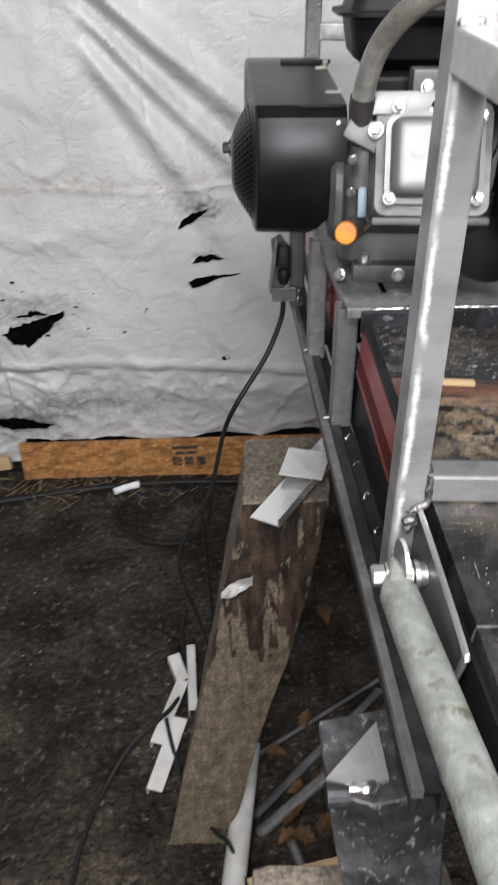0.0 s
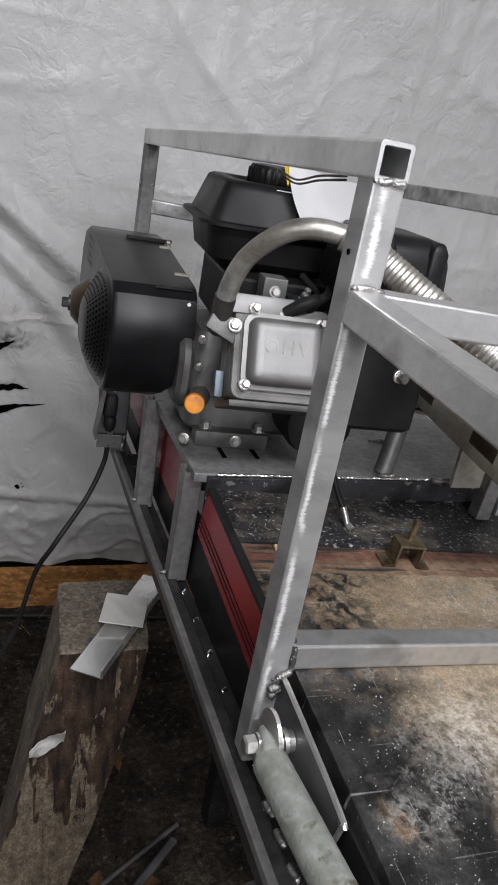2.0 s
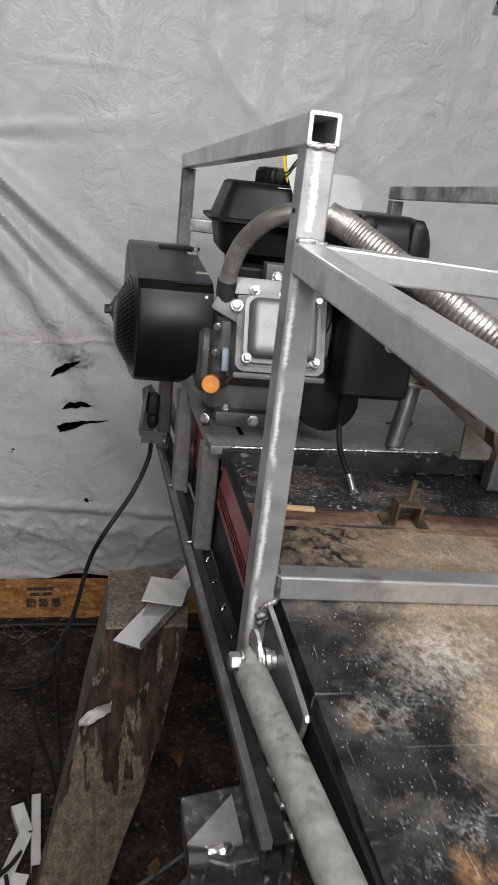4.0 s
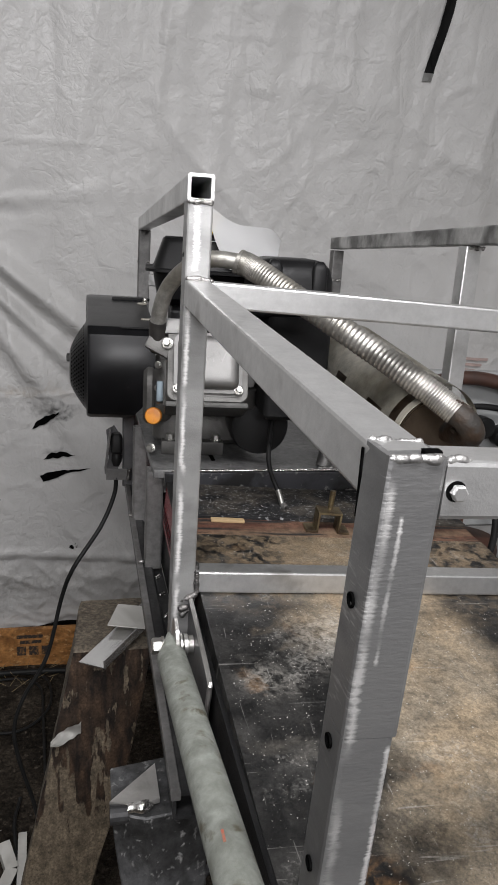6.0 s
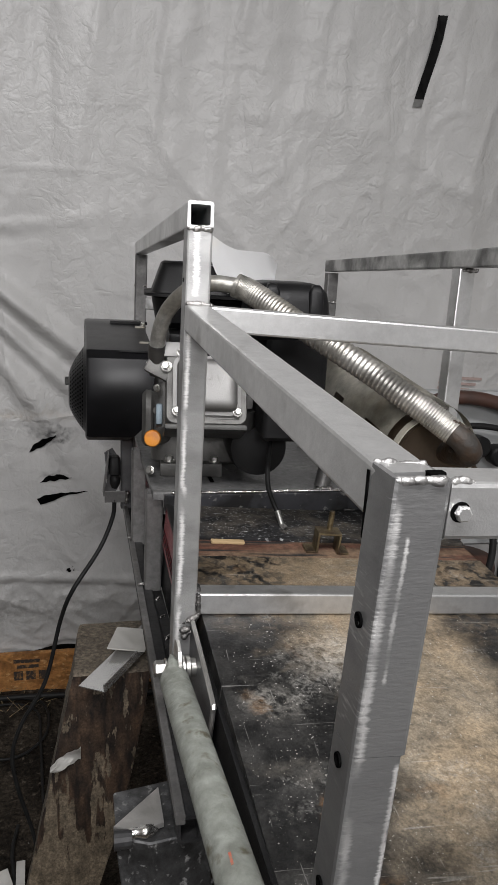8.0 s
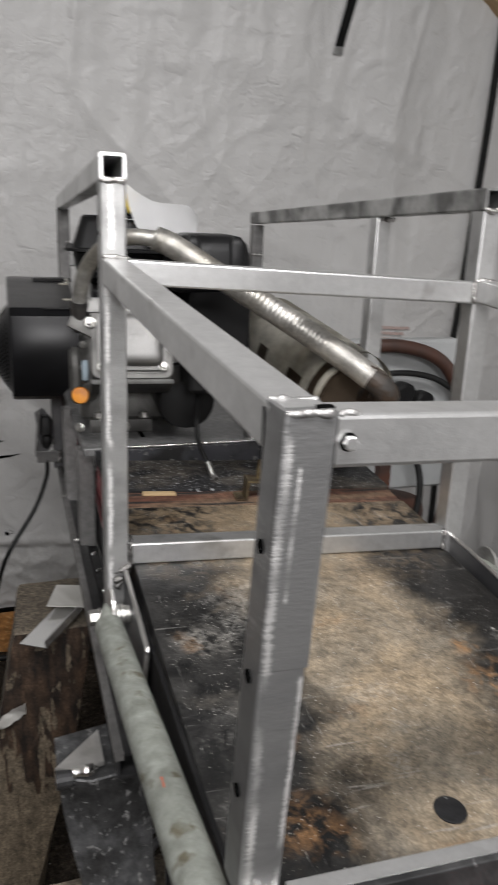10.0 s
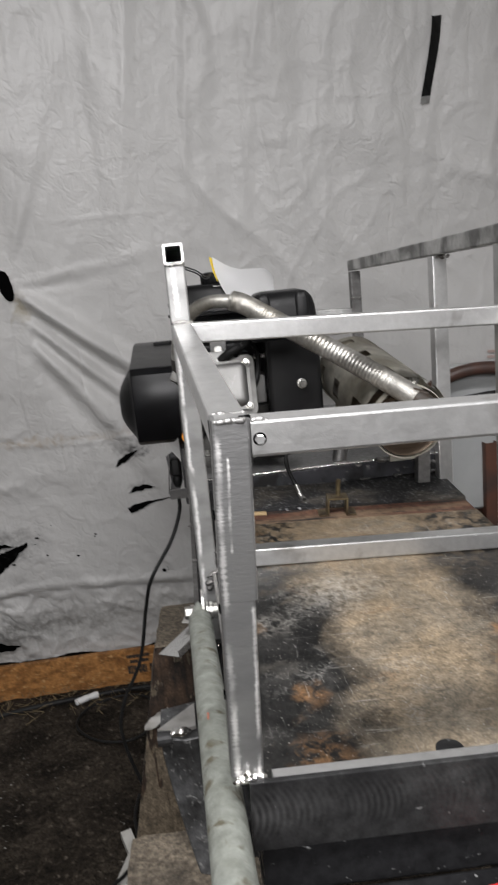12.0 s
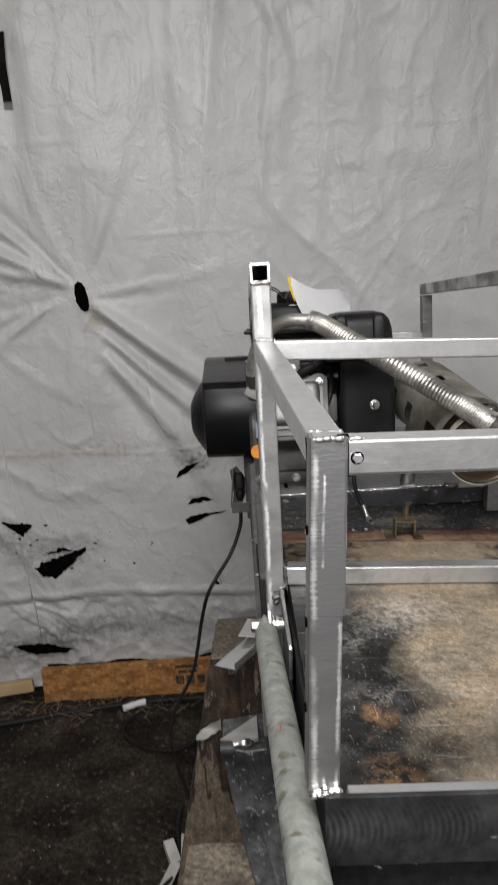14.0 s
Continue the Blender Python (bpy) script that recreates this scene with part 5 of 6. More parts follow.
# ---- pivoting pipes ----
def arm_pipe(x0, side):
    ob = thing("lift_pipe", "dull galvanised pipe bolted to the frame with a zinc nut", "pipe", "lift pipes")
    a, b = Vector((x0, -0.062, 1.0145)), Vector((x0 + 0.014, -0.84, 1.0962))
    pts = [a.lerp(b, k / 12) for k in range(13)]
    part("shaft", sweep(bm_new(), pts, 0.0152, 24), GALV, ob, "", True)
    bm = bm_new()
    rows = []
    for f in range(6):
        q = f / 5
        w, h = 0.0152 - 0.0112 * q, 0.0152 + 0.004 * math.sin(q * 2.4)
        c = a + (a - b).normalized() * (0.028 * q)
        rows.append([(c.x + w * math.cos(t), c.y, c.z + h * math.sin(t)) for t in (2 * math.pi * k / 16 for k in range(16))])
    loft(bm, rows, True, False, True)
    part("flattened_end", bm, GALV, ob, "", True)
    y, z = -0.045, 1.0190
    part("axle_bolt", rod(bm_new(), (x0 - 0.016, y, z), (x0 + 0.028, y, z), 0.0048, 0.0048, 12), ZINC, ob, "", True)
    for dx, r, w in ((-0.0085, 0.010, 0.002), (0.010, 0.0125, 0.002), (0.014, 0.0115, 0.004), (0.019, 0.0095, 0.005)):
        part("washer", rod(bm_new(), (x0 + dx, y, z), (x0 + dx + w, y, z), r, r, 20), ZINC, ob, "", True)
    part("tab", rod(bm_new(), (x0 + 0.004, y + 0.004, z + 0.006), (x0 + 0.0075, y + 0.004, z + 0.006), 0.021, 0.021, 28), GROUNDALU, ob, "rounded bare metal tab")
    m = along((x0 - 0.009, y, z), (x0 - 1, y, z))
    part("nut", hexhead(bm_new(), m, 0.0150, 0.0105), ZINC, ob, "bright zinc hexagon nut")
    return ob


left_arm = arm_pipe(-0.007, 1)
part("paint_dab", box(bm_new(), (-0.0009, -0.0055, -0.0006), (0.0009, 0.0055, 0.0002), Matrix.Translation((-0.0065, -0.345, 1.0595)) @ pose(0, 0, 0, -6, -16, 0)), DULLRED, left_arm, "small orange-red paint dab")
arm_pipe(0.468, -1)

# ---- the engine, turned a little on its platform ----
engine = thing("petrol_engine", "small black petrol engine with silver valve cover on the platform", "engine")
ENGINE = pose(0.02, 0.40, 1.100, 0, 0, -5)
engine.matrix_world = ENGINE
INV = ENGINE.inverted()


def slab(bm, w, h, levels, m, r=0.012, seg=4):
    """A rounded rectangle lofted through (scale or inset, depth) levels; closed at both ends."""
    rings = []
    for inset, d in levels:
        rr = max(0.0015, r - inset * 0.6)
        rings.append([m @ Vector((x, y, d)) for x, y in rounded(w - 2 * inset, h - 2 * inset, rr, seg)])
    loft(bm, rings, True, True, True)
    return bm


# fan shroud: a deep housing, rounded in front and planed above, with a bulged perforated end and the hub behind it
OUTLINE = ((0.464, 1.2920), (0.447, 1.2890), (0.435, 1.277), (0.4265, 1.252), (0.4235, 1.222), (0.4245, 1.192), (0.431, 1.165), (0.442, 1.148), (0.458, 1.139),
           (0.500, 1.130), (0.60, 1.116), (0.70, 1.116), (0.775, 1.150), (0.800, 1.21), (0.790, 1.27), (0.765, 1.302), (0.725, 1.314), (0.670, 1.3145), (0.648, 1.312), (0.56, 1.3020))


def in_engine(x, y, z):
    """A place in the world as the engine sees it; the housing's lines run back a little to their outer end."""
    return INV @ Vector((x, y - 0.075 * x, z))


def housing_ring(x, inset, low=None):
    cy, cz = 0.60, 1.222
    out = []
    for y, z in OUTLINE:
        f = 1 - inset / math.hypot(y - cy, z - cz)
        xx = x if low is None else x - low * max(0.0, min(1.0, (1.185 - z) / 0.05))
        out.append(in_engine(xx, cy + (y - cy) * f, cz + (z - cz) * f))
    return out


bm = bm_new()
loft(bm, [housing_ring(0.010, 0.010, 0.040), housing_ring(0.014, 0.0, 0.040), housing_ring(-0.040, 0.0), housing_ring(-0.0855, 0.0), housing_ring(-0.0895, 0.0014), housing_ring(-0.0915, 0.005)], True, True, True)
shroud = part("fan_shroud", bm, BLACKM, engine, "satin black pressed shroud", True)
shroud.data.set_sharp_from_angle(angle=radians(24))


def lobe(a, f):
    """The bulge of the housing's end: a from straight up, f from its rim (0) to its flat top (1)."""
    cy, cz = 0.515 - 0.010 * f, 1.2145
    ry, rz = 0.0875 - 0.056 * f, 0.0725 - 0.047 * f
    s_, c_ = math.sin(a), math.cos(a)
    k = (abs(s_) ** 2.7 + abs(c_) ** 2.7) ** (-1 / 2.7)
    return (-0.0905 - 0.0280 * math.sin(f * 1.15) / math.sin(1.15), cy - ry * k * s_, cz + rz * k * c_)


bm = bm_new()
loft(bm, [[in_engine(*lobe(2 * math.pi * k / 56, f)) for k in range(56)] for f in (0.0, 0.12, 0.35, 0.6, 0.85, 1.0)], True, False, True)
part("vented_end", bm, BLACKM, shroud, "bulged end with punched vents", True)
bm = bm_new()
for row in range(7):
    f = 0.17 + 0.105 * row
    n = 60 - 4 * row
    for k in range(n):
        a = 2 * math.pi * (k + 0.5 * (row % 2)) / n
        p, q, r_ = (in_engine(*lobe(a, f)), in_engine(*lobe(a + 0.02, f)), in_engine(*lobe(a, f + 0.03)))
        nrm = (q - p).cross(r_ - p).normalized()
        nrm = nrm if nrm.x < 0 else -nrm
        lathe(bm, [(0.0019, 0.0001), (0.0018, 0.0002)], along(p, p + nrm, (0.3, 0.5, 0.8)), 7)
for row in range(4):
    for k in range(5):
        p = in_engine(-0.0918, 0.668 + 0.012 * k, 1.300 - 0.012 * row)
        lathe(bm, [(0.0022, 0.0001), (0.0021, 0.0002)], along(p, p + Vector((-1, 0, 0.05)), (0, 0, 1)), 7)
tagged(part("vent_hole", bm, DARK_HOLE, shroud, "rows of small punched holes"), kind="stuff")
HUB = Matrix.Translation(in_engine(-0.086, 0.690, 1.197)) @ pose(0, 0, 0, 0, -90, 0)
hub = part("starter_hub", lathe(bm_new(), [(0.043, 0.0), (0.042, 0.006), (0.021, 0.027), (0.016, 0.029)], HUB, 30), BROWNSTEEL, engine, "dull brown conical hub", True)
bm = bm_new()
lathe(bm, [(0.0125, 0.029), (0.0125, 0.032)], HUB, 20)
hexhead(bm, HUB @ Matrix.Translation((0, 0, 0.032)), 0.014, 0.010)
part("hub_bolt", bm, ZINC2, hub)
# clips, slots and a rivet on the housing
part("slot", box(bm_new(), (-0.0235, -0.0012, -0.0008), (0.0235, 0.0012, 0.0014), Matrix.Translation(in_engine(-0.016, 0.4420, 1.2875)), 0.0005), BLACKP, engine, "thin pressed rib")
for x, y, z, w in ((0.006, 0.500, 1.2960, 0.010), (0.006, 0.625, 1.3100, 0.008)):
    part("clip", box(bm_new(), (-w, -0.004, -0.001), (w, 0.004, 0.0016), Matrix.Translation(in_engine(x, y, z)) @ pose(0, 0, 0, 6, 0, 0), 0.0007), GREYSTEEL, engine, "small bright pressed clip")
part("clip", box(bm_new(), (-0.034, -0.003, -0.001), (0.034, 0.003, 0.0045), Matrix.Translation(in_engine(-0.012, 0.655, 1.3130)), 0.001), BLACKP, engine)
bolt(engine, in_engine(0.012, 0.634, 1.312), (0, -0.3, 1), 0.007, 0.006, True, ZINC)
part("rivet", lathe(bm_new(), [(0.0028, 0), (0.0018, 0.001)], along(in_engine(0.004, 0.4335, 1.272), in_engine(0.004, -0.5, 1.6)), 10), PAPER, engine)

# crankcase, feet
bm = bm_new()
slab(bm, 0.165, 0.150, [(0.006, 0.0), (0.0, 0.006), (0.0, 0.110), (0.010, 0.130)], pose(0.072, 0.075, 0.015), 0.020)
part("crankcase", bm, DARKCAST, engine, "", True)
part("foot", box(bm_new(), (0.004, -0.020, 0.0), (0.102, 0.012, 0.022), None, 0.003), DARKCAST, engine, "", True)
part("foot", box(bm_new(), (0.004, 0.140, 0.0), (0.150, 0.172, 0.022), None, 0.003), DARKCAST, engine, "", True)
part("side_cover", slab(bm_new(), 0.120, 0.095, [(0.004, 0), (0.0, 0.004), (0.0, 0.012), (0.006, 0.018)], pose(-0.008, 0.060, 0.085, 90, 0, -90), 0.03), DARKCAST, engine, "", True)
for x in (0.018, 0.090):
    bolt(engine, (x, -0.006, 0.022), (0, 0, 1), 0.011, 0.008)
bolt(engine, (0.058, -0.021, 0.011), (0, -1, 0), 0.010, 0.005)
for z in (0.055, 0.105, 0.140):
    bolt(engine, (-0.004, -0.020 + 0.1 * (z - 0.05), z), (-0.3, -1, 0), 0.007, 0.005, True, ZINC)
bolt(engine, (-0.012, -0.025, 0.012), (-0.4, -1, 0.2), 0.009, 0.006)
bm = bm_new()
lathe(bm, [(0.0105, -0.012), (0.0105, 0.0), (0.0125, 0.001), (0.0130, 0.003), (0.0130, 0.008), (0.0115, 0.0105), (0.004, 0.0112)], along((-0.0085, -0.043, 0.068), (-0.15, -1, 0.25)), 26)
box(bm, (-0.0015, -0.009, 0.010), (0.0015, 0.009, 0.0125), along((-0.0085, -0.043, 0.068), (-0.15, -1, 0.25)))
part("oil_filler_cap", bm, ORANGE, engine, "orange plastic oil filler cap", True)
part("filler_neck", rod(bm_new(), (0.012, 0.020, 0.060), (-0.008, -0.045, 0.068), 0.014, 0.012, 16), DARKCAST, engine, "", True)

# cylinder head and valve cover, leaning back
HEAD = pose(0.063, -0.133, 0.166, -23, 0, 0) @ pose(0, 0, 0, 90, 0, 0)   # z of this frame looks out of the cover
bm = bm_new()
slab(bm, 0.094, 0.084, [(0.0, -0.004), (0.0, 0.003), (0.005, 0.004), (0.0058, 0.010), (0.0085, 0.0165), (0.013, 0.0195), (0.020, 0.0200)], HEAD, 0.014, 5)
cover = part("valve_cover", bm, CAST, engine, "silver cast valve cover", True)
txt = bpy.data.curves.new("cover_letters", "FONT")
txt.body, txt.size, txt.extrude, txt.align_x, txt.align_y, txt.space_character = "OHV", 0.0215, 0.0003, "CENTER", "CENTER", 1.25
tob = new("cover_letters", txt)
bpy.context.view_layer.update()
letters = bpy.data.meshes.new_from_object(tob.evaluated_get(bpy.context.evaluated_depsgraph_get()))
bpy.data.objects.remove(tob)
letters.materials.clear()
letters.materials.append(CASTEDGE)
lob = new("raised_letters", letters)
lob.parent = cover
lob.matrix_basis = HEAD @ Matrix.Translation((-0.002, 0.004, 0.0202))
for x, y in ((-0.042, -0.037), (0.042, -0.037), (-0.036, 0.046), (0.042, 0.037)):
    p = HEAD @ Vector((x, y, 0.003))
    d = HEAD.to_3x3() @ Vector((0, 0, 1))
    bolt(cover, p, d, 0.0085, 0.009, True, ZINC)
for k in range(6):
    bm = bm_new()
    slab(bm, 0.112, 0.106, [(0.001, -0.003 - 0.0105 * k), (0.0, -0.004 - 0.0105 * k), (0.0, -0.0065 - 0.0105 * k), (0.001, -0.0075 - 0.0105 * k)], HEAD, 0.012)
    part("cooling_fin", bm, DARKCAST, engine)
bm = bm_new()
slab(bm, 0.098, 0.092, [(0, -0.002), (0, -0.075)], HEAD, 0.012)
part("cylinder", bm, DARKCAST, engine)
part("head_pad", box(bm_new(), (-0.062, 0.040, -0.030), (0.010, 0.062, 0.000), HEAD, 0.003), CAST, engine, "", True)
part("cylinder_shroud", box(bm_new(), (-0.058, -0.062, -0.070), (0.056, -0.054, 0.002), HEAD, 0.003), ZINC2, engine, "thin pressed tin shroud", True)
part("cylinder_shroud", box(bm_new(), (-0.070, -0.052, -0.042), (-0.060, -0.022, -0.020), HEAD, 0.003), BLUEZINC, engine, "bluish plated bracket", True)
# spark plug boot and lead
boot = [HEAD @ Vector(p) for p in ((0.000, 0.046, -0.004), (0.018, 0.056, 0.006), (0.036, 0.064, 0.004), (0.050, 0.066, -0.014), (0.055, 0.06, -0.04))]
part("spark_plug_boot", sweep(bm_new(), smooth_path(boot, 5), lambda f: 0.0075 if f < 0.5 else 0.0055, 12), RUBBER, engine, "", True)
part("spark_plug", rod(bm_new(), boot[0], HEAD @ Vector((-0.008, 0.043, -0.006)), 0.005, 0.006, 10), ZINC, engine)
# carburettor, governor plates and springs between head and air box
before = set(engine.children)
part("carburettor", box(bm_new(), (0.118, -0.075, 0.125), (0.150, -0.030, 0.175), None, 0.006), CAST, engine, "", True)
part("carburettor_bowl", lathe(bm_new(), [(0.014, 0.0), (0.018, 0.006), (0.018, 0.026), (0.020, 0.030)], pose(0.136, -0.062, 0.092), 20), ZINC2, engine, "", True)
part("choke_plate", box(bm_new(), (0.092, -0.060, 0.214), (0.124, -0.030, 0.2165), pose(0, 0, 0, 0, 0, 0), 0.0006), BLUEZINC, engine, "bright plated control plate")
part("choke_plate", box(bm_new(), (0.060, -0.052, 0.206), (0.088, -0.022, 0.236), None, 0.001), CAST, engine)
bolt(engine, (0.074, -0.053, 0.221), (0, -1, 0.2), 0.009, 0.006)
bolt(engine, (0.108, -0.058, 0.2175), (0, -0.4, 1), 0.009, 0.007)
bolt(engine, (0.116, -0.040, 0.2175), (0, -0.4, 1), 0.008, 0.010)
part("spring", sweep(bm_new(), [Vector((0.124 + 0.0035 * math.cos(k * 1.05), -0.070 + 0.0009 * k * 0.3, 0.205 + 0.0035 * math.sin(k * 1.05))) + Vector((0.0006 * k, 0, 0)) for k in range(70)], 0.0006, 5), ZINC, engine)
part("fuel_hose", sweep(bm_new(), smooth_path([(0.140, -0.035, 0.14), (0.128, -0.085, 0.150), (0.136, -0.100, 0.175), (0.140, -0.060, 0.21), (0.12, 0.0, 0.235)], 6), 0.0045, 8), RUBBER, engine, "", True)
part("lead", sweep(bm_new(), smooth_path([(0.10, -0.085, 0.205), (0.112, -0.098, 0.225), (0.126, -0.085, 0.232), (0.14, -0.05, 0.24)], 6), 0.0055, 8), RUBBER, engine, "", True)

for ob in set(engine.children) - before:
    ob.location = (-0.014, -0.016, 0.0)

# fuel tank with its rim, cap and tag
bm = bm_new()
TANK = pose(0.080, 0.075, 0.230)
rings = []
for w, h, z, r in ((0.150, 0.130, 0.0, 0.02), (0.176, 0.158, 0.010, 0.026), (0.188, 0.172, 0.040, 0.03), (0.190, 0.174, 0.0475, 0.03), (0.214, 0.196, 0.049, 0.034), (0.214, 0.196, 0.053, 0.034), (0.190, 0.174, 0.0545, 0.018), (0.166, 0.150, 0.090, 0.014), (0.160, 0.144, 0.098, 0.014), (0.150, 0.134, 0.1010, 0.016), (0.128, 0.112, 0.1010, 0.022), (0.112, 0.100, 0.094, 0.030), (0.06, 0.06, 0.093, 0.02)):
    rings.append([TANK @ Vector((x, y, z)) for x, y in rounded(w, h, r, 5)])
loft(bm, rings, True, True, True)
tank = part("fuel_tank", bm, BLACKP, engine, "glossy black fuel tank", True)
part("tank_bracket", box(bm_new(), (0.012, -0.030, 0.160), (0.165, 0.15, 0.226), None, 0.004), BLACKP, engine)
bm = bm_new()
rings = []
for r, z, knurl in ((0.030, 0.0, 0), (0.0305, 0.003, 0), (0.0305, 0.004, 1), (0.0305, 0.021, 1), (0.0300, 0.0225, 0), (0.0285, 0.026, 0), (0.020, 0.0275, 0)):
    rings.append([Matrix.Translation((0.068, 0.060, 0.325)) @ Vector(((r + 0.0014 * knurl * (k % 4 < 2)) * math.cos(math.pi * k / 48), (r + 0.0014 * knurl * (k % 4 < 2)) * math.sin(math.pi * k / 48), z)) for k in range(96)])
loft(bm, rings, True, True, True)
part("fuel_cap", bm, BLACKP, tank, "", True)
part("warning_label", box(bm_new(), (0.060, 0.0, 0.3268), (0.100, 0.012, 0.3276), pose(0, 0, 0.0, 0, 0, 0)), PAPER, tank, "small white printed strip")

# air cleaner
AIR = pose(0.170, -0.100, 0.0)
bm = bm_new()
slab(bm, 0.112, 0.130, [(0.006, 0.235), (0.0, 0.240), (0.0, 0.262), (0.002, 0.286), (0.006, 0.300), (0.014, 0.309), (0.026, 0.312)], AIR, 0.022, 5)
cleaner = part("air_cleaner_cover", bm, BLACKP, engine, "ribbed black plastic cover", True)
for x in (-0.028, 0.032):
    bm = bm_new()
    slab(bm, 0.020, 0.134, [(0.002, 0.240), (0.0, 0.243), (0.0, 0.300), (0.004, 0.3085), (0.006, 0.3105)], AIR @ Matrix.Translation((x, 0, 0)), 0.004, 3)
    part("rib", bm, BLACKP, cleaner, "", True)
part("air_cleaner_body", slab(bm_new(), 0.086, 0.120, [(0.006, 0.095), (0.0, 0.101), (0.0, 0.236), (0.004, 0.240)], AIR @ Matrix.Translation((0.012, -0.004, 0)), 0.008, 3), BLACKP, engine, "", True)
bolt(engine, (0.192, -0.1645, 0.164), (0.1, -1, 0), 0.010, 0.012, True, ZINC)
part("intake_elbow", sweep(bm_new(), smooth_path([(0.130, -0.06, 0.150), (0.150, -0.075, 0.150), (0.175, -0.085, 0.150)], 4), 0.016, 14), BLACKP, engine, "", True)
part("flywheel_guard", lathe(bm_new(), [(0.030, 0), (0.042, 0.004), (0.046, 0.02), (0.046, 0.10), (0.04, 0.11)], pose(0.150, -0.075, 0.062, -90, 0, 0), 28), BLACKP, engine, "round black plastic housing", True)

# paper tag strung to the tank
tag = thing("paper_tag", "curled white paper tag with yellow corner wired above the tank", "tag")


def tag_point(u, v, d=0.0):
    x = 0.083 + 0.100 * u
    top = 1.478 - 0.024 * math.sin(min(1, u * 1.9) * 1.57) - 0.004 * u - 0.016 * max(0.0, (u - 0.82) / 0.18) ** 2
    low = 1.388 + 0.020 * u
    z = top + (low - top) * v
    y = 0.398 - 0.050 * u + 0.014 * math.sin(u * 2.6) - 0.030 * v * (1 - u) - 0.012 * (1 - v) ** 2 + d
    return (x + 0.032 * v * v * (1 - u), y, z)


bm = sheet(lambda u, v: tag_point(u, v), 16, 12)
bmesh.ops.solidify(bm, geom=bm.faces, thickness=0.0006)
part("paper", bm, PAPER, tag, "", True)
bm = sheet(lambda u, v: (lambda p: (p[0] - 0.005 + 0.002 * v, p[1] + 0.004, p[2] + 0.001))(tag_point(0.28 * u * (1 - v), 0.5 * v)), 6, 8)
bmesh.ops.solidify(bm, geom=bm.faces, thickness=0.0006)
part("yellow_corner", bm, YELLOW, tag, "yellow printed corner")
for k in range(2):
    part("tie_wire", sweep(bm_new(), smooth_path([(0.027, 0.10, 1.462 - 0.003 * k), (0.046, 0.20, 1.456 - 0.004 * k), (0.064, 0.30, 1.446 - 0.004 * k), (0.080, 0.402, 1.450 - 0.002 * k)], 6), 0.0011, 6), RUBBER, tag)

# exhaust: header pipe, corrugated hose, muffler
exhaust = thing("exhaust", "bent steel header, corrugated flexible hose and dusty slotted muffler", "exhaust")
header = smooth_path([(0.006, 0.298, 1.276), (0.003, 0.286, 1.318), (0.012, 0.268, 1.362), (0.036, 0.245, 1.394), (0.066, 0.233, 1.406), (0.104, 0.223, 1.404)], 8)
part("header_pipe", sweep(bm_new(), header, 0.0106, 20), HEADER, exhaust, "bent brown-tinged steel pipe", True)
part("header_sleeve", sweep(bm_new(), header[:9], 0.0120, 18), RUBBERISH, exhaust, "blackened lower sleeve", True)
part("flange", box(bm_new(), (-0.026, -0.006, -0.013), (0.026, 0.005, 0.013), Matrix.Translation((0.013, 0.284, 1.283)) @ pose(0, 0, 0, -20, 25, -15), 0.005), DARKCAST, exhaust, "", True)
bolt(exhaust, (0.0155, 0.276, 1.290), (-0.26, -0.9, 0.35), 0.010, 0.009, True, ZINC)
path = smooth_path([(0.098, 0.226, 1.4050), (0.118, 0.214, 1.3965), (0.165, 0.170, 1.365), (0.232, 0.107, 1.321), (0.288, 0.056, 1.282), (0.322, 0.024, 1.256)], 120)
bm = bm_new()
sweep(bm, path, lambda f: 0.0152 + 0.0009 * (0.5 + 0.5 * math.sin(f * 2 * math.pi * 76)) ** 2.0, 20)
part("flexible_hose", bm, CHROME, exhaust, "bright corrugated steel hose", True)
part("hose_collar", sweep(bm_new(), path[:24], 0.0162, 18), HEADER, exhaust, "", True)
part("elbow", sweep(bm_new(), smooth_path([(0.318, 0.028, 1.259), (0.332, 0.017, 1.247), (0.344, 0.024, 1.230), (0.345, 0.078, 1.220)], 6), 0.0150, 18), RUSTY, exhaust, "rusty welded elbow", True)
weld(exhaust, (((0.316, 0.020, 1.270), (0.336, 0.014, 1.262)), ((0.322, 0.008, 1.250), (0.344, 0.010, 1.238)), ((0.326, 0.040, 1.232), (0.352, 0.040, 1.226))), RUSTY, r=0.0036, seed=71)
MUF = along((0.322, 0.066, 1.215), (0.318, 0.388, 1.252))
L = 0.325
bm = bm_new()
lathe(bm, [(0.044, 0.010), (0.048, 0.0), (0.0505, -0.002), (0.0520, 0.002), (0.0520, L), (0.047, L + 0.01), (0.02, L + 0.014)], MUF, 40)
part("muffler_can", bm, BROWNSTEEL, exhaust, "browned steel end and can", True)
# slotted outer shield with true openings
bm = bm_new()
nu, nv = 56, 26
vs = [[bm.verts.new(MUF @ Vector((0.0635 * math.cos(2 * math.pi * (k / nu) * 0.72 - 0.35), 0.0635 * math.sin(2 * math.pi * (k / nu) * 0.72 - 0.35), 0.014 + (L - 0.02) * j / nv))) for k in range(nu + 1)] for j in range(nv + 1)]
for j in range(nv):
    for k in range(nu):
        slot = j in (2, 3, 4, 5, 13, 14, 15, 22, 23) and k % 14 in (3, 4, 5, 6, 7, 8)
        if not slot:
            bm.faces.new((vs[j][k], vs[j][k + 1], vs[j + 1][k + 1], vs[j + 1][k]))
bmesh.ops.solidify(bm, geom=bm.faces, thickness=-0.0012)
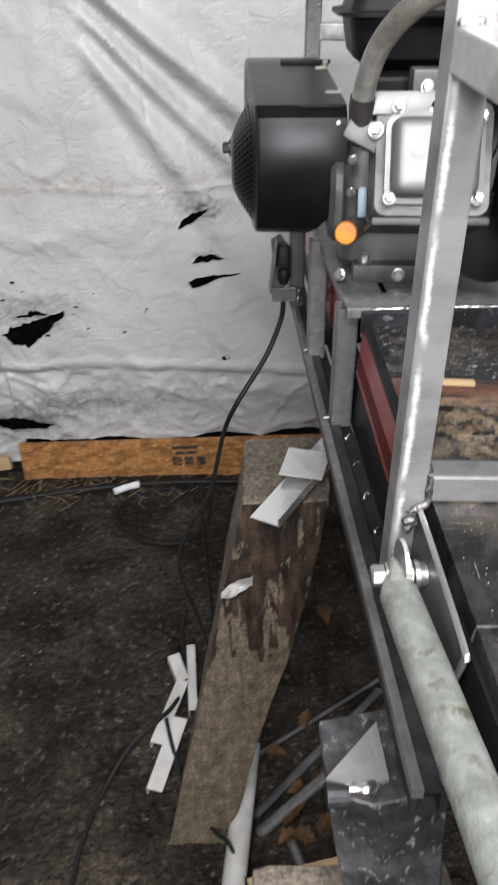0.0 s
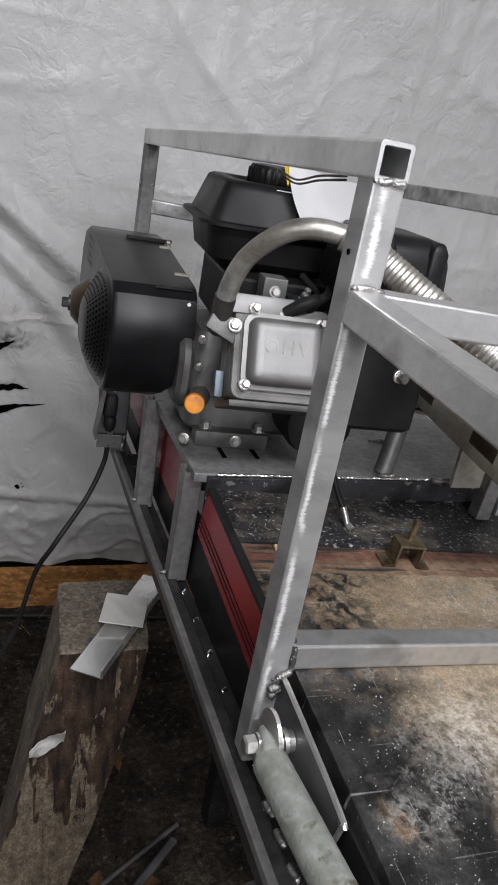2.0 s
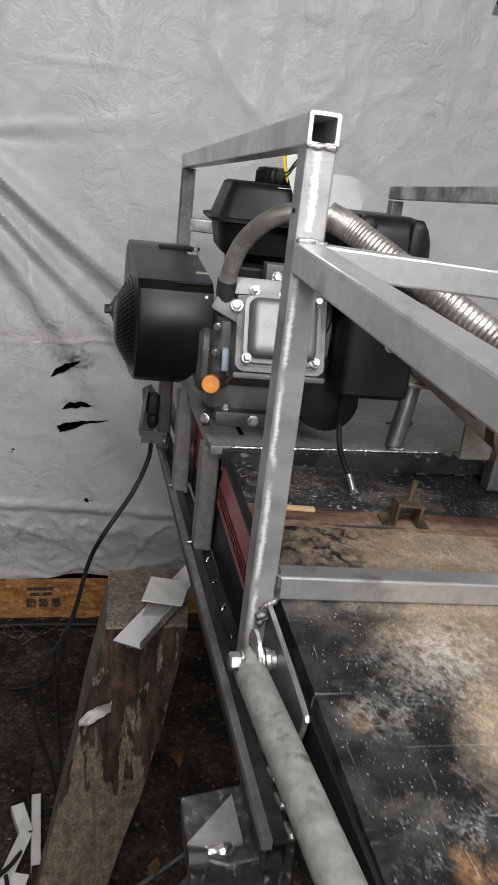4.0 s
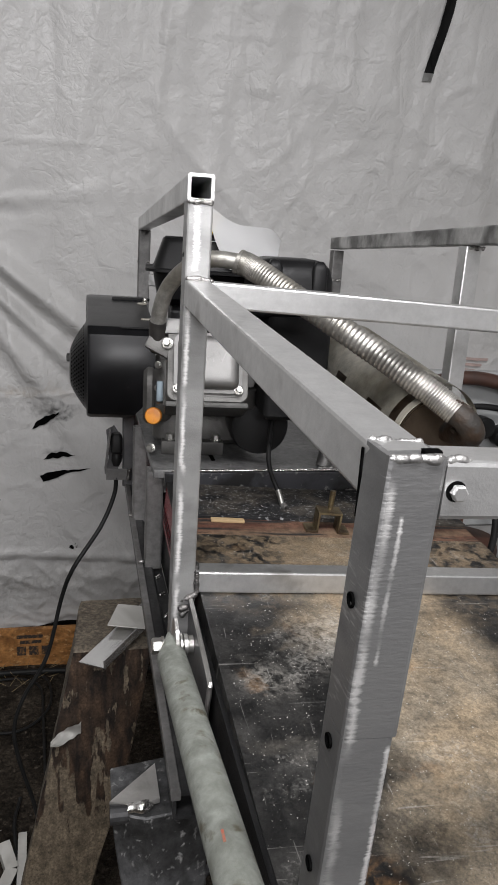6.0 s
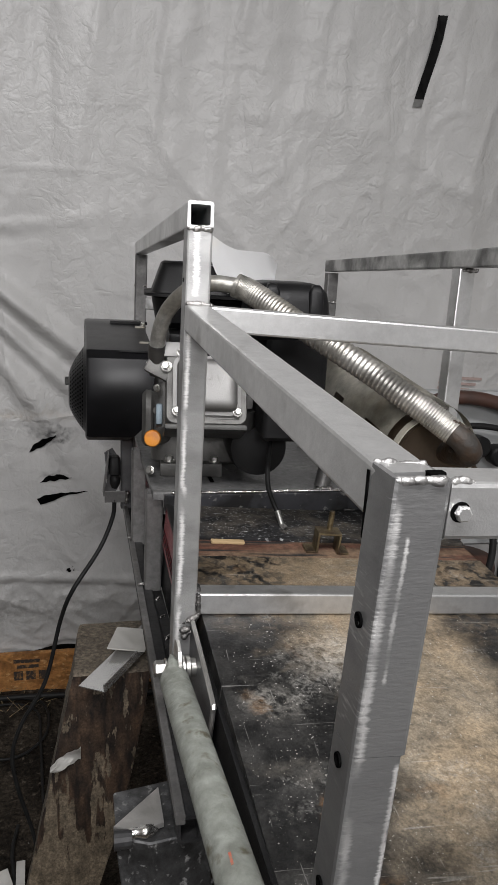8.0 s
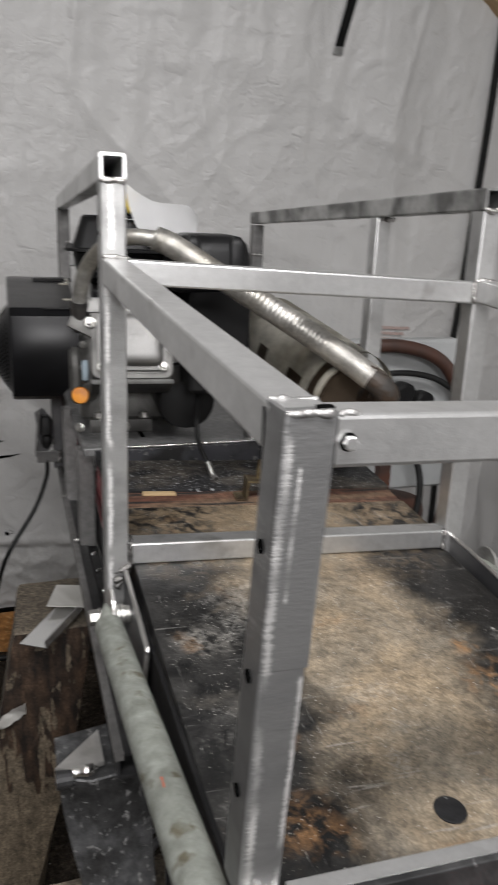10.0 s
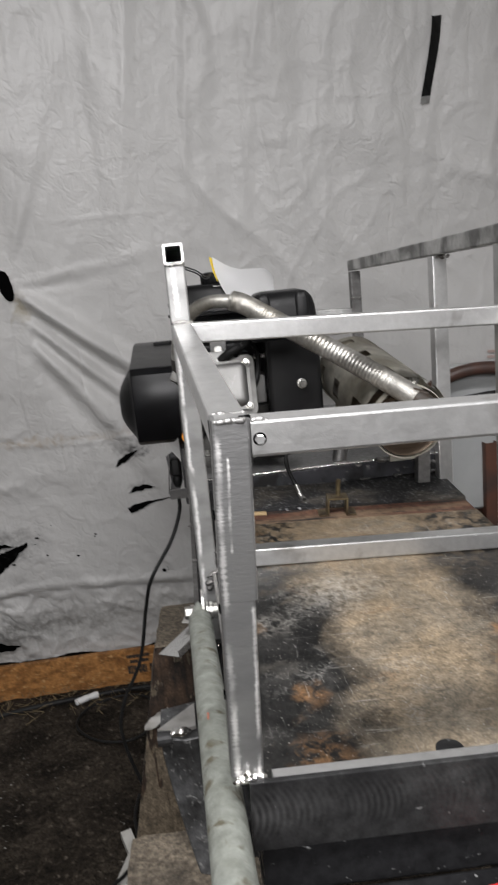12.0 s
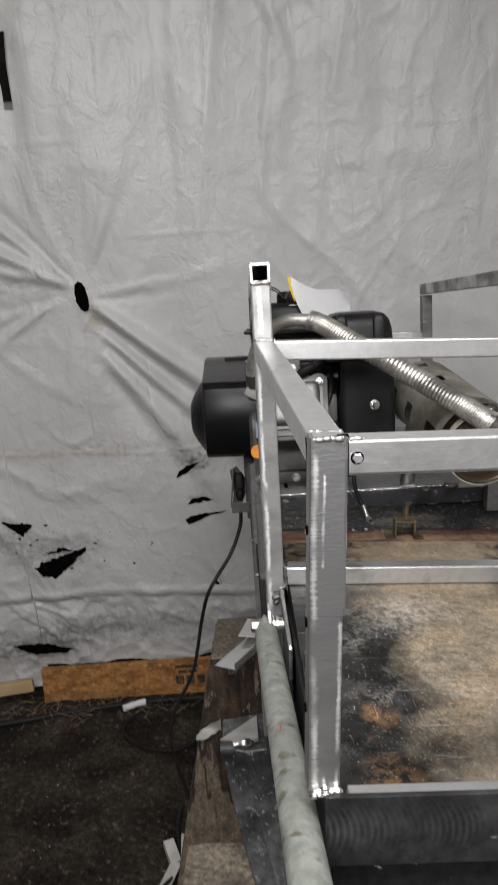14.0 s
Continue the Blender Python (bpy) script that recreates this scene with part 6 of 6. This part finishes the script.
part("heat_shield", bm, GREYSTEEL, exhaust, "dusty pale slotted heat shield", True)
part("shield_dome", lathe(bm_new(), [(0.0635, L - 0.012), (0.0610, L + 0.004), (0.048, L + 0.014), (0.02, L + 0.018)], MUF, 36), GREYSTEEL, exhaust, "", True)
bm = bm_new()
rings = [[MUF @ Vector((r * math.cos(2 * math.pi * k / 40), r * math.sin(2 * math.pi * k / 40), z)) for k in range(40)] for r, z in ((0.0535, -0.002), (0.0550, -0.002), (0.0550, 0.010), (0.0535, 0.010))]
loft(bm, rings + rings[:1], True)
part("end_band", bm, GREYSTEEL, exhaust, "", True)
for a in (1.9, 2.9):
    bolt(exhaust, MUF @ Vector((0.057 * math.cos(a), 0.057 * math.sin(a), 0.030)), (-0.2, -0.8, 0.5), 0.009, 0.008, True, ZINC)
# carrying post and lug
stay = thing("exhaust_stay", "round steel post with a pinned lug, welded to the platform", "post")
part("post", rod(bm_new(), (0.268, 0.313, 1.100), (0.290, 0.332, 1.190), 0.0125, 0.0125, 22), STEELPALE, stay, "", True)
part("lug", box(bm_new(), (-0.022, -0.020, -0.003), (0.040, 0.020, 0.003), pose(0.297, 0.325, 1.192, 0, 4, -12), 0.002), GREYSTEEL, stay)
part("collar", rod(bm_new(), (0.288, 0.326, 1.195), (0.288, 0.326, 1.207), 0.017, 0.016, 22), GREYSTEEL, stay, "", True)
part("pin", rod(bm_new(), (0.288, 0.326, 1.207), (0.288, 0.326, 1.212), 0.012, 0.010, 20), ZINC, stay, "", True)
part("stud", rod(bm_new(), (0.296, 0.352, 1.200), (0.296, 0.352, 1.240), 0.005, 0.005, 12), BROWNSTEEL, stay, "", True)
part("strut", box(bm_new(), (-0.025, -0.003, 0.0), (0.025, 0.003, 0.085), pose(0.375, 0.275, 1.100, 0, 0, 0), 0.001), GREYSTEEL, stay)
part("strut", tube(bm_new(), (0.405, 0.268, 1.060), (0.408, 0.268, 1.125), 0.022, 0.022, 0.003, (0, 1, 0), 0.002), STEELPALE, stay)

# loose lead with a bright end, clamp with its bolt, deck plug
lead = thing("loose_lead", "black cable hanging from the engine with a bright metal end", "cable")
part("cable", sweep(bm_new(), smooth_path([(0.180, 0.310, 1.175), (0.170, 0.280, 1.145), (0.166, 0.258, 1.122), (0.170, 0.245, 1.104), (0.1765, 0.234, 1.088)], 8), 0.0036, 10), RUBBER, lead, "", True)
part("metal_end", rod(bm_new(), (0.1762, 0.235, 1.090), (0.1812, 0.223, 1.071), 0.0042, 0.0036, 12), ZINC, lead, "", True)
part("tip", rod(bm_new(), (0.1812, 0.223, 1.072), (0.1850, 0.217, 1.069), 0.005, 0.0045, 8), DARKBEAD, lead)
clamp = thing("clamp_channel", "small rusty brass-coloured channel clamp with an upright bolt", "clamp")
CL = BOARDS @ pose(0.227, 0.164, 1.0378, 0, 0, -4)
for a, b in (((-0.0165, -0.012, 0), (-0.0135, 0.012, 0.027)), ((0.0135, -0.012, 0), (0.0165, 0.012, 0.027)), ((-0.0165, -0.012, 0.0272), (0.0165, 0.012, 0.0302)), ((-0.030, -0.012, 0.0), (-0.0167, 0.012, 0.003)), ((0.0167, -0.012, 0.0), (0.030, 0.012, 0.003))):
    part("channel_wall", box(bm_new(), a, b, CL, 0.0006), BRASSY, clamp)
bm = bm_new()
rod(bm, CL @ Vector((0.002, 0.004, 0.030)), CL @ Vector((0.003, 0.005, 0.056)), 0.0035, 0.0035, 12)
for k in range(9):
    rod(bm, CL @ Vector((0.002, 0.004, 0.034 + 0.0024 * k)), CL @ Vector((0.002, 0.004, 0.0352 + 0.0024 * k)), 0.0041, 0.0041, 12)
part("bolt_shank", bm, BRASSY, clamp, "", True)
plug = tagged(part("deck_plug", lathe(bm_new(), [(0.0128, 0), (0.0128, 0.0010), (0.0112, 0.0016), (0.004, 0.0014)], pose(0.2085, -0.381, 1.0200), 32), BLACKSTEEL, None, "", True), "flat round dark plug set in the deck plate", "plug")
plug.matrix_basis = BED

# switch box with its cord beside the engine
box_ob = thing("switch_box", "small black switch in a bent steel bracket with a cord gland", "switch box")
ring = [(0.000, 0.0), (0.012, 0.030), (0.012, 0.070), (-0.006, 0.098), (-0.022, 0.088), (-0.016, 0.030), (-0.022, 0.0)]
bm = bm_new()
loft(bm, [[(-0.030 + x, 0.735 + d, 0.957 + z) for x, z in ring] for d in (0.0, 0.003)], True, True, True)
part("bracket_plate", bm, STEEL, box_ob)
part("bracket_edge", box(bm_new(), (-0.0015, -0.018, 0.0), (0.0015, 0.018, 0.088), pose(-0.0535, 0.722, 0.962, 0, 6, 0), 0.0006), STEELPALE, box_ob, "pale bent edge")
part("case", slab(bm_new(), 0.022, 0.024, [(0.003, 0), (0, 0.003), (0, 0.034), (0.004, 0.040)], pose(-0.032, 0.716, 1.004), 0.006), RUBBER, box_ob, "", True)
part("tab", box(bm_new(), (-0.052, 0.700, 0.950), (-0.010, 0.7025, 0.974), None, 0.001), STEELPALE, box_ob)
part("gland", lathe(bm_new(), [(0.008, 0), (0.0105, 0.004), (0.0105, 0.016), (0.006, 0.026)], along((-0.031, 0.710, 1.004), (-0.036, 0.703, 0.90)), 14), RUBBER, box_ob, "", True)
weld(box_ob, (((-0.010, 0.697, 0.948), (-0.006, 0.697, 0.974)),), BEAD, r=0.0045, seed=81)
power = tagged(part("power_cord", sweep(bm_new(), smooth_path([(-0.032, 0.704, 0.955), (-0.036, 0.706, 0.915), (-0.062, 0.690, 0.855), (-0.115, 0.650, 0.785), (-0.140, 0.690, 0.70), (-0.172, 0.695, 0.56), (-0.222, 0.700, 0.46), (-0.242, 0.700, 0.385), (-0.232, 0.700, 0.30), (-0.204, 0.700, 0.19), (-0.186, 0.705, 0.08), (-0.180, 0.74, 0.012), (-0.185, 0.90, 0.010), (-0.200, 1.05, 0.010), (-0.215, 1.26, 0.012), (-0.235, 1.42, 0.012), (-0.33, 1.47, 0.012), (-0.45, 1.42, 0.012), (-0.48, 1.32, 0.012), (-0.40, 1.22, 0.012), (-0.28, 1.20, 0.012), (-0.20, 1.30, 0.014), (-0.22, 1.46, 0.016), (-0.36, 1.515, 0.014)], 7), 0.0044, 10), RUBBER, None, "", True), "black power cord falling to the soil in a loop", "cord")
tagged(part("ground_cord", sweep(bm_new(), smooth_path([(-1.5, 1.30, 0.010), (-1.1, 1.385, 0.012), (-0.86, 1.428, 0.012), (-0.65, 1.47, 0.014), (-0.44, 1.495, 0.014), (-0.29, 1.50, 0.016), (0.0, 1.49, 0.012), (0.4, 1.45, 0.012)], 7), 0.010, 10), RUBBER, None, "", True), "thick black cable lying on the soil along the board", "cable")
tagged(part("ground_cord", sweep(bm_new(), smooth_path([(-0.255, 0.93, 0.010), (-0.262, 0.84, 0.012), (-0.246, 0.70, 0.012), (-0.27, 0.60, 0.05), (-0.30, 0.56, 0.055), (-0.36, 0.51, 0.035), (-0.41, 0.42, 0.010), (-0.44, 0.30, 0.008), (-0.445, 0.12, 0.008)], 7), 0.0048, 8), RUBBER, None, "", True), "thin dusty cable trailing over the soil", "cable")
tagged(part("ground_cord", sweep(bm_new(), smooth_path([(-0.285, 0.565, 0.05), (-0.268, 0.50, 0.04), (-0.24, 0.42, 0.02), (-0.185, 0.325, 0.035), (-0.150, 0.28, 0.05), (-0.12, 0.20, 0.03), (-0.1, 0.05, 0.01)], 7), 0.0045, 8), RUBBER, None, "", True), "thin dusty cable crossing the timber's foot", "cable")
rag = tagged(part("cord_tape", sweep(bm_new(), smooth_path([(-0.50, 1.455, 0.018), (-0.46, 1.475, 0.020), (-0.425, 1.492, 0.018)], 6), lambda f: 0.0112 + 0.0045 * noise.noise((f * 9, 2.0, 1.0)), 9), PAPER, None), "scrap of white tape wound on the cable", "tape")

# ---- timbers ----
def timber(name, label, top, bottom, cat="timber", bulge=0.0):
    """A squared timber from four bottom to four top corners, worn and split."""
    ob = thing(name, label, cat)
    n, per = 30, 10
    rings = []
    for j in range(n + 1):
        f = j / n
        cs = [Vector(b).lerp(Vector(t), f) for b, t in zip(bottom, top)]
        cs[1].x += bulge * math.sin(math.pi * min(1.0, max(0.0, (f - 0.36) / 0.64)))
        cs[2].x += bulge * 0.6 * math.sin(math.pi * min(1.0, max(0.0, (f - 0.36) / 0.64)))
        ring = []
        for k in range(4):
            for q in range(per):
                p = cs[k].lerp(cs[(k + 1) % 4], q / per)
                edge = min(q, per - q) / per
                wear = 0.004 * noise.noise((p.x * 25, p.y * 25, p.z * 9)) + 0.0016 * noise.noise((p.x * 130, p.y * 130, p.z * 12))
                c = sum(cs, Vector()) / 4
                out = (p - c)
                out.z = 0
                p = p + out.normalized() * (wear - (0.003 if edge < 0.05 else 0))
                ring.append(p)
        rings.append(ring)
    bm = bm_new()
    loft(bm, [r[:3 * per + 1] for r in rings], False)
    part("shaft", bm, TIMBER, ob, "dark paint flaking to bare grey wood", True)
    bm = bm_new()
    loft(bm, [r[3 * per:] + r[:1] for r in rings], False)
    part("bare_face", bm, TIMBEREND, ob, "weathered bare grey-brown wood", True)
    bm = bm_new()
    c = sum(rings[-1], Vector()) / len(rings[-1])
    rows = [[c + (p - c) * f + Vector((0, 0, 0.0004 + (0.0008 if f < 1 else -0.0004))) for p in rings[-1]] for f in (1.0, 0.985, 0.6, 0.05)]
    loft(bm, rows, True, False, True)
    part("sawn_end", bm, TIMBEREND, ob, "pale sawn end grain")
    return ob


timber("timber_post", "old squared timber standing on end, dark paint flaking at the foot",
       ((-0.115, 0.450, 0.714), (0.026, 0.452, 0.714), (0.040, 0.640, 0.716), (-0.102, 0.640, 0.716)),
       ((-0.272, 0.318, -0.01), (-0.155, 0.318, -0.01), (-0.10, 0.50, -0.01), (-0.24, 0.50, -0.01)), bulge=0.010)
timber("timber_post", "pale squared timber block under the support bracket",
       ((-0.128, -0.290, 0.758), (0.045, -0.290, 0.758), (0.045, -0.130, 0.762), (-0.126, -0.130, 0.762)),
       ((-0.150, -0.270, -0.01), (0.045, -0.270, -0.01), (0.045, -0.100, -0.01), (-0.150, -0.100, -0.01)))
flake = thing("paper_flake", "torn scrap of pale paper stuck to the timber", "paper scrap")


def flake_point(u, v):
    x = -0.152 + 0.052 * u
    wid = 0.010 + 0.020 * u
    z = 0.562 + 0.026 * u + wid * (v - 0.5) + 0.004 * noise.noise((u * 6, v * 6, 3))
    return (x, 0.3200 + 0.182 * z - 0.013 - 0.006 * math.sin(u * 5 + v * 3), z)


bm = sheet(flake_point, 14, 10)
bmesh.ops.solidify(bm, geom=bm.faces, thickness=0.0008)
part("scrap", bm, WHITESTRIP, flake, "", True)

sheets = thing("metal_offcut", "bright folded sheet-metal offcut lying on the timber's end", "offcut")
SH = Matrix.Translation((-0.082, 0.395, 0.7215)) @ pose(0, 0, 0, 3, -3, -34)
part("blade", box(bm_new(), (-0.026, 0.0, 0.0), (0.026, 0.265, 0.0022), SH, 0.0006), ALUSHEET, sheets)
part("fold", box(bm_new(), (0.0235, 0.0, 0.0), (0.026, 0.265, 0.016), SH, 0.0006), ALUSHEET, sheets)
part("cover_plate", box(bm_new(), (-0.034, -0.036, 0.0), (0.036, 0.036, 0.0022), SH @ Matrix.Translation((-0.006, 0.140, 0.0165)) @ pose(0, 0, 0, 2, 3, 16), 0.0006), WHITESTRIP, sheets, "dull plate across it")

# ---- scraps on the soil ----
def strip(points, w, material, label, name="metal_strip", h=0.022):
    ob = tagged(new(name), label, "offcut", "offcuts on the soil")
    for a, b in zip(points, points[1:]):
        a, b = Vector(a), Vector(b)
        m = along(a, b)
        ln = (b - a).length
        bm = bm_new()
        box(bm, (-w / 2, -0.0012, 0), (w / 2, 0.0012, ln), m, 0.0005)
        part("flange", bm, material, ob)
        bm = bm_new()
        box(bm, (-w / 2, -h, 0), (-w / 2 + 0.002, -0.0014, ln), m, 0.0005)
        part("flange", bm, material, ob)
    return ob


strip([(-0.276, 0.735, 0.06), (-0.252, 0.672, 0.045), (-0.305, 0.52, 0.03)], 0.028, WHITESTRIP, "bent dusty white metal strip on the soil")
strip([(-0.238, 0.79, 0.03), (-0.228, 0.60, 0.03)], 0.020, WHITESTRIP, "straight dusty white metal strip beside the timber")
strip([(-0.255, 0.57, 0.045), (-0.302, 0.412, 0.03)], 0.034, WHITESTRIP, "short dusty white metal angle on the soil")
for a, b, r, m, lab in (((-0.150, 0.20, 0.030), (-0.105, 0.505, 0.032), 0.022, WHITESTRIP, "short pale pipe lying beside the timber"), ((-0.094, 0.322, 0.016), (0.150, 0.515, 0.014), 0.0125, STEELPALE, "grey steel tube lying on the soil"), ((-0.100, 0.360, 0.012), (0.20, 0.645, 0.012), 0.010, STEEL, "dark steel bar lying on the soil"), ((-0.085, 0.500, 0.006), (0.22, 0.690, 0.006), 0.0055, STEEL, "thin dark rod lying on the soil"), ((-0.040, 0.326, 0.012), (-0.018, 0.250, 0.012), 0.009, STEELPALE, "short steel stub lying on the soil")):
    bm = bm_new()
    mm = along(a, b)
    ln = (Vector(b) - Vector(a)).length
    lathe(bm, [(r * 0.8, 0.01), (r * 0.8, 0), (r, 0), (r, ln), (r * 0.8, ln), (r * 0.8, ln - 0.01)], mm, 18)
    tagged(part("scrap_tube", bm, m, None, "", True), lab, "tube", "scrap tubes on the soil")
tagged(part("scrap_block", box(bm_new(), (-0.10, -0.05, 0), (0.10, 0.05, 0.03), pose(-0.03, 0.20, 0.0, 0, 3, 12), 0.004), PALEWOOD), "pale wooden offcut lying on the soil", "offcut")

rng = random.Random(11)


def leaf_mesh(sz):
    bm = bm_new()
    pts = [(0, 0), (0.25, 0.22), (0.32, 0.18), (0.5, 0.42), (0.6, 0.25), (0.8, 0.3), (1.0, 0.0)]
    up, dn = [], []
    for x, w in pts:
        c = 0.25 * math.sin(x * 3)
        up.append((x * sz, w * sz, (c * 0.4 + w * 0.5) * sz))
        dn.append((x * sz, -w * sz, (c * 0.4 + w * 0.3) * sz))
    mid = [(x * sz, 0, 0.1 * math.sin(x * 3) * sz) for x, w in pts]
    loft(bm, [up, mid, dn], False)
    bmesh.ops.solidify(bm, geom=bm.faces, thickness=0.0004)
    return bm


for x, y, sz in ((0.064, 0.432, 0.05), (-0.025, 0.489, 0.055), (0.108, 0.852, 0.06), (-0.043, 0.412, 0.05), (-0.001, 0.374, 0.06), (0.104, 0.538, 0.055), (0.014, 0.305, 0.05), (0.06, 0.36, 0.06), (0.12, 0.43, 0.05), (0.03, 0.60, 0.05), (-0.06, 0.30, 0.045), (0.09, 0.28, 0.06), (0.16, 0.36, 0.05)):
    ob = tagged(part("dry_leaf", leaf_mesh(sz), LEAF), "curled dry brown leaf on the soil", "leaf", "dry leaves")
    ob.matrix_basis = pose(x, y, 0.008 + rng.uniform(0, 0.012), rng.uniform(-25, 25), rng.uniform(-25, 25), rng.uniform(0, 360))


def scatter(name, label, cat, n, area, size, material, zfun, seed, flat=0.6, clusters=None):
    """Many small chips as one object."""
    rg = random.Random(seed)
    verts, faces = [], []
    for _ in range(n):
        if clusters and rg.random() < 0.75:
            cx, cy, sx, sy = rg.choice(clusters)
            x, y = rg.gauss(cx, sx), rg.gauss(cy, sy)
        else:
            x, y = rg.uniform(area[0], area[1]), rg.uniform(area[2], area[3])
        if not (area[0] <= x <= area[1] and area[2] <= y <= area[3]):
            continue
        s0 = size * rg.uniform(0.35, 1.0) ** 2 * 1.4
        z = zfun(x, y)
        a = rg.uniform(0, 6.28)
        k0 = len(verts)
        for i in range(4):
            b = a + i * 1.57 + rg.uniform(-0.4, 0.4)
            verts.append((x + s0 * math.cos(b), y + s0 * math.sin(b) * rg.uniform(0.5, 1), z - 0.0003))
        verts.append((x + rg.uniform(-0.3, 0.3) * s0, y + rg.uniform(-0.3, 0.3) * s0, z + s0 * flat))
        faces += [(k0 + i, k0 + (i + 1) % 4, k0 + 4) for i in range(4)]
    me = bpy.data.meshes.new(name)
    me.from_pydata(verts, [], faces)
    me.materials.append(material)
    return tagged(new(name, me), label, cat, kind="stuff")


scatter("deck_crumbs", "pale metal crumbs and dust scattered over the deck", "crumbs", 1100, (0.034, 0.434, -0.455, 0.0), 0.00065, CRUMB, lambda x, y: 1.0203, 5, 0.5, ((0.08, -0.15, 0.05, 0.10), (0.10, -0.33, 0.05, 0.07), (0.30, -0.1, 0.08, 0.10))).matrix_basis = BED
scatter("board_crumbs", "pale metal crumbs along the platform's foot", "crumbs", 800, (0.034, 0.445, 0.192, 0.292), 0.0006, CRUMB, lambda x, y: 1.0413, 6, 0.5).matrix_basis = BOARDS
scatter("platform_crumbs", "fine metal crumbs on the engine platform", "crumbs", 160, (0.02, 0.46, 0.265, 0.50), 0.0010, CRUMB, lambda x, y: 1.1003, 7, 0.5)
scatter("soil_chips", "small pale chips trodden into the soil", "chips", 230, (-1.1, 0.3, 0.05, 1.50), 0.0026, CRUMB, lambda x, y: ground_point((x + 3.2) / 6.4, (y + 3.4) / 5.6)[2] + 0.001, 8, 0.4, ((-0.66, 0.85, 0.03, 0.25), (-0.62, 1.1, 0.03, 0.12), (-0.28, 0.55, 0.06, 0.12), (-0.02, 0.42, 0.09, 0.12)))
scatter("soil_clods", "dark soil crumbs and clods", "clods", 14000, (-1.2, 0.4, 0.0, 1.55), 0.0105, SOIL, lambda x, y: ground_point((x + 3.2) / 6.4, (y + 3.4) / 5.6)[2] - 0.001, 9, 0.55)
bm = bm_new()
for _ in range(130):
    x, y = rng.gauss(-0.62, 0.25), rng.gauss(1.49, 0.05)
    a, ln = rng.uniform(0, 3.14), rng.uniform(0.02, 0.08)
    rod(bm, (x, min(y, 1.55), 0.010), (x + ln * math.cos(a), min(y + ln * math.sin(a) * 0.5, 1.555), 0.012 + rng.uniform(0, 0.03)), 0.0011, 0.0006, 4, False)
tagged(part("straw", bm, STRAW), "dry straw stalks at the board's foot", "straw", kind="stuff")

# ---- machine standing beyond the frame ----
second = thing("hose_machine", "rusty-framed machine with brown hoses, black knobs and a pale panel", "machine")
part("panel", slab(bm_new(), 0.30, 0.34, [(0.004, 0), (0, 0.004), (0, 0.03), (0.006, 0.036)], pose(0.72, 0.66, 1.03, 90, 0, 0), 0.03), PANEL, second, "pale grey panel", True)
part("hose", sweep(bm_new(), smooth_path([(0.50, 0.62, 1.10), (0.55, 0.60, 1.165), (0.62, 0.59, 1.193), (0.70, 0.585, 1.190), (0.775, 0.585, 1.162), (0.822, 0.585, 1.105), (0.835, 0.585, 1.03), (0.840, 0.59, 0.92), (0.835, 0.60, 0.80), (0.82, 0.62, 0.60)], 7), 0.0145, 14), HOSE, second, "thick brown rubber hose", True)
part("hose", sweep(bm_new(), smooth_path([(0.62, 0.60, 1.13), (0.70, 0.59, 1.136), (0.78, 0.59, 1.118), (0.84, 0.59, 1.07), (0.87, 0.59, 0.98), (0.86, 0.60, 0.80), (0.80, 0.60, 0.66)], 7), 0.0065, 10), RUBBER, second, "thin black hose", True)
part("hose", sweep(bm_new(), smooth_path([(0.70, 0.60, 1.0), (0.74, 0.57, 0.93), (0.735, 0.55, 0.84), (0.70, 0.56, 0.74), (0.76, 0.6, 0.66)], 7), 0.0075, 10), RUBBER, second, "thin black hose", True)
for x, z in ((0.695, 1.095), (0.742, 1.075)):
    part("knob", lathe(bm_new(), [(0.010, 0), (0.010, 0.02), (0.021, 0.022), (0.022, 0.03), (0.022, 0.052), (0.018, 0.056)], pose(x, 0.625, z, 90, 0, 0), 22), BLACKP, second, "round black knob", True)
part("fitting", rod(bm_new(), (0.70, 0.615, 1.05), (0.74, 0.60, 0.98), 0.008, 0.008, 10), BROWNSTEEL, second)
for a, b, w in (((0.68, 0.62, -0.01), (0.68, 0.62, 1.02), 0.03), ((0.87, 0.62, -0.01), (0.87, 0.62, 0.98), 0.03), ((0.69, 0.615, 0.985), (0.86, 0.615, 0.985), 0.025), ((0.69, 0.615, 0.55), (0.86, 0.615, 0.55), 0.025), ((0.60, 0.64, -0.01), (0.60, 0.64, 0.985), 0.028)):
    part("frame_bar", tube(bm_new(), a, b, w, w, 0.003, (0, 1, 0) if a[0] == b[0] else (0, 0, 1), 0.002, True), RUSTBAR, second)
part("drum", lathe(bm_new(), [(0.07, 0), (0.075, 0.01), (0.075, 0.22), (0.07, 0.24), (0.02, 0.25)], pose(0.76, 0.70, 0.565), 28), RUSTBAR, second, "", True)
part("cabinet", slab(bm_new(), 0.088, 0.26, [(0.004, 0), (0, 0.004), (0, 0.486), (0.003, 0.490)], pose(0.642, 0.79, 0.495), 0.006), RUSTBAR, second, "dark rusty-red cabinet", True)
part("cabinet_rim", box(bm_new(), (0.600, 0.662, 0.980), (0.684, 0.668, 0.990), None, 0.001), RUSTBAR, second)
